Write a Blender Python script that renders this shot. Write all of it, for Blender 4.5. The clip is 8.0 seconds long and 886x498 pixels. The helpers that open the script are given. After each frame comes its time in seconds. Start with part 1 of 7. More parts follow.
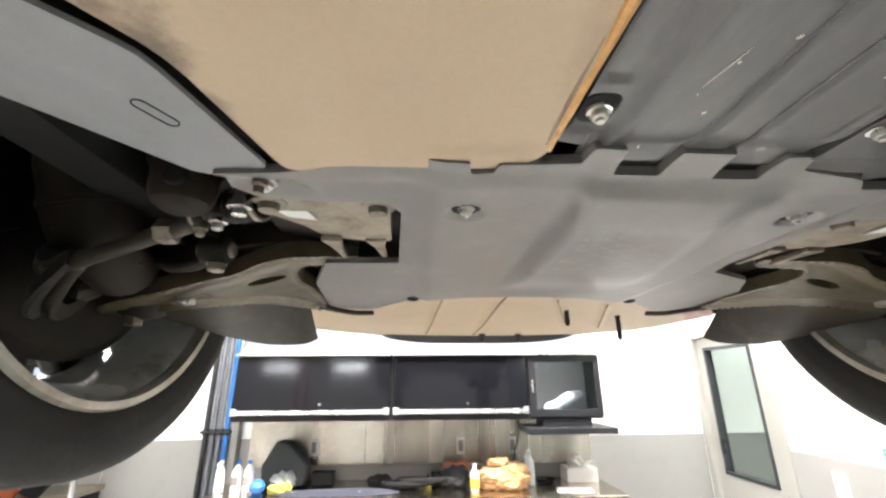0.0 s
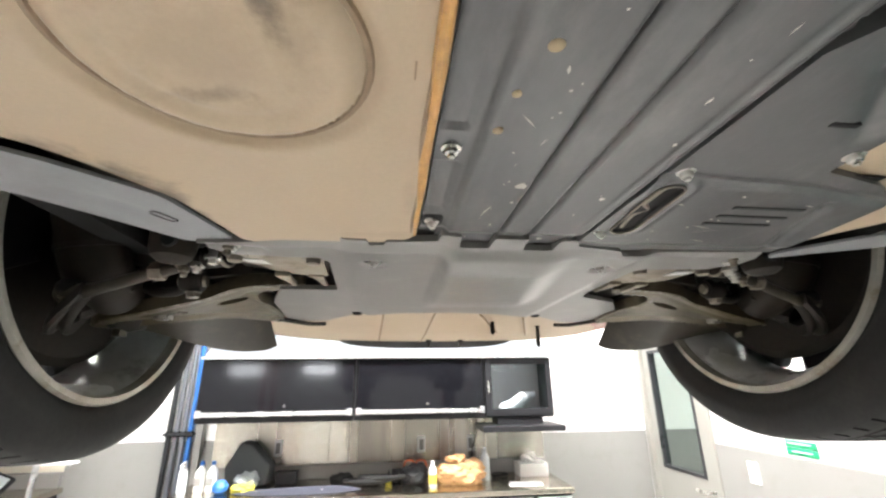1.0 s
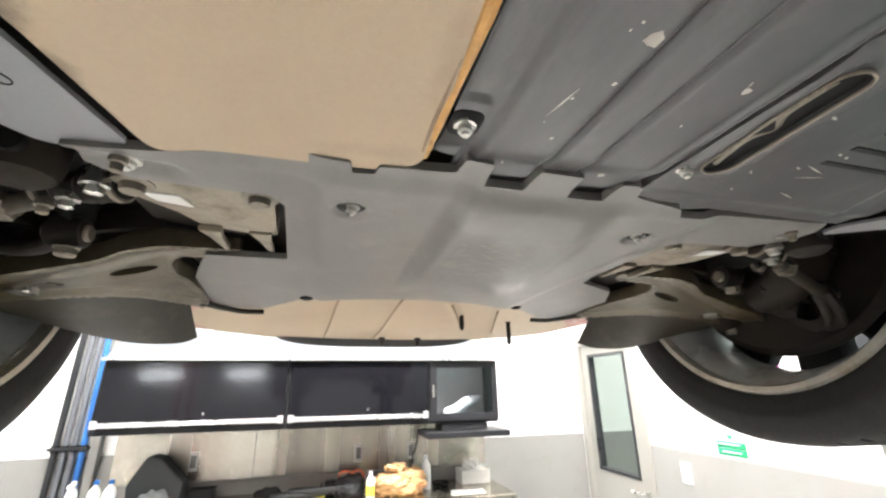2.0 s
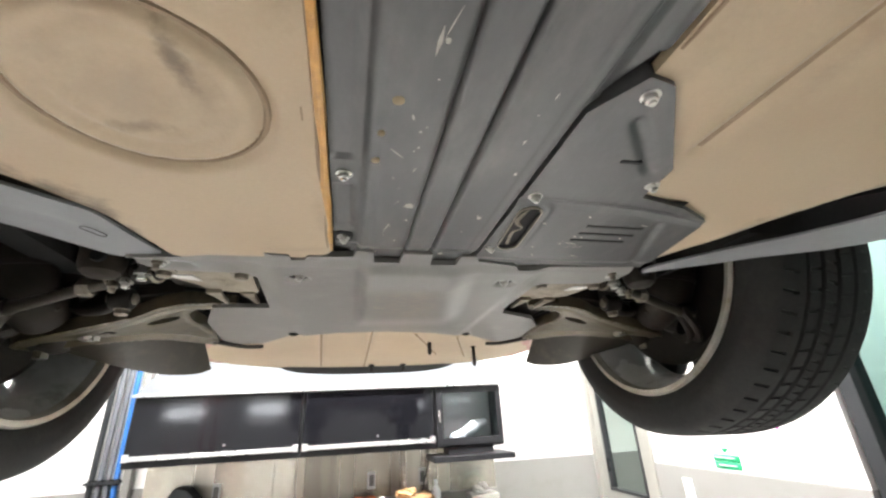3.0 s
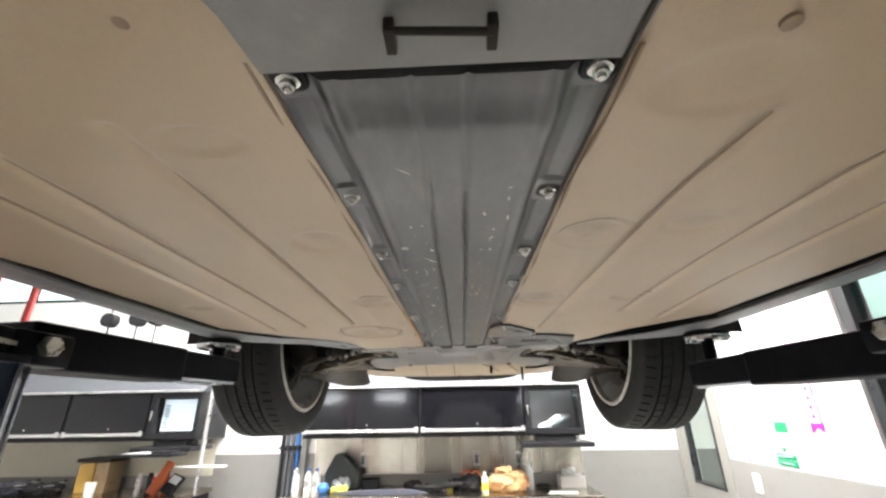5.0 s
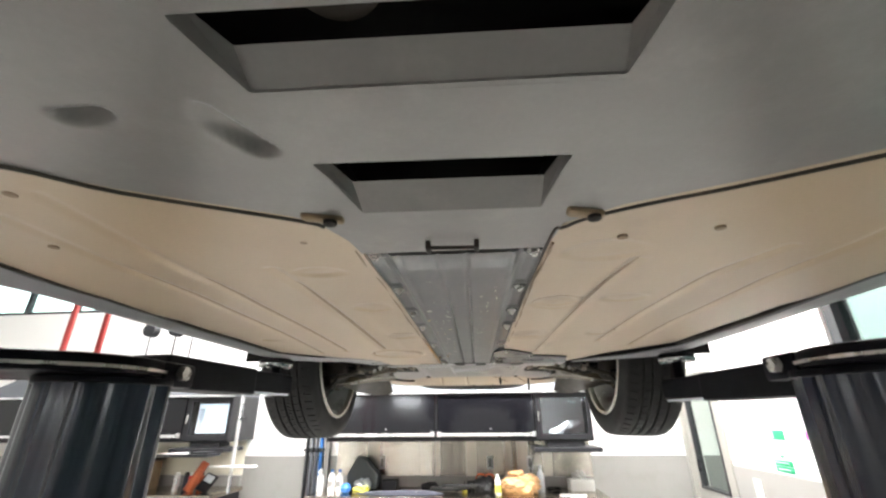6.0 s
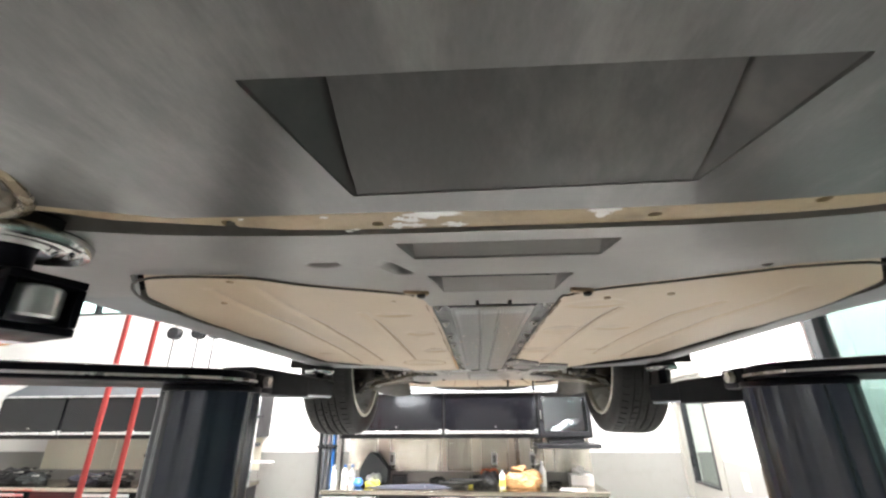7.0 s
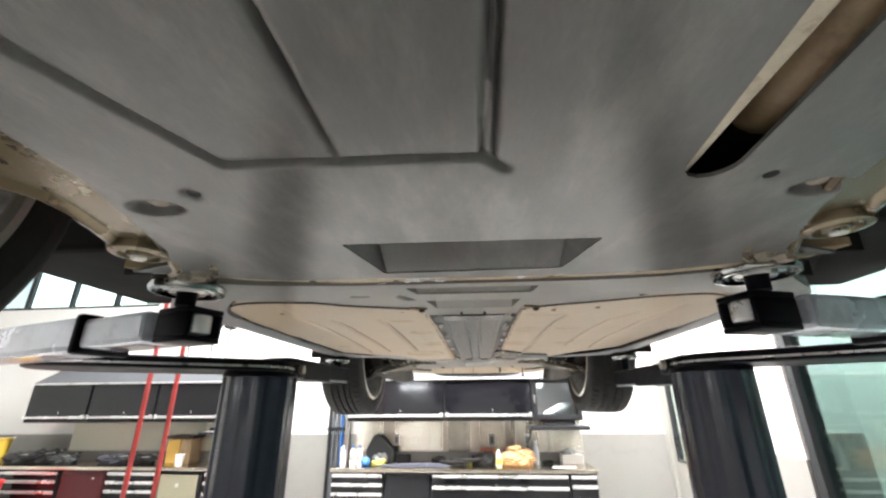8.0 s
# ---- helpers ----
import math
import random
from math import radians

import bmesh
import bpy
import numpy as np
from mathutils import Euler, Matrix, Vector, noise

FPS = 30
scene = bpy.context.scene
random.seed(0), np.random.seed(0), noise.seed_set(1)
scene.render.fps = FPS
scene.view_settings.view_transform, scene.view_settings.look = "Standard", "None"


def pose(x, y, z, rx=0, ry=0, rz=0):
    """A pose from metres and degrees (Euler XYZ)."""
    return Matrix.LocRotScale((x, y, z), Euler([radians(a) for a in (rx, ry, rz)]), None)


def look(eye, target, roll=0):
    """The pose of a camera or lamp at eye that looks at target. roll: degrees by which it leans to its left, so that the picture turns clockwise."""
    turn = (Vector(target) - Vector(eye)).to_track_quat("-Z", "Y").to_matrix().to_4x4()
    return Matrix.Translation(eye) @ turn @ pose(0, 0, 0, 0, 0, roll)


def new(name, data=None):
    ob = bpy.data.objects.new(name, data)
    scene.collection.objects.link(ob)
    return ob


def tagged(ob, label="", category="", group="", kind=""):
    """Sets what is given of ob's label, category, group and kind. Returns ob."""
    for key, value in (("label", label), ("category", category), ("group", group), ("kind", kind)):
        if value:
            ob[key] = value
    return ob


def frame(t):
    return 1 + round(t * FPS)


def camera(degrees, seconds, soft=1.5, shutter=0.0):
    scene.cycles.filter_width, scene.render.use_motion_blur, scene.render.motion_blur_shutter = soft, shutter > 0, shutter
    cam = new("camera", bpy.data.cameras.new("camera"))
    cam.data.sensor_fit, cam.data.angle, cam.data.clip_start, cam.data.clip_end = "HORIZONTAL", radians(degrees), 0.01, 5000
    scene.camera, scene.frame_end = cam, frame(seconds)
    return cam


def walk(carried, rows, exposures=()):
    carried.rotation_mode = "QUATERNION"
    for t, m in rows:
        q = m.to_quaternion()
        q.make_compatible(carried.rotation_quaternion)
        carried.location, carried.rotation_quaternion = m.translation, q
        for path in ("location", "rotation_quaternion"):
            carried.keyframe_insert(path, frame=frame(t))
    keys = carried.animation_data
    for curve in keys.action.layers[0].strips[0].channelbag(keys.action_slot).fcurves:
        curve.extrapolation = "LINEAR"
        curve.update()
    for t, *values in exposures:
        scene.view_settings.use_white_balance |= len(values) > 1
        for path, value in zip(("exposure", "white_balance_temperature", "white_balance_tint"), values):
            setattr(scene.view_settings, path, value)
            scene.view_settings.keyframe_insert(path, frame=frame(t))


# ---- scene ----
cam = camera(94.3, 8.0, soft=2.4)
PATH = [
    (0, (0.013, 0.012, 1.66), (0.092, 1.914, 2.272), -0.4),
    (0.5, (0.071, -0.118, 1.653), (0.212, 1.781, 2.265), -0.9),
    (1, (0.09, -0.193, 1.654), (0.297, 1.697, 2.274), -0.7),
    (1.5, (0.062, -0.125, 1.639), (0.387, 1.745, 2.269), 0.5),
    (2, (0.043, -0.004, 1.649), (0.532, 1.828, 2.285), -0.9),
    (2.2, (0.07, 0.018, 1.64), (0.623, 1.838, 2.26), -2.6),
    (3.3, (0.184, -0.44, 1.6), (0.435, 1.378, 2.393), -2.7),
    (3.5, (0.217, -0.545, 1.603), (0.342, 1.306, 2.348), -2.3),
    (4, (0.229, -0.76, 1.608), (0.212, 1.105, 2.33), -2.5),
    (4.5, (0.228, -0.994, 1.606), (0.191, 0.873, 2.324), -1.6),
    (4.7, (0.235, -1.06, 1.619), (0.179, 0.805, 2.339), -1.3),
    (5.8, (0.292, -1.432, 1.599), (0.126, 0.404, 2.375), -0.5),
    (6, (0.276, -1.463, 1.626), (0.113, 0.383, 2.379), -0.5),
    (6.5, (0.224, -1.595, 1.629), (0.055, 0.248, 2.386), -0.5),
    (7, (0.22, -1.746, 1.632), (0.054, 0.103, 2.377), -0.4),
    (7.5, (0.25, -1.899, 1.611), (0.09, -0.039, 2.329), -0.4),
    (8, (0.27, -2.067, 1.61), (0.093, -0.198, 2.302), -0.5),
]
EXPOSURES = [(0.0, 0.16), (2.2, 0.16), (3.5, -0.04), (4.5, -0.12), (6.0, 0.12), (6.5, 0.24), (7.0, 0.32), (7.5, 0.28), (8.0, 0.32)]
walk(cam, [(t, look(eye, target, roll)) for t, eye, target, roll in PATH], exposures=EXPOSURES)

# ---- world and light ----
world = bpy.data.worlds.new("world")
scene.world = world
world.use_nodes = True
sky = world.node_tree.nodes.new("ShaderNodeTexSky")
sky.sky_type = "NISHITA"
sky.sun_disc = False
sky.sun_elevation, sky.sun_rotation = radians(40), radians(300)
world.node_tree.links.new(sky.outputs[0], world.node_tree.nodes["Background"].inputs[0])
world.node_tree.nodes["Background"].inputs[1].default_value = 0.12

CEILING = 4.4


def lamp(x, y, length, turn, power):
    data = bpy.data.lights.new("tube_light", "AREA")
    data.shape, data.size, data.size_y = "RECTANGLE", length, 0.16
    data.energy, data.color = power, (1.0, 0.985, 0.965)
    ob = new("tube_light", data)
    ob.matrix_world = pose(x, y, CEILING - 0.16, 0, 0, turn)
    return ob


# ceiling lamps out of view; places and powers are tuned to the brightness
LAMPS = [(-2.6, 2.3), (-0.4, 2.3), (1.7, 2.2), (-2.6, 0.75), (1.75, 0.7), (-2.6, -2.2), (1.75, -2.4), (-5.4, 2.6), (-5.4, -0.8), (-0.4, -4.2)]
for lx, ly in LAMPS:
    lamp(lx, ly, 1.5, 0 if ly > 2.0 else 90, 18 if lx < -5 else (215 if lx < -1 else 380) if ly > 2.0 else (105 if lx < 0 else 62) if ly > 0 else 26 if lx < 0 else 3)
# two unseen lamps added to brighten the rooms behind the glass
lamp(3.8, 2.9, 1.5, 90, 110)
lamp(4.8, -0.4, 1.5, 90, 40)


# ---- materials ----
def mat(name, base, rough=0.6, metal=0.0, vary=0.12, grain=60.0, bump=0.1, stain=None, stain_scale=3.0, stain_at=(0.5, 0.7),
        coat=0.0, per_object=0.0, stretch=(1, 1, 1), rough_vary=0.12, emit=0.0, spread=0.002, spec=0.5, detail=8.0, dust=0.0):
    m = bpy.data.materials.new(name)
    m.use_nodes = True
    t = m.node_tree
    n, links = t.nodes, t.links
    b = n["Principled BSDF"]
    b.inputs["Metallic"].default_value = metal
    b.inputs["Coat Weight"].default_value, b.inputs["Coat Roughness"].default_value = coat, 0.12 if 0 < coat < 0.5 else 0.03
    b.inputs["Specular IOR Level"].default_value = spec
    # sheen weight, set to brighten surfaces seen at a grazing angle
    b.inputs["Sheen Weight"].default_value, b.inputs["Sheen Roughness"].default_value = dust, 0.3
    co = n.new("ShaderNodeTexCoord")
    mp = n.new("ShaderNodeMapping")
    mp.inputs["Scale"].default_value = stretch
    links.new(co.outputs["Object"], mp.inputs[0])
    fine = n.new("ShaderNodeTexNoise")
    fine.inputs["Scale"].default_value, fine.inputs["Detail"].default_value = grain, min(5.0, detail)
    links.new(mp.outputs[0], fine.inputs["Vector"])
    wide = n.new("ShaderNodeTexNoise")
    wide.inputs["Scale"].default_value, wide.inputs["Detail"].default_value = stain_scale, detail
    wide.inputs["Roughness"].default_value = 0.62
    links.new(mp.outputs[0], wide.inputs["Vector"])
    add = n.new("ShaderNodeMath")
    add.operation = "MULTIPLY_ADD"
    add.inputs[1].default_value, add.inputs[2].default_value = 0.45, 0.0
    links.new(fine.outputs[0], add.inputs[0])
    tot = n.new("ShaderNodeMath")
    tot.operation = "MULTIPLY_ADD"
    tot.inputs[1].default_value = 0.55
    links.new(wide.outputs[0], tot.inputs[0])
    links.new(add.outputs[0], tot.inputs[2])
    ramp = n.new("ShaderNodeMapRange")
    ramp.inputs[1].default_value, ramp.inputs[2].default_value = 0.3, 0.7
    ramp.inputs[3].default_value, ramp.inputs[4].default_value = 1 - vary, 1 + vary
    links.new(tot.outputs[0], ramp.inputs[0])
    value = ramp.outputs[0]
    if per_object:
        info = n.new("ShaderNodeObjectInfo")
        r2 = n.new("ShaderNodeMapRange")
        r2.inputs[3].default_value, r2.inputs[4].default_value = 1 - per_object, 1 + per_object
        links.new(info.outputs["Random"], r2.inputs[0])
        mu = n.new("ShaderNodeMath")
        mu.operation = "MULTIPLY"
        links.new(value, mu.inputs[0]), links.new(r2.outputs[0], mu.inputs[1])
        value = mu.outputs[0]
    mul = n.new("ShaderNodeVectorMath")
    mul.operation = "SCALE"
    mul.inputs[0].default_value = base[:3]
    links.new(value, mul.inputs["Scale"])
    colour = mul.outputs[0]
    if stain:
        s = n.new("ShaderNodeTexNoise")
        s.inputs["Scale"].default_value, s.inputs["Detail"].default_value = stain_scale * 2.3, detail + 1
        s.inputs["Roughness"].default_value = 0.68 if detail > 4 else 0.5
        links.new(mp.outputs[0], s.inputs["Vector"])
        sm = n.new("ShaderNodeMapRange")
        sm.interpolation_type = "SMOOTHSTEP"
        sm.inputs[1].default_value, sm.inputs[2].default_value = stain_at
        sm.inputs[4].default_value = stain[3]
        links.new(s.outputs[0], sm.inputs[0])
        mix = n.new("ShaderNodeMix")
        mix.data_type = "RGBA"
        links.new(sm.outputs[0], mix.inputs[0])
        links.new(colour, mix.inputs[6])
        mix.inputs[7].default_value = (*stain[:3], 1)
        colour = mix.outputs[2]
    links.new(colour, b.inputs["Base Color"])
    rr = n.new("ShaderNodeMapRange")
    rr.inputs[1].default_value, rr.inputs[2].default_value = 0.3, 0.7
    rr.inputs[3].default_value, rr.inputs[4].default_value = max(rough - rough_vary, 0.02), min(rough + rough_vary, 1)
    links.new(wide.outputs[0], rr.inputs[0])
    links.new(rr.outputs[0], b.inputs["Roughness"])
    if bump:
        bp = n.new("ShaderNodeBump")
        bp.inputs["Strength"].default_value, bp.inputs["Distance"].default_value = bump, spread
        links.new(tot.outputs[0], bp.inputs["Height"])
        links.new(bp.outputs[0], b.inputs["Normal"])
    if emit:
        b.inputs["Emission Color"].default_value = (*base[:3], 1)
        b.inputs["Emission Strength"].default_value = emit
    return m


M_TAN = mat("tan_underseal", (0.468, 0.360, 0.238), 0.40, vary=0.05, grain=260, bump=0.10, stain=(0.37, 0.262, 0.165, 0.4), stain_scale=2.4, stain_at=(0.45, 0.85), rough_vary=0.0, spread=0.001, detail=3.0, spec=0.5, dust=0.22)
M_SEAM = mat("brown_line", (0.28, 0.20, 0.128), 0.6, vary=0.2, grain=90, bump=0.3)
M_AMBER = mat("amber_sealer", (0.60, 0.33, 0.10), 0.4, vary=0.2, grain=90, bump=0.3, stain=(0.30, 0.16, 0.06, 0.7), stain_scale=14)
M_PLASTIC = mat("grey_plastic", (0.195, 0.185, 0.174), 0.33, vary=0.06, grain=200, bump=0.04, stain=(0.30, 0.284, 0.262, 0.5), stain_scale=5.0, stain_at=(0.45, 0.80), rough_vary=0.0, spread=0.0006, spec=0.5, detail=7.0, dust=0.22)
M_DARK = mat("dark_plastic", (0.074, 0.074, 0.075), 0.25, vary=0.08, grain=200, bump=0.03, stain=(0.17, 0.163, 0.15, 0.5), stain_scale=6.0, stain_at=(0.42, 0.82), detail=7.0, stretch=(1, 0.4, 1), rough_vary=0.0, spread=0.0006, spec=0.5, dust=0.4)
# tray plastic made darker: the shade on the scoop's cheeks is in this colour
M_DUCT_SHADE = mat("shaded_duct_plastic", (0.055, 0.053, 0.050), 0.4, vary=0.1, grain=200, bump=0.05, stain=(0.14, 0.13, 0.115, 0.5), stain_scale=9, stain_at=(0.45, 0.75), rough_vary=0.0, detail=3.0)
M_TRAY = mat("rear_tray_plastic", (0.092, 0.090, 0.086), 0.27, vary=0.09, grain=300, bump=0.1, stain=(0.20, 0.192, 0.178, 0.65), stain_scale=4.0, stain_at=(0.42, 0.75), stretch=(1, 0.35, 1), rough_vary=0.0, spread=0.0006, spec=0.5, detail=7.0, dust=0.12)
M_SILL = mat("sill_plastic", (0.25, 0.255, 0.265), 0.45, vary=0.06, grain=300, bump=0.1, stain=(0.17, 0.17, 0.165, 0.6), stain_scale=4.0, stain_at=(0.45, 0.75), rough_vary=0.0, spread=0.0006, detail=7.0, dust=0.25)
# serves rubber parts, and sheets that paint gaps and holes black
M_BLACK = mat("black_rubber_and_gaps", (0.012, 0.012, 0.012), 0.7, vary=0.2, grain=200, bump=0.1, spec=0.2)
M_LINER = mat("wheel_well_felt", (0.015, 0.0145, 0.0135), 0.9, vary=0.25, grain=150, bump=0.3, stain=(0.026, 0.022, 0.019, 0.5), stain_scale=5, spec=0.2)
M_TYRE = mat("tyre_rubber", (0.031, 0.030, 0.029), 0.68, vary=0.2, grain=140, bump=0.25, stain=(0.055, 0.051, 0.046, 0.5), stain_scale=6, stain_at=(0.5, 0.75), spec=0.16)
M_RIM = mat("rim_barrel", (0.74, 0.75, 0.74), 0.26, 0.25, vary=0.1, grain=60, bump=0.05, stain=(0.16, 0.13, 0.10, 0.6), stain_scale=4)
M_LIP = mat("rim_lip", (0.56, 0.54, 0.48), 0.4, 0.6, vary=0.15, grain=80, bump=0.1, stain=(0.30, 0.22, 0.10, 0.6), stain_scale=7)
M_ALU = mat("dirty_cast_aluminium", (0.30, 0.26, 0.20), 0.5, 0.35, vary=0.18, grain=160, bump=0.35, stain=(0.10, 0.075, 0.05, 0.75), stain_scale=7, stain_at=(0.45, 0.68))
M_ARM = mat("coated_arm", (0.105, 0.086, 0.052), 0.36, 0.25, vary=0.15, grain=140, bump=0.25, stain=(0.035, 0.028, 0.02, 0.75), stain_scale=6, stain_at=(0.45, 0.7), spec=0.6)
# pale flecks paint in white glints as well as scuffs
M_REARARM = mat("ochre_arm", (0.150, 0.115, 0.066), 0.27, 0.5, vary=0.15, grain=140, bump=0.2, stain=(0.50, 0.46, 0.38, 0.75), stain_scale=9, stain_at=(0.60, 0.68))
M_WORN = mat("worn_pale_metal", (0.50, 0.44, 0.34), 0.4, 0.2, vary=0.15, grain=120, bump=0.2, stain=(0.20, 0.13, 0.07, 0.8), stain_scale=10, stain_at=(0.5, 0.62))
M_CASTING = mat("brown_casting", (0.27, 0.19, 0.11), 0.5, 0.1, vary=0.2, grain=120, bump=0.3, stain=(0.07, 0.045, 0.025, 0.7), stain_scale=9)
M_STEEL = mat("zinc_steel", (0.56, 0.55, 0.52), 0.3, 0.9, vary=0.15, grain=120, bump=0.15, stain=(0.25, 0.2, 0.13, 0.5), stain_scale=25)
M_PADSTEEL = mat("worn_pad_steel", (0.50, 0.50, 0.49), 0.14, 1.0, vary=0.12, grain=60, bump=0.06, stain=(0.2, 0.19, 0.17, 0.4), stain_scale=12)
M_STRIP = mat("olive_tan_paint", (0.36, 0.275, 0.165), 0.5, vary=0.12, grain=200, bump=0.15, stain=(0.16, 0.12, 0.07, 0.6), stain_scale=6)
M_DULL = mat("dull_dirty_steel", (0.24, 0.21, 0.17), 0.45, 0.6, vary=0.2, grain=120, bump=0.25, stain=(0.09, 0.07, 0.05, 0.7), stain_scale=20)
M_IRON = mat("dark_iron", (0.026, 0.022, 0.018), 0.6, 0.3, vary=0.25, grain=110, bump=0.35, stain=(0.05, 0.036, 0.024, 0.5), stain_scale=9, spec=0.3)
M_DEFLECT = mat("dusty_brown_plastic", (0.034, 0.028, 0.019), 0.5, vary=0.15, grain=150, bump=0.15, stain=(0.085, 0.066, 0.045, 0.5), stain_scale=8, rough_vary=0.05, spec=0.35)
M_DUST = mat("dusty_brown_rubber", (0.019, 0.015, 0.011), 0.7, vary=0.25, grain=90, bump=0.3, stain=(0.036, 0.027, 0.019, 0.6), stain_scale=7, stain_at=(0.45, 0.7), spec=0.2)
M_RED = mat("red_paint", (0.36, 0.012, 0.022), 0.25, 0.0, vary=0.04, grain=40, bump=0.0, coat=1.0)
M_GLASSB = mat("dark_glass", (0.01, 0.012, 0.014), 0.06, vary=0.0, bump=0.0, coat=1.0)
M_LIFT = mat("black_lift_paint", (0.0035, 0.0035, 0.006), 0.45, vary=0.2, grain=50, bump=0.06, stain=(0.009, 0.009, 0.011, 0.6), stain_scale=5, spec=0.08)
M_PISTON = mat("black_chrome", (0.015, 0.018, 0.031), 0.17, 0.0, vary=0.1, grain=34, bump=0.35, stretch=(1, 1, 0.012), stain_scale=14, rough_vary=0.04, spread=0.009, spec=0.55)
M_ARMGREY = mat("grey_lift_paint", (0.66, 0.70, 0.78), 0.22, 0.4, vary=0.06, grain=30, bump=0.04, coat=0.6, stain=(0.24, 0.24, 0.24, 0.4), stain_scale=5)
M_WALL = mat("white_wall_paint", (0.75, 0.75, 0.73), 0.55, vary=0.03, grain=130, bump=0.08, stain_scale=1.2)
M_WAINS = mat("grey_wainscot_paint", (0.235, 0.23, 0.22), 0.45, vary=0.04, grain=130, bump=0.08, stain=(0.20, 0.195, 0.18, 0.4), stain_scale=2)
M_CEIL = mat("ceiling_paint", (0.80, 0.80, 0.79), 0.8, vary=0.04, grain=50, bump=0.1)
M_FLOOR = mat("epoxy_floor", (0.34, 0.335, 0.325), 0.25, vary=0.06, grain=60, bump=0.05, stain=(0.37, 0.362, 0.345, 0.5), stain_scale=1.3, stain_at=(0.4, 0.8), rough_vary=0.0, detail=4.5)
M_GLOSS = mat("gloss_black_cabinet", (0.007, 0.007, 0.009), 0.085, vary=0.1, grain=20, bump=0.004, coat=0.0, rough_vary=0.03, spec=0.45)
M_SATIN = mat("satin_black_metal", (0.018, 0.018, 0.02), 0.4, vary=0.1, grain=80, bump=0.05, spec=0.2)
M_BRUSH = mat("brushed_stainless", (0.60, 0.545, 0.46), 0.17, 1.0, vary=0.1, grain=7, bump=0.8, stretch=(1, 1, 0.03), stain_scale=2.6, rough_vary=0.05, spread=0.03)
M_ALUBAR = mat("aluminium_trim", (0.78, 0.78, 0.78), 0.3, 0.8, vary=0.05, grain=60, bump=0.03)
# upright streaks of reflection are partly painted in, through vary and stain
M_SHEET = mat("brushed_steel_sheet", (0.66, 0.61, 0.53), 0.26, 0.9, vary=0.14, grain=6, bump=0.35, stretch=(1, 1, 0.015), stain=(0.40, 0.33, 0.25, 0.35), stain_scale=2.2, stain_at=(0.5, 0.75), rough_vary=0.06, spread=0.03, detail=1.2)
M_SLOPE = mat("grey_steel_top", (0.105, 0.112, 0.124), 0.7, 0.0, vary=0.06, grain=60, bump=0.03, spec=0.2)
M_DOOR = mat("door_paint", (0.25, 0.244, 0.222), 0.45, vary=0.05, grain=90, bump=0.06)
M_MULL = mat("dark_aluminium", (0.035, 0.037, 0.04), 0.35, 0.3, vary=0.1, grain=80, bump=0.03, spec=0.3)
M_SCREEN = mat("lit_screen", (0.74, 0.82, 0.86), 0.2, vary=0.02, bump=0.0, emit=0.9)
M_TUBE = mat("lamp_diffuser", (1.0, 0.98, 0.94), 0.5, vary=0.0, bump=0.0, emit=6.0)
M_SKY = mat("sky_glow", (0.92, 0.97, 1.0), 0.9, vary=0.03, bump=0.0, emit=2.6)
M_WINDOW_GLOW = mat("added_window_glow", (1.0, 1.0, 1.0), 0.9, vary=0.03, bump=0.0, emit=24.0)
M_WHITE = mat("white_plastic", (0.78, 0.78, 0.76), 0.4, vary=0.04, bump=0.03)
M_GREEN = mat("green_sign", (0.015, 0.27, 0.12), 0.4, vary=0.04, bump=0.0)
M_MAGENTA = mat("magenta_sign", (0.45, 0.03, 0.30), 0.4, vary=0.05, bump=0.0)
M_HOSE = mat("red_hose", (0.40, 0.05, 0.045), 0.4, vary=0.1, bump=0.05)
M_BLUE = mat("blue_pipe", (0.03, 0.14, 0.42), 0.4, vary=0.1, bump=0.05)
M_PAPER = mat("brown_paper", (0.44, 0.265, 0.125), 0.7, vary=0.15, grain=30, bump=0.5, spread=0.01)
M_GREYCLOTH = mat("grey_cloth", (0.055, 0.06, 0.062), 0.9, vary=0.15, grain=90, bump=0.4, spec=0.2)
M_SLATE = mat("slate_panel", (0.045, 0.047, 0.062), 0.4, vary=0.1, grain=60, bump=0.05, spec=0.25)
M_YELLOW = mat("yellow_plastic", (0.50, 0.46, 0.06), 0.4, vary=0.08, bump=0.05)
M_ORANGE = mat("orange_plastic", (0.46, 0.10, 0.03), 0.45, vary=0.1, bump=0.05)
M_BAND = mat("red_plastic", (0.62, 0.015, 0.012), 0.4, vary=0.06, bump=0.03)
M_BOTTLE = mat("clear_bottle_plastic", (0.60, 0.64, 0.66), 0.2, vary=0.05, bump=0.0)
M_WOODISH = mat("amber_case", (0.40, 0.25, 0.06), 0.35, vary=0.12, grain=40, bump=0.05)
M_GREYWRAP = mat("grey_plastic_film", (0.22, 0.24, 0.25), 0.25, vary=0.2, grain=30, bump=0.4)
M_BLACKBAG = mat("black_nylon", (0.02, 0.021, 0.024), 0.6, vary=0.2, grain=120, bump=0.3, spec=0.25)
M_PIPE = mat("grey_pipe", (0.17, 0.18, 0.20), 0.35, 0.4, vary=0.1, bump=0.05)
M_YELLOWB = mat("yellow_bucket", (0.55, 0.38, 0.05), 0.4, vary=0.08, bump=0.05)
M_DARKRED = mat("dark_red_steel", (0.055, 0.005, 0.008), 0.35, vary=0.1, bump=0.05)
M_CREAM = mat("cream_laminate", (0.66, 0.63, 0.52), 0.4, vary=0.05, bump=0.03)
M_OLIVE = mat("dull_olive_laminate", (0.30, 0.28, 0.20), 0.5, vary=0.06, bump=0.03)
M_SPLASH = mat("pale_dried_splash", (0.38, 0.355, 0.315), 0.8, vary=0.2, bump=0.1)
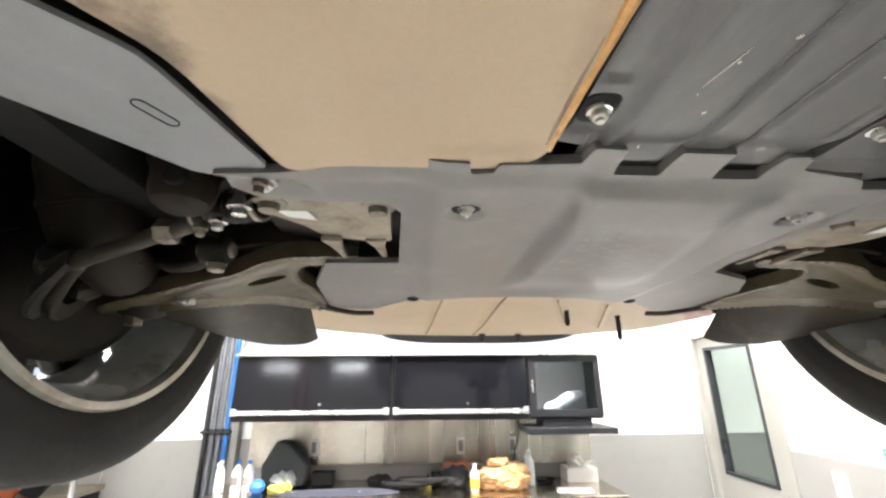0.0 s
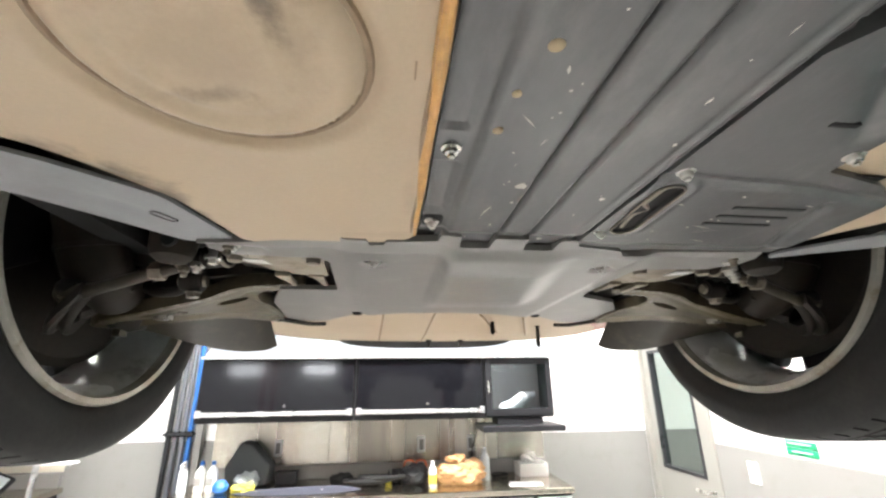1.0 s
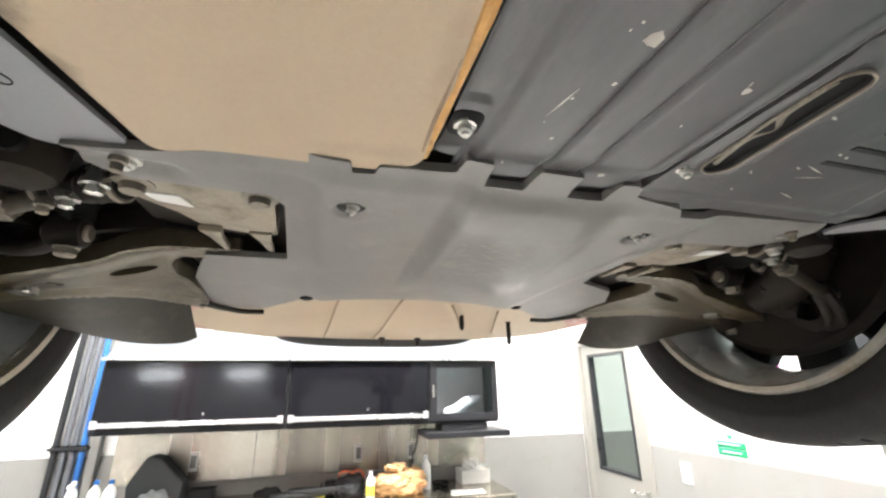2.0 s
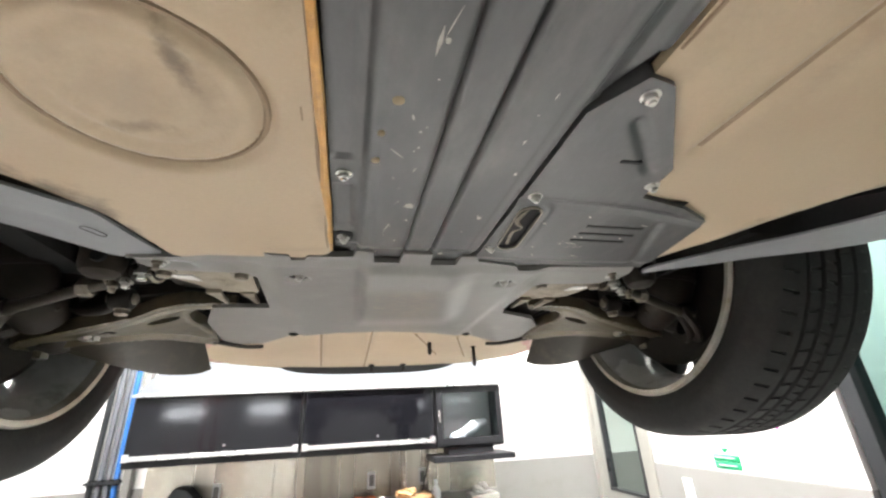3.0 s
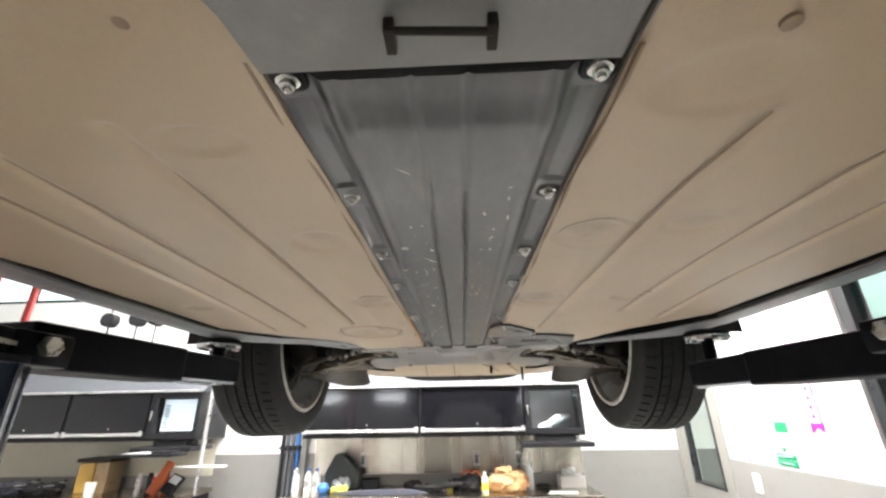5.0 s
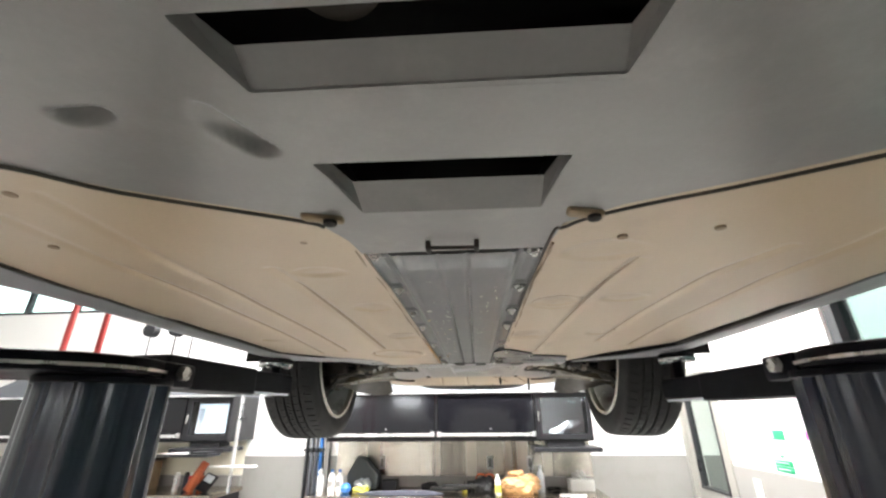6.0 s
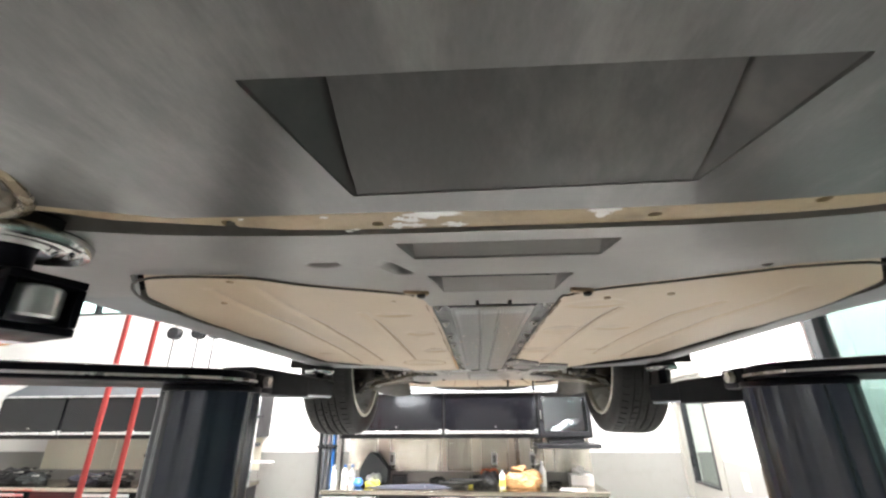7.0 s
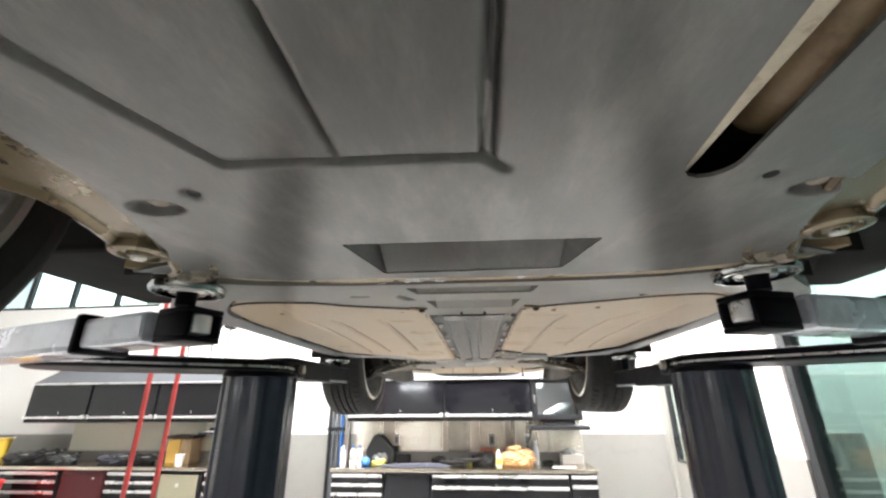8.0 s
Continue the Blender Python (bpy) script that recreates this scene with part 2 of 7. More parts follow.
M_PINK = mat("scraped_red_paint", (0.42, 0.17, 0.15), 0.45, vary=0.2, grain=60, bump=0.1, stain=(0.55, 0.46, 0.38, 0.8), stain_scale=16, stain_at=(0.45, 0.6))


def spot_marks(m, spots, colour):
    """Dirt and painted shade in broken oval patches: (x, y, half width, half length, strength)."""
    n, links = m.node_tree.nodes, m.node_tree.links
    b = n["Principled BSDF"]
    base = b.inputs["Base Color"].links[0].from_socket
    co = n.new("ShaderNodeTexCoord")
    grit = n.new("ShaderNodeTexNoise")
    grit.inputs["Scale"].default_value, grit.inputs["Detail"].default_value, grit.inputs["Roughness"].default_value = 34, 9, 0.72
    links.new(co.outputs["Object"], grit.inputs["Vector"])
    total = None
    for x, y, w, h, k in spots:
        mp = n.new("ShaderNodeMapping")
        mp.vector_type = "TEXTURE"
        mp.inputs["Location"].default_value, mp.inputs["Scale"].default_value = (x, y, 1.83), (w, h, 1)
        links.new(co.outputs["Object"], mp.inputs[0])
        ln = n.new("ShaderNodeVectorMath")
        ln.operation = "LENGTH"
        links.new(mp.outputs[0], ln.inputs[0])
        wob = n.new("ShaderNodeMath")
        wob.operation = "MULTIPLY_ADD"
        wob.inputs[1].default_value = 2.6
        links.new(grit.outputs[0], wob.inputs[0]), links.new(ln.outputs["Value"], wob.inputs[2])
        r = n.new("ShaderNodeMapRange")
        r.interpolation_type = "SMOOTHSTEP"
        r.inputs[1].default_value, r.inputs[2].default_value, r.inputs[3].default_value, r.inputs[4].default_value = 1.25, 2.5, min(1.0, 1.3 * k), 0.0
        links.new(wob.outputs[0], r.inputs[0])
        if total is None:
            total = r.outputs[0]
        else:
            mx = n.new("ShaderNodeMath")
            mx.operation = "MAXIMUM"
            links.new(total, mx.inputs[0]), links.new(r.outputs[0], mx.inputs[1])
            total = mx.outputs[0]
    mix = n.new("ShaderNodeMix")
    mix.data_type = "RGBA"
    mix.inputs[7].default_value = (*colour, 1)
    links.new(total, mix.inputs[0]), links.new(base, mix.inputs[6]), links.new(mix.outputs[2], b.inputs["Base Color"])


spot_marks(M_TAN, [(-0.172, -0.33, 0.05, 0.05, 0.42), (-0.178, -0.68, 0.035, 0.035, 0.26), (0.175, -0.34, 0.065, 0.06, 0.5), (0.185, -0.68, 0.05, 0.04, 0.42), (0.31, -0.70, 0.045, 0.03, 0.22),
                  (-0.258, 0.012, 0.062, 0.062, 0.22), (-0.205, -0.005, 0.024, 0.055, 0.30), (-0.142, -0.11, 0.02, 0.045, 0.30), (0.25, -0.15, 0.02, 0.09, 0.26), (-0.555, -0.33, 0.035, 0.02, 0.22), (0.37, -0.30, 0.05, 0.04, 0.15),
                  (0.2, -1.02, 0.06, 0.05, 0.17), (-0.16, 0.29, 0.06, 0.015, 0.22), (-0.13, 0.18, 0.012, 0.05, 0.26), (0.14, -0.05, 0.02, 0.12, 0.17)], (0.27, 0.19, 0.12))


# soft shade at the pans' rolled edges, painted as dark ovals, with some grime
spot_marks(M_TAN, [(-0.352, 0.265, 0.012, 0.06, 0.5), (-0.362, 0.205, 0.020, 0.045, 0.6), (-0.385, 0.158, 0.030, 0.030, 0.6), (-0.42, 0.128, 0.036, 0.026, 0.55), (-0.47, 0.092, 0.044, 0.028, 0.5), (-0.53, 0.045, 0.046, 0.030, 0.45),
                  (0.46, 0.165, 0.026, 0.05, 0.4), (0.52, 0.055, 0.028, 0.04, 0.4), (-0.212, -0.035, 0.010, 0.040, 0.5), (-0.262, 0.046, 0.028, 0.010, 0.35)], (0.065, 0.045, 0.03))


# the sheet is brushed across, which draws its reflections out upright
grain_way = M_SHEET.node_tree.nodes.new("ShaderNodeCombineXYZ")
grain_way.inputs[2].default_value = 1.0
sheet_shader = M_SHEET.node_tree.nodes["Principled BSDF"]
sheet_shader.inputs["Anisotropic"].default_value = 0.9
M_SHEET.node_tree.links.new(grain_way.outputs[0], sheet_shader.inputs["Tangent"])


def clear_glass(name, tint):
    m = bpy.data.materials.new(name)
    m.use_nodes = True
    n, links = m.node_tree.nodes, m.node_tree.links
    n.remove(n["Principled BSDF"])
    tr, gl, mix, fr, lw = n.new("ShaderNodeBsdfTransparent"), n.new("ShaderNodeBsdfGlossy"), n.new("ShaderNodeMixShader"), n.new("ShaderNodeMapRange"), n.new("ShaderNodeLayerWeight")
    lw.inputs[0].default_value = 0.35
    fr.inputs[1].default_value, fr.inputs[3].default_value, fr.inputs[4].default_value = 0.2, 0.04, 0.45
    links.new(lw.outputs["Facing"], fr.inputs[0])
    tr.inputs[0].default_value = (*tint, 1)
    gl.inputs["Roughness"].default_value = 0.02
    links.new(fr.outputs[0], mix.inputs[0]), links.new(tr.outputs[0], mix.inputs[1]), links.new(gl.outputs[0], mix.inputs[2])
    links.new(mix.outputs[0], n["Material Output"].inputs[0])
    return m


M_GLASS = clear_glass("window_glass", (0.85, 0.93, 0.90))
M_SHOPGLASS = clear_glass("partition_glass", (0.62, 0.77, 0.75))
M_CABGLASS = clear_glass("cabinet_glass", (0.93, 0.95, 0.97))


# ---- mesh helpers ----
def link(name, bm, material, parent=None, label="", smooth=30.0):
    me = bpy.data.meshes.new(name)
    if isinstance(bm, tuple):
        me.from_pydata(*bm)
    else:
        bm.to_mesh(me)
        bm.free()
    me.materials.append(material)
    if smooth:
        me.polygons.foreach_set("use_smooth", [True] * len(me.polygons))
        if smooth == 30.0 and max(p.area for p in me.polygons) > 0.01:
            smooth = 20.0
        me.set_sharp_from_angle(angle=radians(smooth))
    ob = new(name, me)
    if parent is not None:
        ob.parent = parent
    if label:
        ob["label"] = label
    return ob


def part(name, bm, material, parent, label="", smooth=30.0):
    return link(name, bm, material, parent, label, smooth)


def thing(name, label, category, m=None, group=""):
    ob = new(name)
    if m is not None:
        ob.matrix_world = m
    return tagged(ob, label, category, group)


def structure(name, bm, material, label, category, smooth=30.0):
    return tagged(link(name, bm, material, None, "", smooth), label, category, kind="structure")


def box(x0, x1, y0, y1, z0, z1, bevel=0.0, segs=2, bm=None):
    bm = bm or bmesh.new()
    made = bmesh.ops.create_cube(bm, size=1.0, matrix=Matrix.LocRotScale(((x0 + x1) / 2, (y0 + y1) / 2, (z0 + z1) / 2), None, (abs(x1 - x0), abs(y1 - y0), abs(z1 - z0))))
    if bevel:
        edges = list({e for v in made["verts"] for e in v.link_edges})
        bmesh.ops.bevel(bm, geom=edges, offset=bevel, segments=segs, affect="EDGES", profile=0.5)
    return bm


def lathe(profile, axis="z", segs=32, at=(0, 0, 0), bm=None):
    """profile: (radius, along) pairs."""
    bm = bm or bmesh.new()
    rings = []
    for r, h in profile:
        ring = []
        for i in range(segs):
            a = 2 * math.pi * i / segs
            c, s = r * math.cos(a), r * math.sin(a)
            p = (c, s, h) if axis == "z" else (h, c, s) if axis == "x" else (s, h, c)
            ring.append(bm.verts.new((p[0] + at[0], p[1] + at[1], p[2] + at[2])))
        rings.append(ring)
    for a, b in zip(rings, rings[1:]):
        for i in range(segs):
            bm.faces.new((a[i], a[(i + 1) % segs], b[(i + 1) % segs], b[i]))
    for ring, turn in ((rings[0], -1), (rings[-1], 1)):
        bm.faces.new(ring[::turn])
    bmesh.ops.recalc_face_normals(bm, faces=bm.faces[:])
    return bm


def tube(points, radius, segs=10, bm=None, flat=1.0):
    """A round bar along points; radius may be a list. flat squeezes it upright."""
    bm = bm or bmesh.new()
    pts = [Vector(p) for p in points]
    rad = radius if isinstance(radius, (list, tuple)) else [radius] * len(pts)
    rings = []
    for i, p in enumerate(pts):
        d = (pts[min(i + 1, len(pts) - 1)] - pts[max(i - 1, 0)]).normalized()
        side = d.cross(Vector((0, 0, 1)))
        side = side.normalized() if side.length > 1e-3 else Vector((1, 0, 0))
        up = side.cross(d)
        rings.append([bm.verts.new(p + rad[i] * (math.cos(a) * side + flat * math.sin(a) * up)) for a in (2 * math.pi * k / segs for k in range(segs))])
    for a, b in zip(rings, rings[1:]):
        for k in range(segs):
            bm.faces.new((a[k], a[(k + 1) % segs], b[(k + 1) % segs], b[k]))
    bm.faces.new(rings[0][::-1]), bm.faces.new(rings[-1])
    bmesh.ops.recalc_face_normals(bm, faces=bm.faces[:])
    return bm


def spline(points, n=8):
    """A smooth line through points."""
    p = [Vector(points[0])] + [Vector(q) for q in points] + [Vector(points[-1])]
    out = []
    for i in range(1, len(p) - 2):
        for k in range(n):
            t = k / n
            a, b, c, d = p[i - 1], p[i], p[i + 1], p[i + 2]
            out.append(0.5 * (2 * b + (c - a) * t + (2 * a - 5 * b + 4 * c - d) * t * t + (3 * b - a - 3 * c + d) * t ** 3))
    return out + [p[-2]]


def prism(poly, z0, z1, bevel=0.0, bm=None, axis="z"):
    """A plate of an outline, from z0 to z1 along the axis."""
    bm = bm or bmesh.new()
    put = (lambda a, b, c: (a, b, c)) if axis == "z" else (lambda a, b, c: (c, a, b)) if axis == "x" else (lambda a, b, c: (a, c, b))
    low = [bm.verts.new(put(x, y, z0)) for x, y in poly]
    high = [bm.verts.new(put(x, y, z1)) for x, y in poly]
    f = [bm.faces.new(low), bm.faces.new(high)]
    for i in range(len(poly)):
        j = (i + 1) % len(poly)
        f.append(bm.faces.new((low[i], low[j], high[j], high[i])))
    bmesh.ops.recalc_face_normals(bm, faces=f)
    if bevel:
        rim = [e for e in bm.edges if (e.verts[0] in low) == (e.verts[1] in low) and e.verts[0] in low + high]
        bmesh.ops.bevel(bm, geom=rim, offset=bevel, segments=2, affect="EDGES", profile=0.5)
    return bm


def fillet(poly, r, n=4):
    out = []
    for i, p in enumerate(poly):
        p, a, b = Vector(p), Vector(poly[i - 1]), Vector(poly[(i + 1) % len(poly)])
        d = min(r, 0.4 * (a - p).length, 0.4 * (b - p).length)
        u, v = p + d * (a - p).normalized(), p + d * (b - p).normalized()
        for k in range(n + 1):
            t = k / n
            q = (1 - t) ** 2 * u + 2 * t * (1 - t) * p + t * t * v
            out.append((q.x, q.y))
    return out


def oval(cx, cy, rx, ry, n=20, turn=0.0):
    c, s = math.cos(turn), math.sin(turn)
    return [(cx + c * rx * math.cos(a) - s * ry * math.sin(a), cy + s * rx * math.cos(a) + c * ry * math.sin(a)) for a in (2 * math.pi * i / n for i in range(n))]


def slot(x0, y0, x1, y1, r, n=7):
    """An outline with round ends about a line."""
    a = math.atan2(y1 - y0, x1 - x0)
    out = []
    for cx, cy, b in ((x1, y1, a - math.pi / 2), (x0, y0, a + math.pi / 2)):
        out += [(cx + r * math.cos(b + math.pi * i / n), cy + r * math.sin(b + math.pi * i / n)) for i in range(n + 1)]
    return out


def within(poly, x, y):
    hit = np.zeros(x.shape, bool)
    for (x0, y0), (x1, y1) in zip(poly, poly[1:] + poly[:1]):
        if y0 != y1:
            hit ^= ((y0 > y) != (y1 > y)) & (x < (x1 - x0) * (y - y0) / (y1 - y0) + x0)
    return hit


def line_gap(x, y, pts):
    """How far each place lies from a broken line."""
    best = np.full(x.shape, 9.0)
    for (x0, y0), (x1, y1) in zip(pts, pts[1:]):
        dx, dy = x1 - x0, y1 - y0
        t = np.clip(((x - x0) * dx + (y - y0) * dy) / (dx * dx + dy * dy + 1e-12), 0, 1)
        best = np.minimum(best, np.hypot(x - x0 - t * dx, y - y0 - t * dy))
    return best


def groove(x, y, pts, width, depth):
    return depth * np.exp(-(line_gap(x, y, pts) / width) ** 2)


def ring_press(x, y, cx, cy, rx, ry, width, depth):
    r = (np.hypot((x - cx) / rx, (y - cy) / ry) - 1) * 0.5 * (rx + ry)
    return depth * np.exp(-(r / width) ** 2)


def step(v, a, b):
    t = np.clip((v - a) / (b - a), 0, 1)
    return t * t * (3 - 2 * t)


def pressed(poly, z, cell, shape=None, holes=(), rim=0.012):
    """A pressed sheet seen from below: an outline with holes, at height z plus shape(x, y), with its edge turned up by rim."""
    loops = [list(poly)] + [list(h) for h in holes]
    px, py = [p[0] for p in poly], [p[1] for p in poly]
    xs = np.arange(min(px) - cell, max(px) + 2 * cell, cell)
    ys = np.arange(min(py) - cell, max(py) + 2 * cell, cell)
    gx, gy = np.meshgrid(xs, ys, indexing="ij")
    cx, cy = gx[:-1, :-1] + cell / 2, gy[:-1, :-1] + cell / 2
    keep = within(loops[0], cx, cy)
    for h in loops[1:]:
        keep &= ~within(h, cx, cy)
    # keep the one connected sheet only
    ii, jj = np.nonzero(keep)
    best_sheet = np.zeros_like(keep)
    for at in (0, len(ii) // 2, len(ii) - 1):
        sheet = np.zeros_like(keep)
        sheet[ii[at], jj[at]] = True
        size = 0
        while sheet.sum() > size:
            size = sheet.sum()
            for _ in range(24):
                grown = sheet.copy()
                grown[1:] |= sheet[:-1]
                grown[:-1] |= sheet[1:]
                grown[:, 1:] |= sheet[:, :-1]
                grown[:, :-1] |= sheet[:, 1:]
                sheet = grown & keep
        if size > best_sheet.sum():
            best_sheet = sheet
        if size > 0.5 * keep.sum():
            break
    keep = best_sheet
    ny = len(ys)
    ii, jj = np.nonzero(keep)
    quads = np.stack([ii * ny + jj, ii * ny + jj + 1, (ii + 1) * ny + jj + 1, (ii + 1) * ny + jj], 1)
    used, flat = np.unique(quads, return_inverse=True)
    quads = flat.reshape(quads.shape)
    vx, vy = gx.ravel()[used].copy(), gy.ravel()[used].copy()
    count = {}
    for q in quads.tolist():
        for a, b in zip(q, q[1:] + q[:1]):
            count[(a, b)] = 1
    edge = [(a, b) for a, b in count if (b, a) not in count]
    border = np.array(sorted({v for e in edge for v in e}))
    bx, by = vx[border], vy[border]
    best, tx, ty = np.full(len(border), 9.0), bx.copy(), by.copy()
    for loop in loops:
        for (x0, y0), (x1, y1) in zip(loop, loop[1:] + loop[:1]):
            dx, dy = x1 - x0, y1 - y0
            t = np.clip(((bx - x0) * dx + (by - y0) * dy) / (dx * dx + dy * dy + 1e-12), 0, 1)
            qx, qy = x0 + t * dx, y0 + t * dy
            d = np.hypot(bx - qx, by - qy)
            near = d < best
            best[near], tx[near], ty[near] = d[near], qx[near], qy[near]
    vx[border], vy[border] = tx, ty
    vz = np.full(len(vx), z) + (shape(vx, vy) if shape else 0.0)
    verts = np.stack([vx, vy, vz], 1).tolist()
    faces = quads.tolist()
    if rim:
        up, low = {}, {}
        for v in border.tolist():
            low[v], up[v] = len(verts), len(verts) + 1
            verts += [tuple(verts[v]), (verts[v][0], verts[v][1], verts[v][2] + rim)]
        faces += [(low[b], low[a], up[a], up[b]) for a, b in edge]
    return (verts, [], faces)


# ---- the room ----
def room():
    x0, x1, y0, y1 = -8.6, 2.6, -6.5, 4.1
    structure("floor", box(x0 - 0.2, 9.0, y0 - 0.2, y1 + 0.2, -0.12, 0.0), M_FLOOR, "pale grey epoxy workshop floor", "floor")
    structure("ceiling", box(x0 - 0.2, 9.0, y0 - 0.2, y1 + 0.2, CEILING, CEILING + 0.15), M_CEIL, "white workshop ceiling", "ceiling")
    # north wall with a row of high windows at its west end
    wx0, wx1, wz0, wz1 = -8.3, -5.0, 3.1, 4.1
    bm = box(x0 - 0.2, 9.0, y1, y1 + 0.2, 1.18, wz0)
    box(x0 - 0.2, 9.0, y1, y1 + 0.2, wz1, CEILING, bm=bm)
    box(x0 - 0.2, wx0, y1, y1 + 0.2, wz0, wz1, bm=bm)
    box(wx1, 9.0, y1, y1 + 0.2, wz0, wz1, bm=bm)
    structure("wall_north", bm, M_WALL, "white painted workshop wall", "wall")
    structure("wainscot_north", box(x0 - 0.2, 9.0, y1 - 0.006, y1 + 0.2, 0, 1.177, 0.003), M_WAINS, "grey painted lower wall", "wall")
    win = tagged(new("window_1"), "high strip window with dark mullions, bright daylight outside", "window", kind="structure")
    for k in range(5):
        x = wx0 + (wx1 - wx0) * k / 4
        part("mullion", box(x - 0.035, x + 0.035, y1 + 0.03, y1 + 0.1, wz0, wz1, 0.006), M_MULL, win)
        if k < 4:
            pane = part("pane", box(x + 0.035, x + (wx1 - wx0) / 4 - 0.035, y1 + 0.06, y1 + 0.068, wz0 + 0.05, wz1 - 0.05), M_GLASS, win)
            pane.visible_shadow = False
    for z in (wz0, wz1 - 0.05):
        part("window_frame", box(wx0, wx1, y1 + 0.032, y1 + 0.098, z, z + 0.05, 0.006), M_MULL, win)
    # east wall with the door, then the glazed front
    d0, d1, dz = 3.12, 4.06, 2.1
    bm = box(x1, x1 + 0.18, 1.55, d0, 1.18, CEILING)
    box(x1, x1 + 0.18, d0, y1, dz, CEILING, bm=bm)
    box(x1, x1 + 0.18, d1, y1, 0, dz, bm=bm)
    structure("wall_east", bm, M_WALL, "white painted wall with safety signs", "wall")
    structure("wainscot_east", box(x1 - 0.006, x1 + 0.18, 1.55, d0, 0, 1.177, 0.003), M_WAINS, "grey painted lower wall", "wall")
    glazed_door(x1, d0, d1, dz)
    shop = tagged(new("window_2"), "tall glazed partition with dark aluminium mullions", "window", kind="structure")
    for y in (1.49, -0.6, -2.7, -4.8):
        part("mullion", box(x1 + 0.01, x1 + 0.13, y - 0.04, y + 0.04, 0, CEILING, 0.006), M_MULL, shop)
    for z in (0.0, 2.42, CEILING - 0.1):
        part("rail", box(x1 + 0.015, x1 + 0.125, -6.5, 1.45, z, z + 0.1, 0.006), M_MULL, shop)
    for a, b in ((-6.5, -4.84), (-4.76, -2.74), (-2.66, -0.64), (-0.56, 1.45)):
        pane = part("pane", box(x1 + 0.06, x1 + 0.072, a, b, 0.1, CEILING - 0.1), M_SHOPGLASS, shop)
        pane.visible_shadow = False
    structure("wall_corridor", box(x1 + 2.4, x1 + 2.5, 2.2, y1, 0, CEILING), M_WALL, "pale corridor wall behind the door", "wall")
    structure("wall_far_east", box(8.8, 9.0, y0, y1, 0, CEILING), M_WALL, "pale wall of the room behind the glass", "wall")
    sky_card = structure("backdrop", box(-9.4, -3.5, y1 + 1.6, y1 + 1.62, 1.5, 7.5), M_SKY, "bright overcast sky outside the high window", "sky")
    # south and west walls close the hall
    # unseen strip windows, added as the source of the highlights on the cabinet doors
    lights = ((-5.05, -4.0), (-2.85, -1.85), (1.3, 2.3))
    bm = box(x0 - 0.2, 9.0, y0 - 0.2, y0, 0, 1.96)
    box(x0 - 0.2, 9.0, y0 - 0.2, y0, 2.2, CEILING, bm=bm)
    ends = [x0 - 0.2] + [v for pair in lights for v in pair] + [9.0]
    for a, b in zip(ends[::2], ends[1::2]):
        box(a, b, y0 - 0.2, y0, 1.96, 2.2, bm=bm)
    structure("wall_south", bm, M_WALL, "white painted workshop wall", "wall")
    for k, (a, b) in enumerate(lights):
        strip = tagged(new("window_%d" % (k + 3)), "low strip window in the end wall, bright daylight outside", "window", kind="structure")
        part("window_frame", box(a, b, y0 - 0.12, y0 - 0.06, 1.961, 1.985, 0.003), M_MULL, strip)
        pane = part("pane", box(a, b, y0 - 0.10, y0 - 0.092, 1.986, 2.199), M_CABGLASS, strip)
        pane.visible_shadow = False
    # glowing sheet added behind these windows to feed the reflections
    structure("backdrop_south", box(-8.0, 5.0, y0 - 1.42, y0 - 1.4, 1.0, 3.4), M_WINDOW_GLOW, "bright daylight outside the strip windows", "sky")
    structure("wall_west", box(x0 - 0.2, x0, y0, y1, 0, CEILING), M_WALL, "white painted workshop wall", "wall")


def glazed_door(x, d0, d1, top):
    door = tagged(new("door_1"), "grey steel door with a tall glass pane and dark gasket", "door", kind="structure")
    f = 0.07
    for a, b in ((d0, d0 + f), (d1 - f, d1)):
        part("door_frame", box(x - 0.02, x + 0.14, a, b, 0, top, 0.004), M_DOOR, door)
    part("door_frame", box(x - 0.02, x + 0.14, d0 + f, d1 - f, top - f, top, 0.004), M_DOOR, door)
    y0, y1, z0, z1 = d0 + 0.2, d1 - 0.17, 0.88, 1.94
    bm = box(x + 0.02, x + 0.07, d0 + f, y0, 0.01, top - f)
    box(x + 0.02, x + 0.07, y1, d1 - f, 0.01, top - f, bm=bm)
    box(x + 0.02, x + 0.07, y0, y1, 0.01, z0, bm=bm)
    box(x + 0.02, x + 0.07, y0, y1, z1, top - f, bm=bm)
    part("door_leaf", bm, M_DOOR, door)
    g = 0.025
    bm = box(x + 0.012, x + 0.078, y0, y0 + g, z0, z1)
    box(x + 0.012, x + 0.078, y1 - g, y1, z0, z1, bm=bm)
    box(x + 0.012, x + 0.078, y0 + g, y1 - g, z0, z0 + g, bm=bm)
    box(x + 0.012, x + 0.078, y0 + g, y1 - g, z1 - g, z1, bm=bm)
    part("gasket", bm, M_MULL, door, "dark glazing gasket")
    pane = part("pane", box(x + 0.042, x + 0.05, y0 + g, y1 - g, z0 + g, z1 - g), M_GLASS, door)
    pane.visible_shadow = False
    handle = tube(spline([(x + 0.02, d0 + 0.13, 0.80), (x - 0.045, d0 + 0.13, 0.80), (x - 0.055, d0 + 0.16, 0.80), (x - 0.055, d0 + 0.25, 0.80)], 5), 0.011)
    part("handle", handle, M_STEEL, door, "steel lever handle")


room()


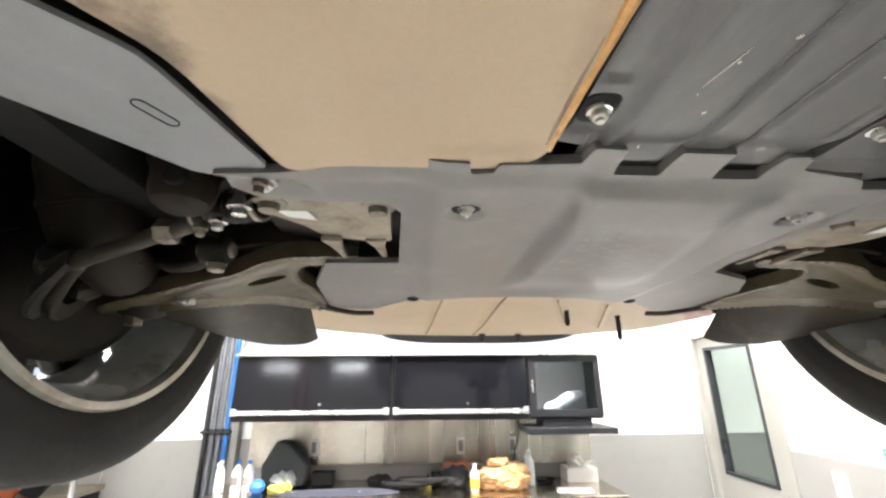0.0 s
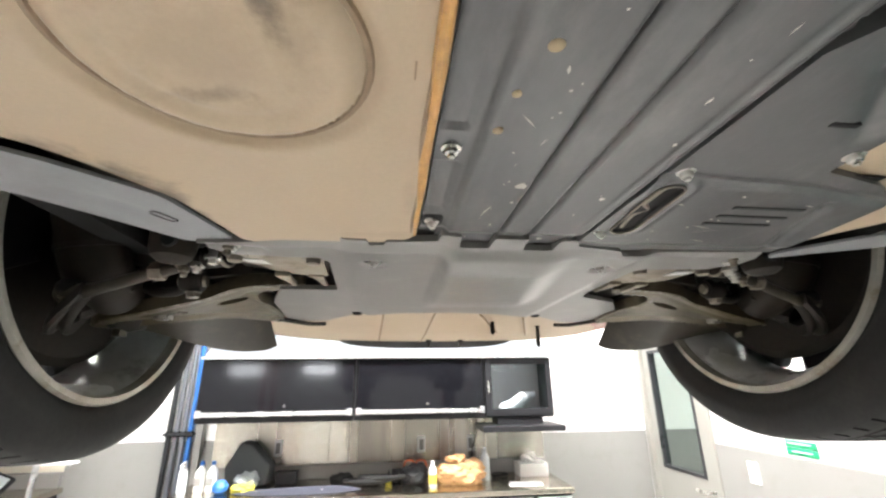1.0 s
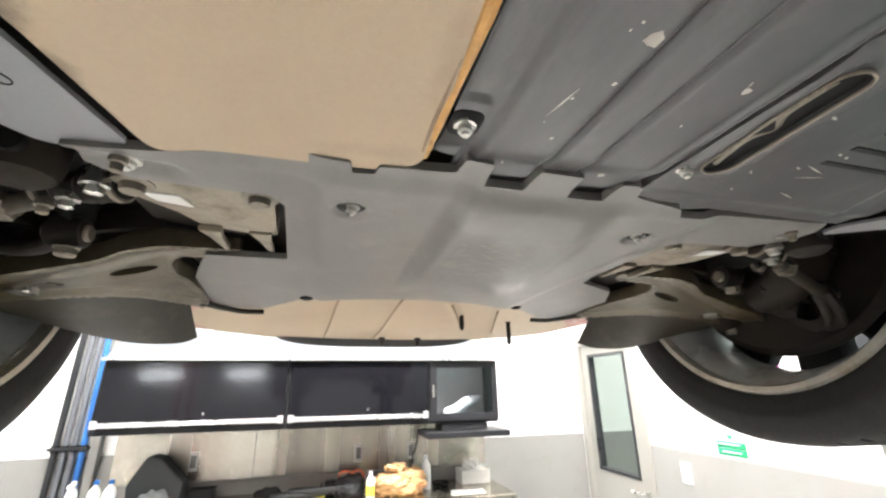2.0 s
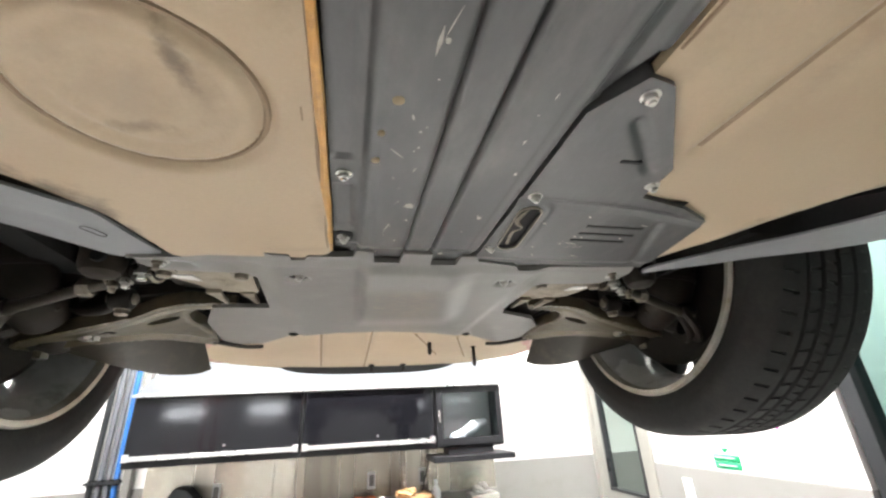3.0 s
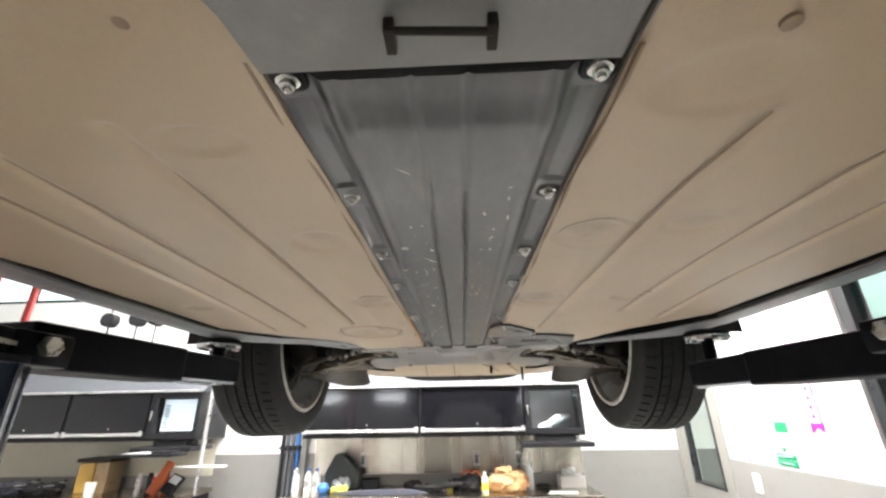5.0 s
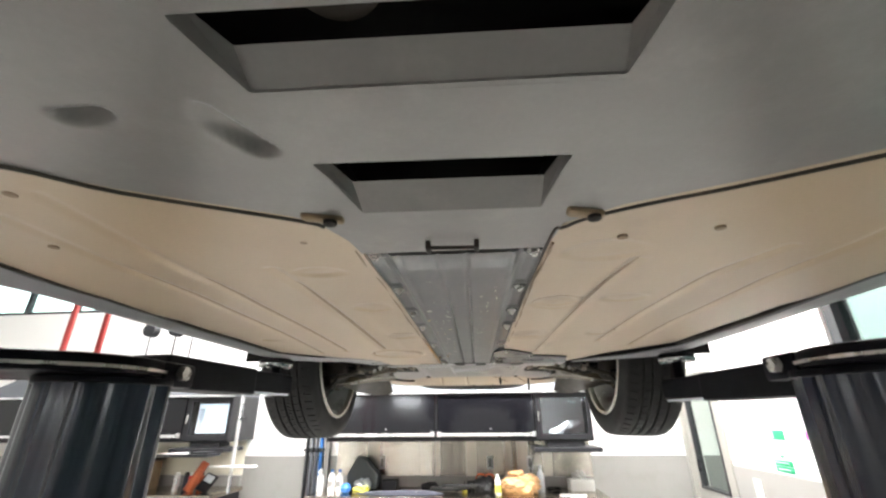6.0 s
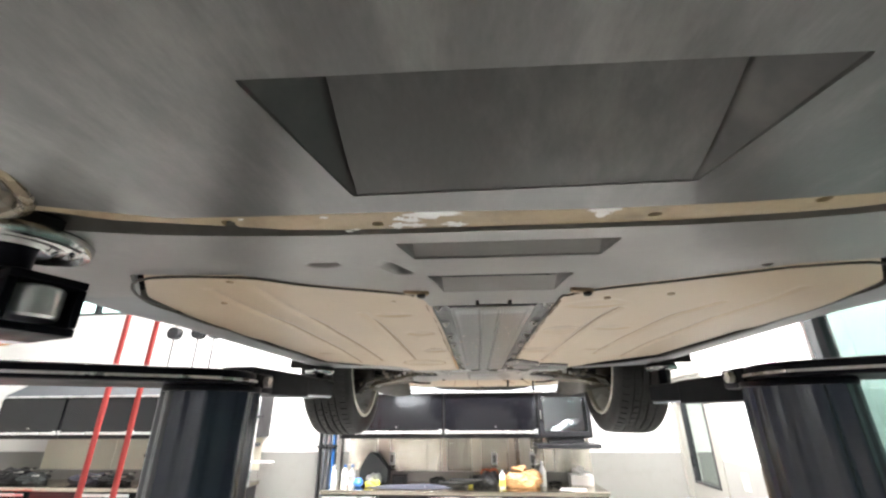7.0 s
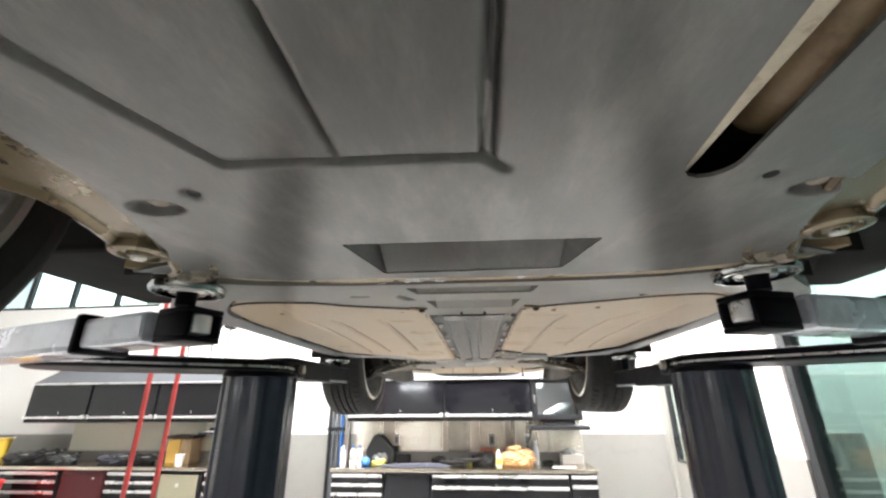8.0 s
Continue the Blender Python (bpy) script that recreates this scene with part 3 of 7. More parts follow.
def ceiling_lamp(x, y, turn):
    ob = thing("ceiling_lamp", "long white tube lamp under the ceiling, switched on", "lamp", pose(x, y, CEILING, 0, 0, turn), "ceiling lamps")
    part("housing", box(-0.8, 0.8, -0.1, 0.1, -0.09, 0.0, 0.01), M_WHITE, ob)
    part("diffuser", box(-0.76, 0.76, -0.075, 0.075, -0.13, -0.092, 0.012), M_TUBE, ob, "glowing white diffuser")
    return ob


for lx, ly in LAMPS:
    ceiling_lamp(lx, ly, 0 if ly > 2.0 else 90)


# ---- bench and cabinets ----
CAB_Y, CAB_Z0, CAB_Z1, WALL_Y = 3.51, 1.365, 1.865, 4.1


def wall_cabinet(x0, x1, group):
    """A wide unit with one flap door and a bright bar under it."""
    ob = thing("wall_cabinet", "gloss black steel wall cabinet with a bright aluminium pull bar", "cabinet", group=group)
    part("body", box(x0, x1, CAB_Y + 0.022, WALL_Y, CAB_Z0, CAB_Z1, 0.004), M_SATIN, ob)
    w = 0.018
    door = part("door", box(x0 + w, x1 - w, CAB_Y, CAB_Y + 0.02, CAB_Z0 + 0.085, CAB_Z1 - 0.012, 0.004), M_GLOSS, ob, "gloss black flap door")
    part("pull_bar", box(x0 + 0.03, x1 - 0.03, CAB_Y - 0.02, CAB_Y + 0.02, CAB_Z0 + 0.05, CAB_Z0 + 0.082, 0.006), M_ALUBAR, door, "bright aluminium pull bar")
    part("lock", lathe([(0.008, -0.006), (0.010, 0), (0.010, 0.006)], "y", 12, (x0 + 0.55 * (x1 - x0), CAB_Y, CAB_Z0 + 0.125)), M_STEEL, door)
    for k in (0, 1):
        xe = x0 + 0.035 if k == 0 else x1 - 0.035
        part("bar_end", box(xe - 0.022, xe + 0.022, CAB_Y - 0.024, CAB_Y - 0.02, CAB_Z0 + 0.046, CAB_Z0 + 0.1, 0.002), M_ALUBAR, door)
    return ob


def slant_top(x0, x1):
    ob = thing("slanted_cabinet_top", "pale grey sloping steel cover on the wall cabinets", "cabinet top")
    run = [(CAB_Y - 0.004, CAB_Z1 + 0.002), (WALL_Y, CAB_Z1 + 0.002), (WALL_Y, CAB_Z1 + 0.36), (CAB_Y - 0.004, CAB_Z1 + 0.012)]
    part("cover", prism(run, x0, x1, axis="x"), M_SLOPE, ob)
    part("front_edge", box(x0 - 0.006, x1 + 0.006, CAB_Y - 0.03, CAB_Y - 0.006, CAB_Z1 - 0.004, CAB_Z1 + 0.016, 0.003), M_ALUBAR, ob)
    return ob


def screen_cabinet(x0, x1, lit):
    label = "black wall cabinet with a glass door and a lit computer screen" if lit else "black wall cabinet with a glass door holding a plastic bag"
    ob = thing("computer_cabinet", label, "cabinet")
    bm = box(x0, x0 + 0.02, CAB_Y + 0.03, WALL_Y, CAB_Z0, CAB_Z1)
    box(x1 - 0.02, x1, CAB_Y + 0.03, WALL_Y, CAB_Z0, CAB_Z1, bm=bm)
    box(x0 + 0.02, x1 - 0.02, CAB_Y + 0.03, WALL_Y, CAB_Z0, CAB_Z0 + 0.02, bm=bm)
    box(x0 + 0.02, x1 - 0.02, CAB_Y + 0.03, WALL_Y, CAB_Z1 - 0.02, CAB_Z1, bm=bm)
    box(x0 + 0.02, x1 - 0.02, WALL_Y - 0.02, WALL_Y, CAB_Z0 + 0.02, CAB_Z1 - 0.02, bm=bm)
    part("body", bm, M_SATIN, ob)
    f = 0.06
    bm = box(x0 + 0.004, x0 + f, CAB_Y, CAB_Y + 0.028, CAB_Z0 + 0.02, CAB_Z1 - 0.01)
    box(x1 - f * 0.8, x1 - 0.004, CAB_Y, CAB_Y + 0.028, CAB_Z0 + 0.02, CAB_Z1 - 0.01, bm=bm)
    box(x0 + f, x1 - f * 0.8, CAB_Y, CAB_Y + 0.028, CAB_Z0 + 0.02, CAB_Z0 + 0.075, bm=bm)
    box(x0 + f, x1 - f * 0.8, CAB_Y, CAB_Y + 0.028, CAB_Z1 - 0.06, CAB_Z1 - 0.01, bm=bm)
    door = part("door", bm, M_SATIN, ob, "black framed glass door")
    pane = part("pane", box(x0 + f, x1 - f * 0.8, CAB_Y + 0.01, CAB_Y + 0.016, CAB_Z0 + 0.075, CAB_Z1 - 0.06), M_CABGLASS, door)
    pane.visible_shadow = False
    # where pale, this panel is added to stand for the reflection in the glass
    part("back_panel", box(x0 + 0.022, x1 - 0.022, CAB_Y + 0.31, CAB_Y + 0.32, CAB_Z0 + 0.022, CAB_Z1 - 0.022), M_WALL if not lit else M_SATIN, ob, "pale panel added for the reflection in the glass" if not lit else "")
    part("handle", box(x0 + 0.02, x0 + 0.035, CAB_Y - 0.02, CAB_Y, CAB_Z0 + 0.2, CAB_Z0 + 0.3, 0.004), M_STEEL, door)
    tray = part("keyboard_tray", box(x0 - 0.05, x1 + 0.045, CAB_Y - 0.12, CAB_Y + 0.3, CAB_Z0 - 0.1, CAB_Z0 - 0.055, 0.006), M_SATIN, ob, "black pull-out keyboard tray")
    if lit:
        part("keyboard_shelf", box(x0 - 0.02, x1 + 0.03, CAB_Y - 0.38, CAB_Y - 0.124, CAB_Z0 - 0.125, CAB_Z0 - 0.097, 0.005), M_SATIN, tray, "black shelf in front of the tray")
    part("tray_mount", box(x0 + 0.1, x1 - 0.1, CAB_Y + 0.02, CAB_Y + 0.24, CAB_Z0 - 0.053, CAB_Z0 - 0.002, 0.004), M_SATIN, tray)
    return ob


def monitor(x, y, z, w, h, lit):
    ob = thing("monitor", "flat computer monitor showing a pale page" if lit else "flat black computer monitor, switched off", "monitor")
    part("housing", box(x - w / 2, x + w / 2, y, y + 0.035, z, z + h, 0.006), M_SATIN, ob)
    part("screen", box(x - w / 2 + 0.015, x + w / 2 - 0.015, y - 0.003, y - 0.0005, z + 0.02, z + h - 0.015), M_SCREEN if lit else M_GLASSB, ob)
    if lit:
        for k in range(9):
            part("text_bar", box(x - w / 2 + 0.03, x - w / 2 + 0.09, y - 0.006, y - 0.0035, z + 0.05 + k * 0.028, z + 0.064 + k * 0.028), M_SLATE, ob)
    part("stand", box(x - 0.03, x + 0.03, y + 0.036, y + 0.07, z - 0.03, z + 0.15, 0.004), M_SATIN, ob)
    part("stand_foot", box(x - 0.1, x + 0.1, y - 0.02, y + 0.14, z - 0.042, z - 0.03, 0.003), M_SATIN, ob)
    return ob


BENCH_TOP, BENCH_Y = 0.845, 3.42


def worktop(x0, x1):
    ob = thing("worktop", "stainless steel workbench top with a rolled front edge", "worktop")
    part("top", box(x0, x1, BENCH_Y, WALL_Y - 0.008, BENCH_TOP - 0.045, BENCH_TOP, 0.008), M_BRUSH, ob)
    return ob


def splashback(x0, x1, m, label):
    ob = thing("splashback", label, "splashback")
    n = max(1, round((x1 - x0) / 1.2))
    for k in range(n):
        a, b = x0 + (x1 - x0) * k / n, x0 + (x1 - x0) * (k + 1) / n
        part("sheet", box(a + 0.002, b - 0.002, WALL_Y - 0.014, WALL_Y - 0.007, BENCH_TOP + 0.12, CAB_Z0), m, ob)
    part("power_rail", box(x0, x1, WALL_Y - 0.05, WALL_Y - 0.007, BENCH_TOP, BENCH_TOP + 0.118, 0.006), M_WAINS, ob, "pale power rail with sockets")
    return ob


def drawer_unit(x0, x1, heights, group):
    ob = thing("drawer_cabinet", "black steel tool drawer cabinet with bright pull bars", "cabinet", group=group)
    part("body", box(x0, x1, BENCH_Y + 0.05, WALL_Y - 0.02, 0.1, BENCH_TOP - 0.047, 0.004), M_SATIN, ob)
    part("plinth", box(x0 + 0.02, x1 - 0.02, BENCH_Y + 0.1, WALL_Y - 0.04, 0.0, 0.099), M_SATIN, ob)
    z = BENCH_TOP - 0.06
    for h in heights:
        d = part("drawer", box(x0 + 0.012, x1 - 0.012, BENCH_Y + 0.03, BENCH_Y + 0.049, z - h + 0.008, z, 0.003), M_GLOSS, ob)
        part("pull_bar", box(x0 + 0.014, x1 - 0.014, BENCH_Y + 0.008, BENCH_Y + 0.03, z - 0.04, z - 0.006, 0.005), M_ALUBAR, d, "bright aluminium pull bar")
        z -= h
    return ob


def main_bench():
    g = "wall cabinets over the bench"
    wall_cabinet(-1.515, -0.262, g)
    wall_cabinet(-0.258, 0.845, g)
    screen_cabinet(0.849, 1.45, False)
    slant_top(-1.515, 1.45)
    splashback(-1.55, 1.52, M_SHEET, "brushed stainless steel sheet on the wall behind the bench")
    worktop(-1.66, 1.53)
    d = "drawer cabinets under the bench"
    drawer_unit(-1.65, -1.0, (0.1, 0.1, 0.12, 0.18, 0.2), d)
    drawer_unit(-0.42, 1.2, (0.12, 0.16, 0.2, 0.22), d)
    drawer_unit(1.21, 1.52, (0.1, 0.14, 0.2, 0.24), d)
    panel = thing("cupboard", "black steel cupboard under the bench", "cabinet")
    part("body", box(-0.995, -0.425, BENCH_Y + 0.06, WALL_Y - 0.02, 0.0, BENCH_TOP - 0.047, 0.004), M_SATIN, panel)
    part("door", box(-0.985, -0.435, BENCH_Y + 0.035, BENCH_Y + 0.058, 0.1, BENCH_TOP - 0.06, 0.003), M_GLOSS, panel)


def left_bench():
    g = "wall cabinets over the west bench"
    for a, b in ((-6.15, -5.2), (-5.196, -4.2), (-4.196, -3.25)):
        wall_cabinet(a, b, g)
    screen_cabinet(-3.246, -2.68, True)
    slant_top(-6.15, -2.68)
    splashback(-5.9, -2.75, M_CREAM, "cream wall panel behind the west bench")
    worktop(-6.9, -2.72)
    d = "drawer cabinets under the west bench"
    drawer_unit(-6.85, -5.3, (0.1, 0.12, 0.2, 0.26), d)
    drawer_unit(-4.62, -3.95, (0.1, 0.1, 0.12, 0.2, 0.2), d)
    drawer_unit(-3.3, -2.75, (0.1, 0.12, 0.2, 0.26), d)


main_bench()
left_bench()


# ---- the lift ----
CAR = pose(0.232, 0, 0, 0, 0, 0.76)
FLOOR_Z = 1.83


def fluted(r, h, cx, cy, s):
    """A tall round column with faint uneven flutes."""
    bm = bmesh.new()
    n = 220
    low, high = [], []
    for i in range(n):
        a = 2 * math.pi * i / n
        k = r + 0.0030 * math.sin(9 * a + s) + 0.0020 * math.sin(14 * a + 2 * s) + 0.0004 * math.sin(31 * a)
        low.append(bm.verts.new((cx + k * math.cos(a), cy + k * math.sin(a), 0.0)))
        high.append(bm.verts.new((cx + k * math.cos(a), cy + k * math.sin(a), h)))
    for i in range(n):
        j = (i + 1) % n
        bm.faces.new((low[i], low[j], high[j], high[i]))
    bm.faces.new(low[::-1]), bm.faces.new(high)
    return bm


def lift_side(s):
    """One piston with its head plate, a forward arm and a rear arm; s: -1 or 1 across the car."""
    ob = thing("car_lift", "black in-ground lift piston with a head plate and two swing arms", "car lift", CAR, "lift pistons")
    cx, cy, pr = (-0.758, -0.605, 0.118) if s < 0 else (0.771, -0.583, 0.116)
    part("piston", fluted(pr, 1.69, cx, cy, s), M_PISTON, ob, "polished black piston")
    part("collar", lathe([(pr + 0.002, 1.690), (pr + 0.004, 1.692), (pr + 0.004, 1.702), (pr + 0.002, 1.705)], "z", 48, (cx, cy, 0)), M_LIFT, ob)
    part("floor_ring", lathe([(0.2, 0.001), (0.2, 0.012), (0.13, 0.02), (0.105, 0.02)], "z", 48, (cx, cy, 0)), M_STEEL, ob)
    head = slot(cx + s * 0.03, cy - 0.03, s * 1.16, cy - 0.28, 0.145, 14)
    part("head_plate", prism(head, 1.706, 1.742, 0.008), M_LIFT, ob, "black head plate with rounded ends")
    # bright strip put in for the highlight along the plate's edge
    part("rim_strip", prism(slot(cx + s * 0.03, cy - 0.03, s * 1.16, cy - 0.28, 0.150, 14), 1.716, 1.722), M_STEEL, ob)
    # forward arm, telescoping towards the pad
    pad = Vector((-0.700, 0.03, 0)) if s < 0 else Vector((0.722, 0.070, 0))
    lift = 0.032 if s < 0 else 0.0
    root = Vector((cx, cy + 0.1, 0))
    way = (pad - root).normalized()
    along = Matrix.Translation(root) @ Matrix.Rotation(math.atan2(way.y, way.x), 4, "Z")
    reach = (pad - root).length
    bm = box(0.0, reach * 0.66, -0.055, 0.055, 1.660 + lift, 1.738 + lift, 0.006)
    bm.transform(along)
    arm = part("front_arm", bm, M_LIFT, ob)
    bm = box(reach * 0.5, reach + 0.048, -0.045, 0.045, 1.672 + lift, 1.736 + lift, 0.006)
    bm.transform(along)
    part("inner_arm", bm, M_LIFT, arm)
    part("bracket", box(cx - s * 0.09 - 0.02, cx - s * 0.09 + 0.02, cy + 0.02, cy + 0.12, 1.69, 1.742, 0.006), M_LIFT, ob)
    part("bolt", lathe([(0.014, -0.01), (0.016, -0.006), (0.016, 0.01)], "x", 6, (cx - s * 0.115, cy + 0.07, 1.72)), M_STEEL, ob)
    bm = box(reach * 0.45, reach + 0.02, -0.050, 0.050, 1.664 + lift, 1.6715 + lift, 0.002)
    bm.transform(along)
    part("wear_strip", bm, M_ARMGREY, arm, "pale flange strip under the arm")
    lift_pad(ob, pad.x, pad.y, 1.736 + lift, 1.805, 0.062)
    # rear arm: a long grey box with a black hollow end
    p0, p1 = Vector((s * 1.25, -1.10, 0)), Vector((-0.508 if s < 0 else 0.465, -1.355, 0))
    d = (p1 - p0).normalized()
    turn = Matrix.Translation((p0.x, p0.y, 0)) @ Matrix.Rotation(math.atan2(d.y, d.x), 4, "Z")
    length = (p1 - p0).length

    def arm_box(a, b, w, z0, z1, bevel):
        bm = box(a, b, -w, w, z0, z1, bevel)
        bm.transform(turn)
        return bm
    outer = part("rear_arm", arm_box(0.0, length * 0.66, 0.050, 1.704, 1.776, 0.012), M_ARMGREY, ob, "pale grey steel arm")
    part("arm_sleeve", arm_box(length * 0.56, length - 0.07, 0.043, 1.711, 1.770, 0.010), M_ARMGREY, outer, "pale grey inner arm")
    part("sleeve_collar", arm_box(length * 0.645, length * 0.67, 0.054, 1.700, 1.780, 0.008), M_LIFT, outer)
    for w0, w1, z0, z1 in ((-0.034, 0.034, 1.762, 1.771), (-0.034, 0.034, 1.710, 1.719), (-0.034, -0.026, 1.7195, 1.7615), (0.026, 0.034, 1.7195, 1.7615)):
        bm = box(length - 0.052, length + 0.034, w0, w1, z0, z1, 0.002)
        bm.transform(turn)
        part("end_plate", bm, M_LIFT, ob, "black plate of the hollow arm end")
    part("roller", lathe([(0.022, 1.726), (0.024, 1.729), (0.024, 1.756), (0.022, 1.759)], "z", 20, (p1.x + d.x * 0.012, p1.y + d.y * 0.012, 0)), M_ALUBAR, ob, "bright steel roller")
    lift_pad(ob, p1.x, p1.y - 0.03, 1.771, 1.806, 0.062)
    return ob


def lift_pad(ob, x, y, z0, z1, r):
    """A flat bright dish with turned rings on a short black stem, a rubber disc on top."""
    stem = part("pad_stem", lathe([(0.017, z0), (0.017, z1 - 0.010)], "z", 24, (x, y, 0)), M_LIFT, ob)
    dish = [(0.019, z1 - 0.012), (0.028, z1 - 0.0135), (0.032, z1 - 0.009), (0.040, z1 - 0.0075), (0.043, z1 - 0.0105), (0.046, z1 - 0.0075), (r - 0.010, z1 - 0.0075), (r - 0.007, z1 - 0.012), (r - 0.002, z1 - 0.011), (r, z1 - 0.005), (r, z1)]
    part("pad_dish", lathe(dish, "z", 48, (x, y, 0)), M_PADSTEEL, stem, "bright turned steel dish")
    part("pad_rubber", lathe([(r - 0.006, z1 + 0.0005), (r - 0.004, z1 + 0.003), (r - 0.004, z1 + 0.012), (r - 0.010, z1 + 0.016)], "z", 36, (x, y, 0)), M_BLACK, stem, "black rubber pad")


lift_side(-1)
lift_side(1)


# ---- the car ----
car = thing("car", "red sports car raised on the lift, with tan floor pans", "car", CAR)

PAN = [(-0.122, 0.30), (-0.152, 0.318), (-0.29, 0.318), (-0.332, 0.332), (-0.360, 0.200), (-0.42, 0.14), (-0.53, 0.06), (-0.645, -0.09), (-0.648, -0.37), (-0.655, -0.5),
       (-0.645, -0.86), (-0.625, -1.0), (-0.60, -1.15), (-0.49, -1.305), (-0.345, -1.302), (-0.280, -1.242), (-0.156, -1.158), (-0.135, -1.136), (-0.117, -1.08), (-0.118, -0.5)]
PAN_R = [(0.122, 0.30), (0.118, -0.5), (0.116, -1.04), (0.129, -1.109), (0.178, -1.152), (0.265, -1.196), (0.345, -1.243), (0.39, -1.266), (0.49, -1.27), (0.61, -1.13), (0.635, -1.0), (0.66, -0.86),
         (0.672, -0.5), (0.665, -0.34), (0.655, -0.12), (0.542, 0.028), (0.515, 0.062), (0.475, 0.145), (0.42, 0.23), (0.385, 0.31), (0.30, 0.32)]


PRESSES = {-1: [[(-0.274, -0.10), (-0.268, -0.35), (-0.262, -0.65), (-0.260, -0.98)], [(-0.410, -0.08), (-0.398, -0.45), (-0.397, -0.75), (-0.383, -1.22)], [(-0.507, -0.04), (-0.482, -0.40), (-0.477, -0.7), (-0.466, -1.18)]],
           1: [[(0.232, 0.0), (0.237, -0.4), (0.243, -0.7), (0.256, -0.95)], [(0.39, -0.2), (0.388, -0.55), (0.405, -0.86), (0.43, -1.0)], [(0.515, -0.1), (0.498, -0.43), (0.504, -0.6), (0.51, -1.1)]]}


def pan_shape(s, rings, ovals):
    def shape(x, y):
        edge = PAN if s < 0 else PAN_R
        z = 0.002 * np.sin(7 * x) * np.sin(5 * y) + 0.009 * (1 - step(line_gap(x, y, edge + edge[:1]), 0.0, 0.02)) * step(np.abs(x), 0.345, 0.40) * (1 - step(y, 0.10, 0.22)) * step(y, -0.7, -0.5)
        for line in PRESSES[s]:
            z += groove(x, y, line, 0.0080, 0.0060) * (0.35 + 0.65 * step(y, -1.15, -0.85))
        z += groove(x, y, [(s * 0.20, -0.02), (s * 0.20, -0.55), (s * 0.19, -0.62)], 0.012, -0.0015)
        for cx, cy, rx, ry, d in rings:
            z += ring_press(x, y, cx, cy, rx, ry, 0.0055, 1.5 * d)
        for cx, cy, rx, ry, d in ovals:
            r = np.hypot((x - cx) / rx, (y - cy) / ry)
            z += d * (1 - step(r, 0.75, 1.05)) * (1 + 0.35 * np.sin(55 * x + 31 * y) * np.sin(47 * y - 20 * x))
        return z
    return shape


L_RINGS = [(-0.248, 0.010, 0.086, 0.085, 0.0055), (-0.250, 0.008, 0.060, 0.058, 0.0022)]
L_OVALS = [(-0.250, 0.008, 0.056, 0.054, 0.0035), (-0.172, -0.33, 0.045, 0.05, 0.004), (-0.178, -0.68, 0.04, 0.04, 0.004), (-0.55, -0.33, 0.03, 0.02, 0.003), (-0.2, -0.95, 0.04, 0.03, 0.003)]
R_RINGS = [(0.172, -0.33, 0.052, 0.055, 0.0018), (0.19, -0.68, 0.05, 0.045, 0.0014)]
R_OVALS = [(0.175, -0.33, 0.045, 0.05, 0.004), (0.185, -0.68, 0.045, 0.04, 0.004), (0.31, -0.70, 0.045, 0.03, 0.003), (0.2, -1.0, 0.06, 0.05, 0.003), (0.36, -0.33, 0.04, 0.03, 0.003)]

part("floor_pan", pressed(fillet(PAN, 0.02), FLOOR_Z, 0.0052, pan_shape(-1, L_RINGS, L_OVALS), rim=0.010), M_TAN, car, "tan undersealed pressed floor pan", smooth=80)
part("floor_pan", pressed(fillet(PAN_R, 0.02), FLOOR_Z, 0.0052, pan_shape(1, R_RINGS, R_OVALS), rim=0.010), M_TAN, car, "tan undersealed pressed floor pan", smooth=80)

# brown lines laid in the long presses, which draw them darker
for s in (-1, 1):
    for line in PRESSES[s]:
        run = [p for p in spline([(x, y, FLOOR_Z + 0.0048) for x, y in line], 10) if p.y > -0.98]
        part("seam_sealer", tube(run, [0.0008 + (0.0042 if s < 0 else 0.0026) * min(1.0, (p.y + 0.98) / 0.22) for p in run], 8, flat=0.4), M_SEAM, car, "brown line laid in the press")
ring_line = oval(-0.248, 0.010, 0.086, 0.085, 64)
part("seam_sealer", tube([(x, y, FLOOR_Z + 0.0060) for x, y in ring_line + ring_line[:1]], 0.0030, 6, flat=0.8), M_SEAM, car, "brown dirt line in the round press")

# dark lines along the pans' rear and outer edges: dirt, and the gap's shade drawn in
for edge in (PAN[6:18], PAN_R[1:15]):
    part("edge_dirt", tube(spline([(x, y, FLOOR_Z - 0.0005 - (0.003 + 0.022 * float(step(np.array(-y), 1.05, 1.42)) if y < -1.0 else 0.0)) for x, y in edge], 5), 0.0020, 6), M_DEFLECT, car, "dark line for the gap and dirt along the pan's edge")
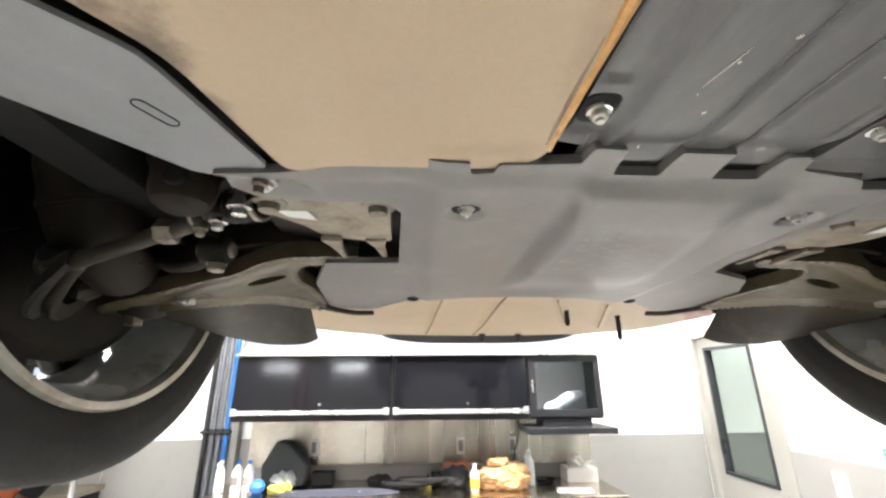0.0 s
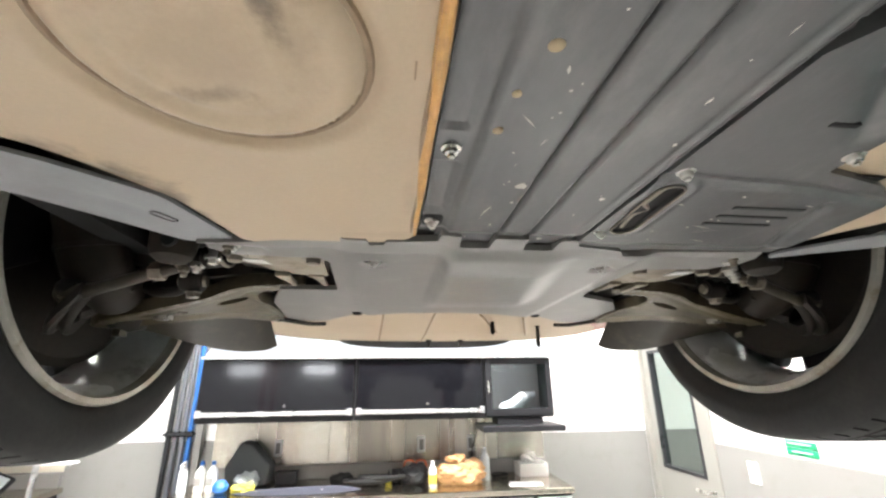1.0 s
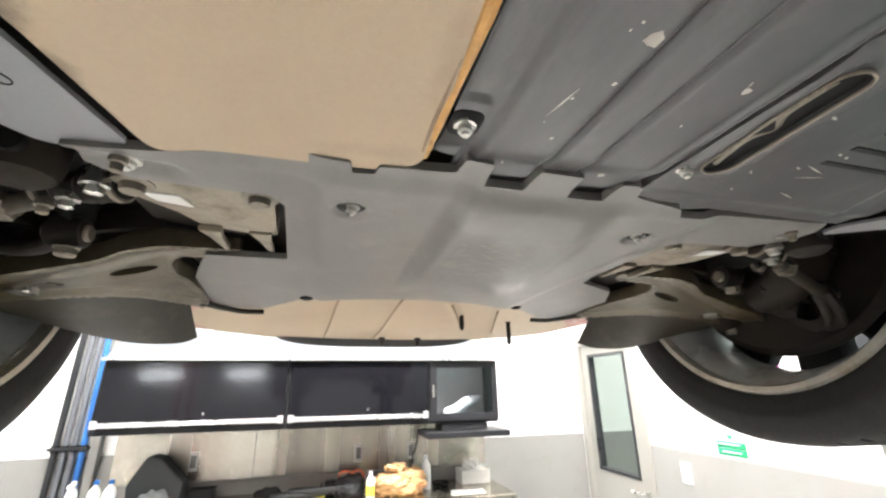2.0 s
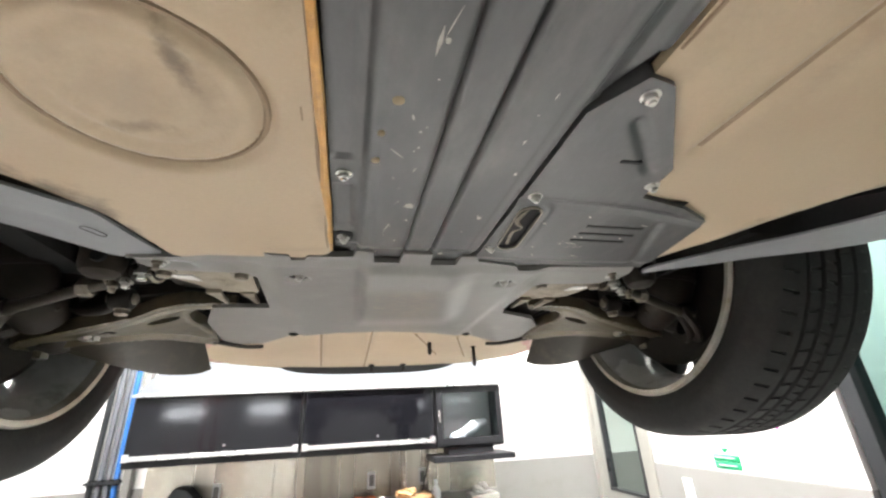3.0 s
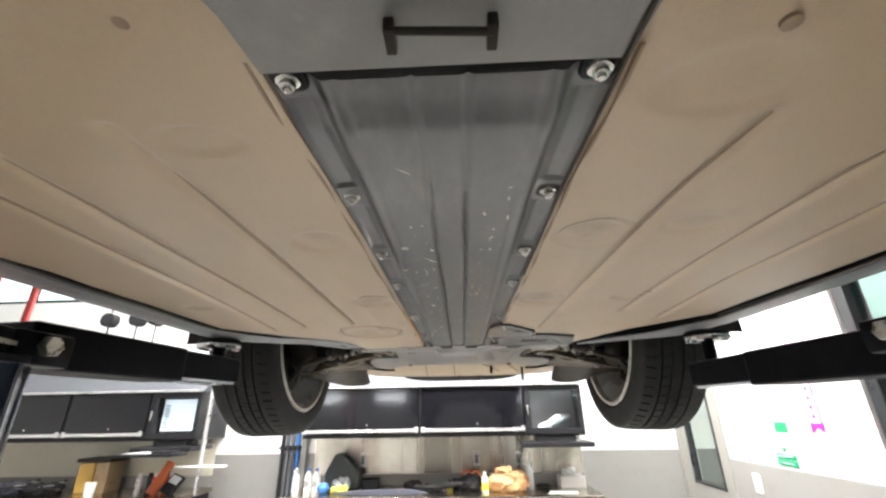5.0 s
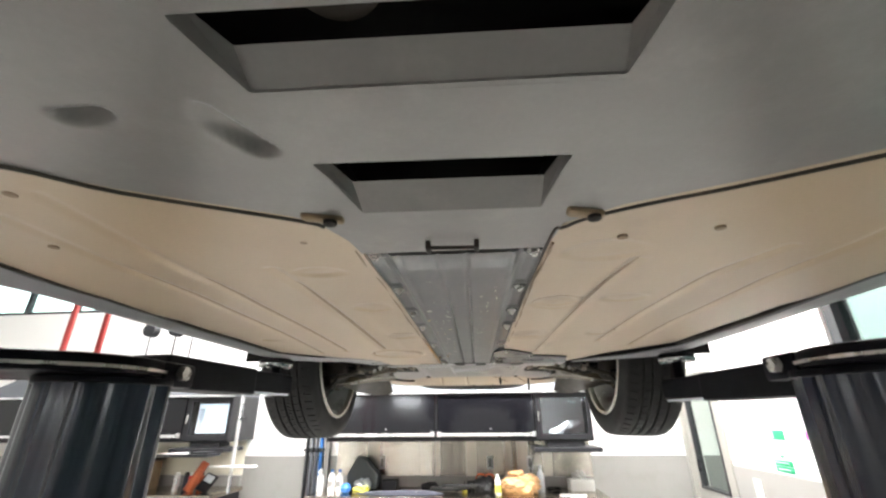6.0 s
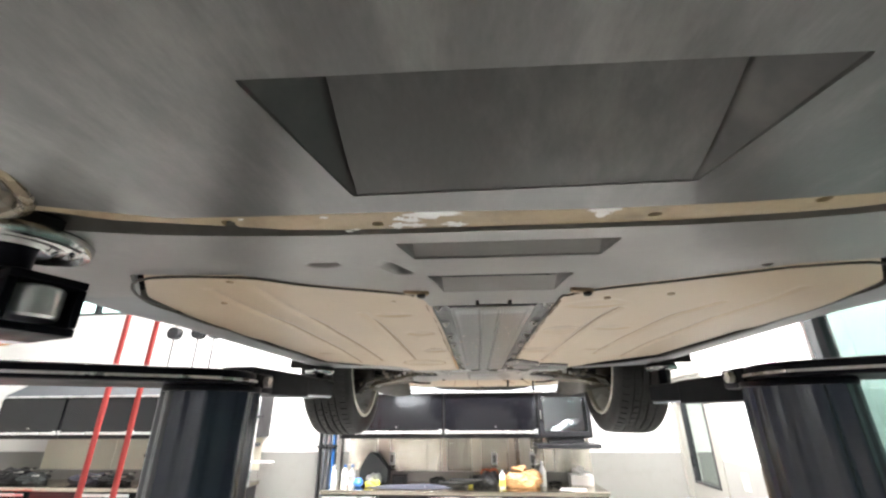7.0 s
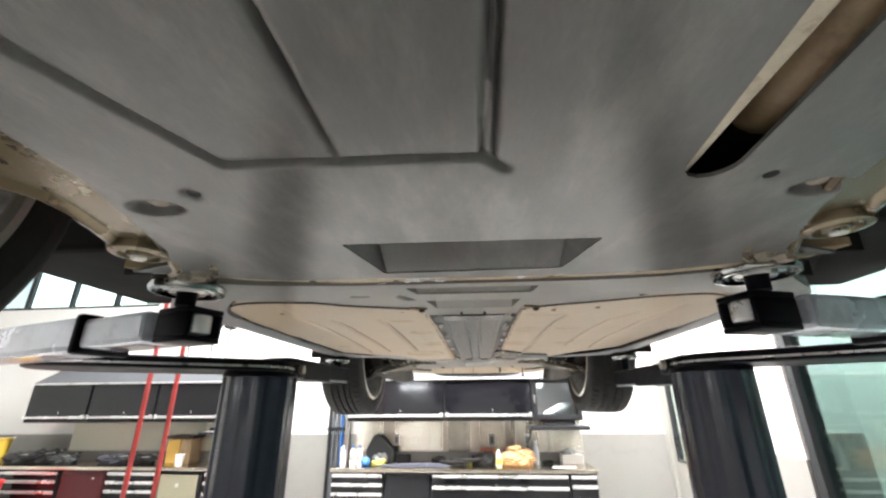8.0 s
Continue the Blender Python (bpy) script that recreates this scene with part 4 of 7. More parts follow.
# dirt lines in the shallow round presses and along the worn inner edge
for cx, cy, rx, ry, a0, a1 in ((0.172, -0.33, 0.052, 0.055, 0.3, 6.1), (-0.168, -0.335, 0.040, 0.038, 3.6, 6.6), (-0.178, -0.68, 0.040, 0.036, 0.5, 3.4), (0.19, -0.68, 0.05, 0.042, 2.6, 5.9), (0.365, -0.32, 0.05, 0.035, 3.4, 6.0),
                               (-0.205, -0.96, 0.04, 0.03, 1.0, 3.8), (-0.54, -0.335, 0.04, 0.018, 0.6, 4.4)):
    arc = [(cx + rx * (1 + 0.03 * math.sin(5 * a)) * math.cos(a), cy + ry * (1 + 0.04 * math.cos(4 * a)) * math.sin(a), FLOOR_Z + 0.0032) for a in np.linspace(a0, a1, 30)]
    n = len(arc)
    part("dirt_line", tube(arc, [0.0002 + 0.0009 * math.sin(math.pi * i / (n - 1)) for i in range(n)], 6, flat=1.2), M_SEAM, car, "brown dirt line in a round press")
for s in (-1, 1):
    seam = [(s * (0.1245 + 0.0012 * math.sin(9 * y) + 0.0008 * math.sin(31 * y)), y, FLOOR_Z - 0.0003) for y in np.linspace(0.28 if s < 0 else -0.10, -1.05, 60)]
    part("edge_seam", tube(seam, [0.0016 + 0.0008 * math.sin(0.9 * i) for i in range(60)], 6), M_SEAM, car, "brown seam along the pan's inner edge")
edge_line = spline([(-0.141, 0.29, FLOOR_Z + 0.001), (-0.137, 0.24, FLOOR_Z + 0.001), (-0.140, 0.20, FLOOR_Z + 0.001), (-0.147, 0.165, FLOOR_Z + 0.001), (-0.142, 0.12, FLOOR_Z + 0.001), (-0.136, 0.08, FLOOR_Z + 0.001), (-0.135, 0.0, FLOOR_Z + 0.001)], 6)
part("dirt_line", tube(edge_line, 0.0013, 6), M_SEAM, car, "brown crack line along the pan's edge")

# black sheets that darken the gap round the pans, the grey sills outside it
for s in (-1, 1):
    base = [(s * 0.10, 0.36), (s * 0.395, 0.345), (s * 0.50, 0.205), (s * 0.65, 0.09), (s * 0.735, 0.03), (s * 0.735, -1.2), (s * 0.60, -1.43), (s * 0.10, -1.43)]
    base = base if s < 0 else base[::-1]
    # black sheets added to darken the gaps and hide the red body
    part("underbody", prism(base, FLOOR_Z + 0.040, FLOOR_Z + 0.046), M_BLACK, car, "black sheet that darkens the gaps round the floor panels")
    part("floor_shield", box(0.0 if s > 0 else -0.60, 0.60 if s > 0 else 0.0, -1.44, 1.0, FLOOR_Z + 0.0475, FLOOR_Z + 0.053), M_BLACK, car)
    off = [(x - (0.015 if y > -0.6 else 0.008), y + (0.006 if y > -0.6 else -0.004)) for x, y in PAN[3:14]] if s < 0 else [(0.42, 0.335), (0.496, 0.233), (0.552, 0.172), (0.60, 0.10), (0.682, -0.07), (0.685, -0.34), (0.688, -0.5), (0.669, -0.86), (0.645, -1.0), (0.620, -1.136), (0.508, -1.278)]
    if s < 0:
        outer = [(-0.62, -1.33), (-0.745, -1.17), (-0.765, -0.8), (-0.775, -0.3), (-0.775, 0.05), (-0.70, 0.10), (-0.51, 0.205), (-0.41, 0.345)]
        sill = off + outer
    else:
        outer = [(0.62, -1.33), (0.745, -1.17), (0.77, -0.8), (0.785, -0.3), (0.785, 0.06), (0.74, 0.155), (0.667, 0.211), (0.578, 0.252), (0.516, 0.301), (0.43, 0.358)]
        sill = off + outer
    if s < 0:
        sill = sill[::-1]

    def sill_shape(x, y, s=s):
        return 0.012 * step(np.abs(x), 0.70, 0.79) - 0.004 * step(np.abs(x), 0.45, 0.6) + groove(x, y, [(s * 0.40, 0.27), (s * 0.44, 0.215)], 0.006, 0.003)
    part("sill_trim", pressed(fillet(sill, 0.012), FLOOR_Z + 0.002, 0.012, sill_shape, rim=0.004), M_SILL, car, "pale grey plastic sill trim", smooth=80)

# black boxes added to block light that showed through behind the sills
for s in (-1, 1):
    for x0, x1, y0, y1 in ((0.70, 0.752, -1.16, 0.0), (0.60, 0.66, -1.30, -1.165)):
        part("sill_side", box(min(s * x0, s * x1), max(s * x0, s * x1), y0, y1, FLOOR_Z + 0.009, FLOOR_Z + 0.10), M_LINER, car, "black box added to block the bright slit behind the sill")
# tunnel cover with folded flanges, ribs and bolts
def tunnel_shape(x, y):
    a = np.abs(x)
    z = 0.007 * step(a, 0.080, 0.088) - 0.0045
    for c in (-0.021, 0.017):
        z += groove(x, y, [(c, 0.4), (c, -1.1)], 0.0019, 1.0) * (0.0025 + 0.005 * step(y, -0.9, -0.5))
    z += groove(x, y, [(-0.072, 0.4), (-0.072, -1.1)], 0.003, 0.0012) + groove(x, y, [(0.072, 0.4), (0.072, -1.1)], 0.003, 0.0012)
    z += 0.003 * step(np.maximum(-y - 0.96, 0), 0, 0.05) + 0.006 * step(y, 0.25, 0.28)
    for y0, y1 in ((0.11, 0.21), (-0.16, 0.06), (-0.435, -0.21), (-0.605, -0.485), (-0.785, -0.655), (-1.005, -0.835)):
        z += 0.0035 * ((y > y0) & (y < y1) & (a > 0.0935) & (a < 0.1125))
    return z


TUNNEL = [(-0.1155, 0.285), (-0.1155, -1.035), (0.1155, -1.035), (0.1155, -0.10), (0.084, -0.03), (0.084, 0.292), (0.0655, 0.292), (0.0655, 0.301), (0.0255, 0.301), (0.0255, 0.290), (-0.0215, 0.290), (-0.0215, 0.300), (-0.061, 0.300), (-0.061, 0.290), (-0.098, 0.290)]
part("tunnel_cover", pressed(TUNNEL, FLOOR_Z - 0.003, 0.0034, tunnel_shape, rim=0.016), M_DARK, car, "dark plastic tunnel cover with long ribs", smooth=80)
# plate added so that the joint's gaps come out grey, not black
part("joint_flange", box(-0.095, 0.095, 0.262, 0.335, FLOOR_Z + 0.0045, FLOOR_Z + 0.0075, 0.001), M_DARK, car, "dark plate added to fill the gaps in the covers' joint")
part("sealer_edge", tube([(-0.121, 0.29, FLOOR_Z), (-0.1218, 0.24, FLOOR_Z + 0.001), (-0.1205, 0.2, FLOOR_Z), (-0.1212, 0.15, FLOOR_Z), (-0.1225, 0.11, FLOOR_Z + 0.001), (-0.1205, 0.05, FLOOR_Z), (-0.121, 0.0, FLOOR_Z), (-0.1215, -0.1, FLOOR_Z), (-0.120, -0.22, FLOOR_Z)], [0.002, 0.0042, 0.0028, 0.0046, 0.0052, 0.0036, 0.005, 0.0035, 0.001], 8), M_AMBER, car, "amber sealer bead along the tunnel")


def bolt(x, y, z, plate=True, r=0.0062):
    ob = part("bolt", lathe([(r * 1.3, 0.006), (r * 1.4, 0.001), (r * 1.35, -0.001), (r * 0.9, -0.0015), (r * 0.9, -0.005), (r * 0.78, -0.006), (r * 0.5, -0.0063), (r * 0.48, -0.0085), (r * 0.25, -0.009)], "z", 12, (x, y, z)), M_STEEL, car, "zinc bolt with a washer", smooth=35)
    if plate:
        part("washer_plate", prism(fillet([(x - 0.0125, y - 0.015), (x + 0.0125, y - 0.015), (x + 0.0125, y + 0.015), (x - 0.0125, y + 0.015)], 0.010), z + 0.001, z + 0.008, 0.002), M_BLACK, ob)
    return ob


for y in (0.088, -0.184, -0.459, -0.632, -0.809, -1.032):
    bolt(-0.103, y, FLOOR_Z - 0.001)
    if y < 0:
        bolt(0.103, y, FLOOR_Z - 0.002)
bolt(-0.104, 0.237, FLOOR_Z - 0.003)

# access cover beside the tunnel
ACCESS = [(0.088, 0.31), (0.088, 0.09), (0.088, -0.035), (0.115, -0.078), (0.140, -0.073), (0.222, 0.028), (0.228, 0.085), (0.300, 0.103), (0.362, 0.135), (0.395, 0.315), (0.20, 0.315), (0.171, 0.325), (0.160, 0.312)]


def access_shape(x, y):
    z = groove(x, y, slot(0.112, 0.132, 0.120, 0.232, 0.021) + slot(0.112, 0.132, 0.120, 0.232, 0.021)[:1], 0.003, -0.003)
    z += groove(x, y, [(0.09, 0.108), (0.25, 0.118), (0.36, 0.14)], 0.006, 0.003)
    z += groove(x, y, [(0.14, -0.03), (0.20, 0.035)], 0.006, 0.004) + groove(x, y, [(0.30, 0.15), (0.36, 0.29)], 0.006, 0.003)
    return z + 0.004 * step(y, 0.28, 0.30)


part("access_cover", pressed(ACCESS, FLOOR_Z - 0.006, 0.0042, access_shape, [slot(0.112, 0.135, 0.120, 0.230, 0.014)], rim=0.014), M_DARK, car, "dark plastic access cover with three slots", smooth=80)
# black bars and a backing sheet stand for the dark of the open slots
for y in (0.163, 0.185, 0.207):
    part("louvre", box(0.204, 0.286, y - 0.0025, y + 0.0025, FLOOR_Z - 0.0068, FLOOR_Z - 0.004), M_BLACK, car)
part("louvre", box(0.158, 0.180, 0.0200, 0.0245, FLOOR_Z - 0.0068, FLOOR_Z - 0.004), M_BLACK, car)
part("slot_backing", box(0.09, 0.30, 0.095, 0.27, FLOOR_Z - 0.0025, FLOOR_Z - 0.0008), M_BLACK, car)
part("slot_lining", tube(spline([(0.113, 0.13, FLOOR_Z + 0.001), (0.108, 0.165, FLOOR_Z - 0.003), (0.123, 0.185, FLOOR_Z + 0.0), (0.115, 0.20, FLOOR_Z - 0.001), (0.121, 0.235, FLOOR_Z - 0.002)], 5), 0.0028), M_DULL, car, "brown casting behind the oval slot")
rim_line = slot(0.112, 0.135, 0.120, 0.230, 0.0142)
part("slot_rim", tube([(x, y, FLOOR_Z - 0.0075) for x, y in rim_line + rim_line[:1]], 0.0013, 6), M_DULL, car, "pale rim of the oval slot")
for x, y in ((0.103, 0.098), (0.100, 0.246), (0.128, -0.060), (0.222, 0.06)):
    bolt(x, y, FLOOR_Z - 0.005, False, 0.006)

# big front subframe cover
COVER = [(-0.395, 0.334), (-0.335, 0.330), (-0.292, 0.324), (-0.287, 0.299), (-0.181, 0.306), (-0.178, 0.322), (-0.159, 0.320), (-0.156, 0.308), (-0.118, 0.306), (-0.0905, 0.303), (-0.0875, 0.281), (-0.063, 0.279), (-0.061, 0.313), (-0.0215, 0.313), (-0.019, 0.281), (0.023, 0.281), (0.0255, 0.315), (0.0655, 0.315), (0.068, 0.285), (0.091, 0.285), (0.100, 0.306), (0.168, 0.320), (0.175, 0.330), (0.39, 0.322), (0.392, 0.37), (0.36, 0.405),
         (0.262, 0.412), (0.247, 0.43), (0.25, 0.60), (0.262, 0.645), (0.36, 0.70), (0.42, 0.80), (0.45, 1.01), (0.36, 1.01), (0.24, 0.89), (0.12, 0.835), (0.0, 0.815), (-0.12, 0.83), (-0.235, 0.875), (-0.33, 1.0), (-0.43, 1.0),
         (-0.405, 0.74), (-0.36, 0.608), (-0.252, 0.602), (-0.240, 0.41), (-0.252, 0.388), (-0.36, 0.381), (-0.392, 0.362)]


def cover_shape(x, y):
    # a shallow plateau between two sloping flanks, which fades out ahead
    fade = (0.12 + 0.88 * step(y, 0.29, 0.39)) * (1 - step(y, 0.56, 0.76))
    left, right = -0.064, 0.062 + 0.16 * (y - 0.33)
    z = -0.019 * fade * step(x, left - 0.022, left) * (1 - step(x, right - 0.01, right + 0.05)) + 0.0065 * (1 - step(y, 0.315, 0.34)) 
    z += 0.007 * step(-x, 0.20, 0.235) + 0.007 * step(x, 0.20, 0.235) + 0.0015 * np.sin(9 * x + 2) * np.sin(8 * y)
    for c in ((-0.175, 0.392), (0.175, 0.396)):
        r = np.hypot(x - c[0], y - c[1])
        z += 0.006 * (1 - step(r, 0.014, 0.019))
    z += groove(x, y, [(-0.39, 0.352), (-0.33, 0.362)], 0.012, 0.008)
    return z - 0.004


part("subframe_cover", pressed(COVER, FLOOR_Z - 0.007, 0.0042, cover_shape, rim=0.009), M_PLASTIC, car, "scuffed grey plastic front subframe cover", smooth=80)
for x, y in ((-0.175, 0.392), (0.175, 0.396)):
    # black disc paints in the shade round the recessed bolt
    part("recess_ring", lathe([(0.0150, 0.004), (0.0150, 0.0), (0.013, -0.0005)], "z", 28, (x, y, FLOOR_Z - 0.0060)), M_BLACK, car)
    bolt(x, y, FLOOR_Z - 0.0065, False, 0.0066)
for x, y in ((-0.36, 0.358), (0.36, 0.36)):
    bolt(x, y, FLOOR_Z + 0.002, False, 0.008)
for x, y in ((-0.235, 0.868), (-0.005, 0.806), (0.235, 0.882), (-0.12, 0.822)):
    part("clip", lathe([(0.013, 0.004), (0.013, -0.001), (0.006, -0.004)], "z", 12, (x, y, FLOOR_Z - 0.006)), M_BLACK, car)

# rear cross panel with two scoops
CROSS = [(-0.118, -1.041), (-0.122, -1.085), (-0.139, -1.144), (-0.158, -1.166), (-0.284, -1.250), (-0.347, -1.311), (-0.495, -1.315), (-0.612, -1.16), (-0.64, -1.01), (-0.70, -1.1), (-0.66, -1.28), (-0.50, -1.475), (-0.36, -1.450), (-0.27, -1.440), (-0.18, -1.433), (0.0, -1.429),
         (0.16, -1.426), (0.26, -1.429), (0.32, -1.436), (0.48, -1.462), (0.66, -1.28), (0.71, -1.1), (0.65, -1.01), (0.622, -1.14), (0.495, -1.280), (0.39, -1.276), (0.342, -1.253), (0.262, -1.205), (0.175, -1.161), (0.125, -1.116), (0.118, -1.041)]
SCOOP1 = [(-0.116, -1.406), (0.122, -1.401), (0.114, -1.350), (-0.102, -1.354)]
SCOOP2 = [(-0.097, -1.272), (0.103, -1.266), (0.091, -1.181), (-0.080, -1.184)]


def cross_shape(x, y):
    z = -0.022 * step(-y, 1.05, 1.42)
    z += 0.014 * (1 - step(np.hypot((x + 0.216) / 0.021, (y + 1.346) / 0.013), 0.65, 1.0)) * step(y, -1.352, -1.342)
    d = line_gap(x, y, [(-0.143, -1.340), (-0.125, -1.297)])
    z += 0.012 * (1 - step(d, 0.0075, 0.012)) * step(0.92 * x + 0.38 * y, -0.648, -0.622)
    return z + 0.005 * step(np.abs(x), 0.3, 0.55)


part("cross_panel", pressed(CROSS, FLOOR_Z - 0.002, 0.003, cross_shape, [SCOOP1, SCOOP2], rim=0.016), M_PLASTIC, car, "grey plastic cross panel with two air scoops", smooth=80)


def scoop(outline, z, depth, material, reach=0.34, name="air_scoop"):
    """The ramp and cheeks behind an opening; outline: two rear corners, then two front ones."""
    (ax, ay), (bx, by), (cx, cy), (dx, dy) = outline
    bm = bmesh.new()
    g, f = 0.004, reach
    mid = lambda p, q: p + f * (q - p)
    low = [(dx, dy + g, z), (cx, cy + g, z), (bx, by, z), (ax, ay, z)]
    ramp = [(mid(dx, ax) + 0.006, mid(dy, ay), z + depth), (mid(cx, bx) - 0.006, mid(cy, by), z + depth)]
    rear = [(ax, ay, z + depth), (bx, by, z + depth)]
    v = [bm.verts.new(p) for p in low + ramp + rear]
    for q in ((0, 1, 5, 4), (0, 4, 6, 3), (1, 2, 7, 5)):
        bm.faces.new([v[i] for i in q])
    bmesh.ops.recalc_face_normals(bm, faces=bm.faces[:])
    part(name, bm, material, car, smooth=20)


scoop(SCOOP1, FLOOR_Z - 0.022, 0.013, M_PLASTIC, 0.42)
scoop(SCOOP2, FLOOR_Z - 0.014, 0.013, M_PLASTIC, 0.40)
part("pump_body", lathe([(0.016, -0.008), (0.024, -0.004), (0.026, 0.004), (0.026, 0.03)], "z", 24, (-0.038, -1.402, FLOOR_Z + 0.004)), M_DUST, car, "dusty round casting behind the scoop")
# black sheet put in for the shade behind both scoops
part("duct", box(-0.16, 0.16, -1.47, -1.2, FLOOR_Z + 0.035, FLOOR_Z + 0.045), M_BLACK, car, "black sheet that darkens the space behind the scoops")
bm = tube([(-0.028, -1.078, FLOOR_Z - 0.012), (0.030, -1.074, FLOOR_Z - 0.012)], 0.0025, 8)
for x in (-0.028, 0.030):
    box(x - 0.003, x + 0.003, -1.080, -1.062, FLOOR_Z - 0.014, FLOOR_Z - 0.003, 0.001, bm=bm)
part("latch", bm, M_IRON, car, "dark wire latch")
for x, y, w in ((-0.302, -1.312, 0.026), (-0.127, -1.168, 0.020), (0.140, -1.155, 0.020), (0.335, -1.285, 0.026)):
    bm = prism(fillet([(x - w, y - 0.008), (x + w, y + 0.006), (x + w, y + 0.018), (x - w, y + 0.008)], 0.006), FLOOR_Z - 0.0125, FLOOR_Z - 0.004, 0.003)
    hook = part("edge_clip", bm, M_CASTING, car, "dull metal edge clip")
    part("clip_head", lathe([(0.007, 0.0), (0.007, -0.004), (0.003, -0.006)], "z", 10, (x + 0.008, y + 0.006, FLOOR_Z - 0.0125)), M_IRON, hook)
for x, y in ((-0.408, -1.225), (-0.179, -1.083), (0.205, -1.06), (0.408, -1.245), (-0.49, -1.098), (0.309, -1.077)):
    part("plug", lathe([(0.006, 0.003), (0.006, -0.001), (0.003, -0.002)], "z", 12, (x, y, FLOOR_Z)), M_SEAM, car)

# tan crossmember flange with holes and chipped paint
STRIP = [(-0.52, -1.56), (-0.32, -1.515), (-0.19, -1.497), (0.0, -1.492), (0.2, -1.495), (0.3, -1.505), (0.52, -1.55), (0.50, -1.50), (0.328, -1.455), (0.263, -1.438), (0.165, -1.430), (0.058, -1.431), (-0.05, -1.433), (-0.165, -1.439), (-0.266, -1.463), (-0.363, -1.485), (-0.50, -1.525)]
STRIP_Z = 1.806
HOLES = [oval(x, y, 0.007, 0.0055, 12) for x, y in ((-0.262, -1.470), (-0.122, -1.455), (0.134, -1.451), (0.268, -1.468))]
part("crossmember", pressed(STRIP[::-1], STRIP_Z, 0.006, lambda x, y: 0.004 * step(np.abs(y + 1.468), 0.015, 0.035), HOLES, rim=0.012), M_STRIP, car, "tan painted crossmember flange with chipped paint", smooth=80)
# black sheet above the flange darkens its holes
part("crossmember_core", box(-0.5, 0.5, -1.56, -1.44, STRIP_Z + 0.022, STRIP_Z + 0.03), M_BLACK, car)
rng = random.Random(4)
for cx, cy, w, h in ((-0.063, -1.474, 0.025, 0.0075), (-0.049, -1.450, 0.010, 0.005), (-0.104, -1.452, 0.007, 0.006), (-0.089, -1.452, 0.010, 0.004), (-0.088, -1.463, 0.007, 0.005), (-0.100, -1.466, 0.005, 0.004),
                     (0.084, -1.468, 0.013, 0.006), (0.085, -1.459, 0.006, 0.005), (-0.168, -1.475, 0.003, 0.002), (-0.153, -1.444, 0.004, 0.002), (-0.146, -1.447, 0.004, 0.0015), (-0.245, -1.478, 0.003, 0.0015)):
    n = 25
    bm = bmesh.new()
    bm.faces.new([bm.verts.new((cx + 1.25 * w * (0.45 + 0.75 * rng.random()) * math.cos(2 * math.pi * i / n), cy + 1.25 * h * (0.45 + 0.8 * rng.random()) * math.sin(2 * math.pi * i / n), STRIP_Z - 0.0012)) for i in range(n)][::-1])
    part("paint_chip", bm, M_WHITE, car, "bare white chipped patch", smooth=0)

# rear tray
TRAY = [(-0.50, -1.565), (-0.41, -1.532), (-0.30, -1.494), (-0.224, -1.491), (-0.117, -1.489), (-0.041, -1.485), (0.034, -1.480), (0.106, -1.479), (0.193, -1.480), (0.30, -1.487), (0.43, -1.525), (0.50, -1.545), (0.43, -1.575), (0.392, -1.63), (0.365, -1.70), (0.345, -1.79), (0.34, -2.2), (0.5, -2.45), (0.7, -2.62),
        (-0.7, -2.62), (-0.5, -2.45), (-0.34, -2.2), (-0.325, -1.88), (-0.33, -1.81), (-0.355, -1.735), (-0.385, -1.64), (-0.42, -1.59)]
SCOOP3 = [(-0.155, -1.640), (0.167, -1.632), (0.138, -1.518), (-0.128, -1.518)]
SLOT = slot(0.213, -1.787, 0.197, -2.05, 0.022)


def tray_shape(x, y):
    z = 0.012 * step(-y, 1.9, 2.6)
    z += groove(x, y, [(-0.35, -2.25), (-0.242, -1.945), (-0.194, -1.822), (0.02, -1.814), (0.040, -1.793)], 0.0032, 0.010)
    z += groove(x, y, [(-0.100, -1.829), (-0.092, -2.3)], 0.0030, 0.010)
    z += groove(x, y, [(0.020, -1.814), (0.026, -2.3)], 0.0018, 0.008) + groove(x, y, [(0.0275, -1.812), (0.0335, -2.3)], 0.0018, 0.008)
    for cx, cy in ((-0.254, -1.775), (0.276, -1.760)):
        z += 0.006 * np.exp(-(np.hypot(x - cx, y - cy) / 0.008) ** 2)
    for cx, cy in ((-0.308, -1.755), (0.335, -1.738)):
        z += 0.010 * (1 - step(np.hypot((x - cx) / 0.03, (y - cy) / 0.017), 0.7, 1.0))
    return z


part("rear_tray", pressed(TRAY[::-1], 1.800, 0.0031, tray_shape, [SCOOP3, SLOT], rim=0.004), M_TRAY, car, "dark grey plastic rear undertray with ribs", smooth=80)
(ax, ay), (bx, by), (cx3, cy3), (dx3, dy3) = SCOOP3
bm = bmesh.new()
p = [bm.verts.new(v) for v in ((ax, ay - 0.004, 1.803), (bx, by - 0.004, 1.803), (cx3, cy3 + 0.004, 1.801), (dx3, dy3 + 0.004, 1.801), (ax + 0.035, ay + 0.002, 1.856), (bx - 0.035, by + 0.002, 1.856), (cx3 - 0.004, cy3 - 0.001, 1.8015), (dx3 + 0.004, dy3 - 0.001, 1.8015))]
for q in ((0, 1, 5, 4), (1, 2, 6, 5), (2, 3, 7, 6), (3, 0, 4, 7)):
    bm.faces.new([p[i] for i in q])
bmesh.ops.recalc_face_normals(bm, faces=bm.faces[:])
# the cheeks carry their shade in the colour
duct = part("air_scoop", bm, M_DUCT_SHADE, car, smooth=20)
rows, cols = 9, 17
verts = []
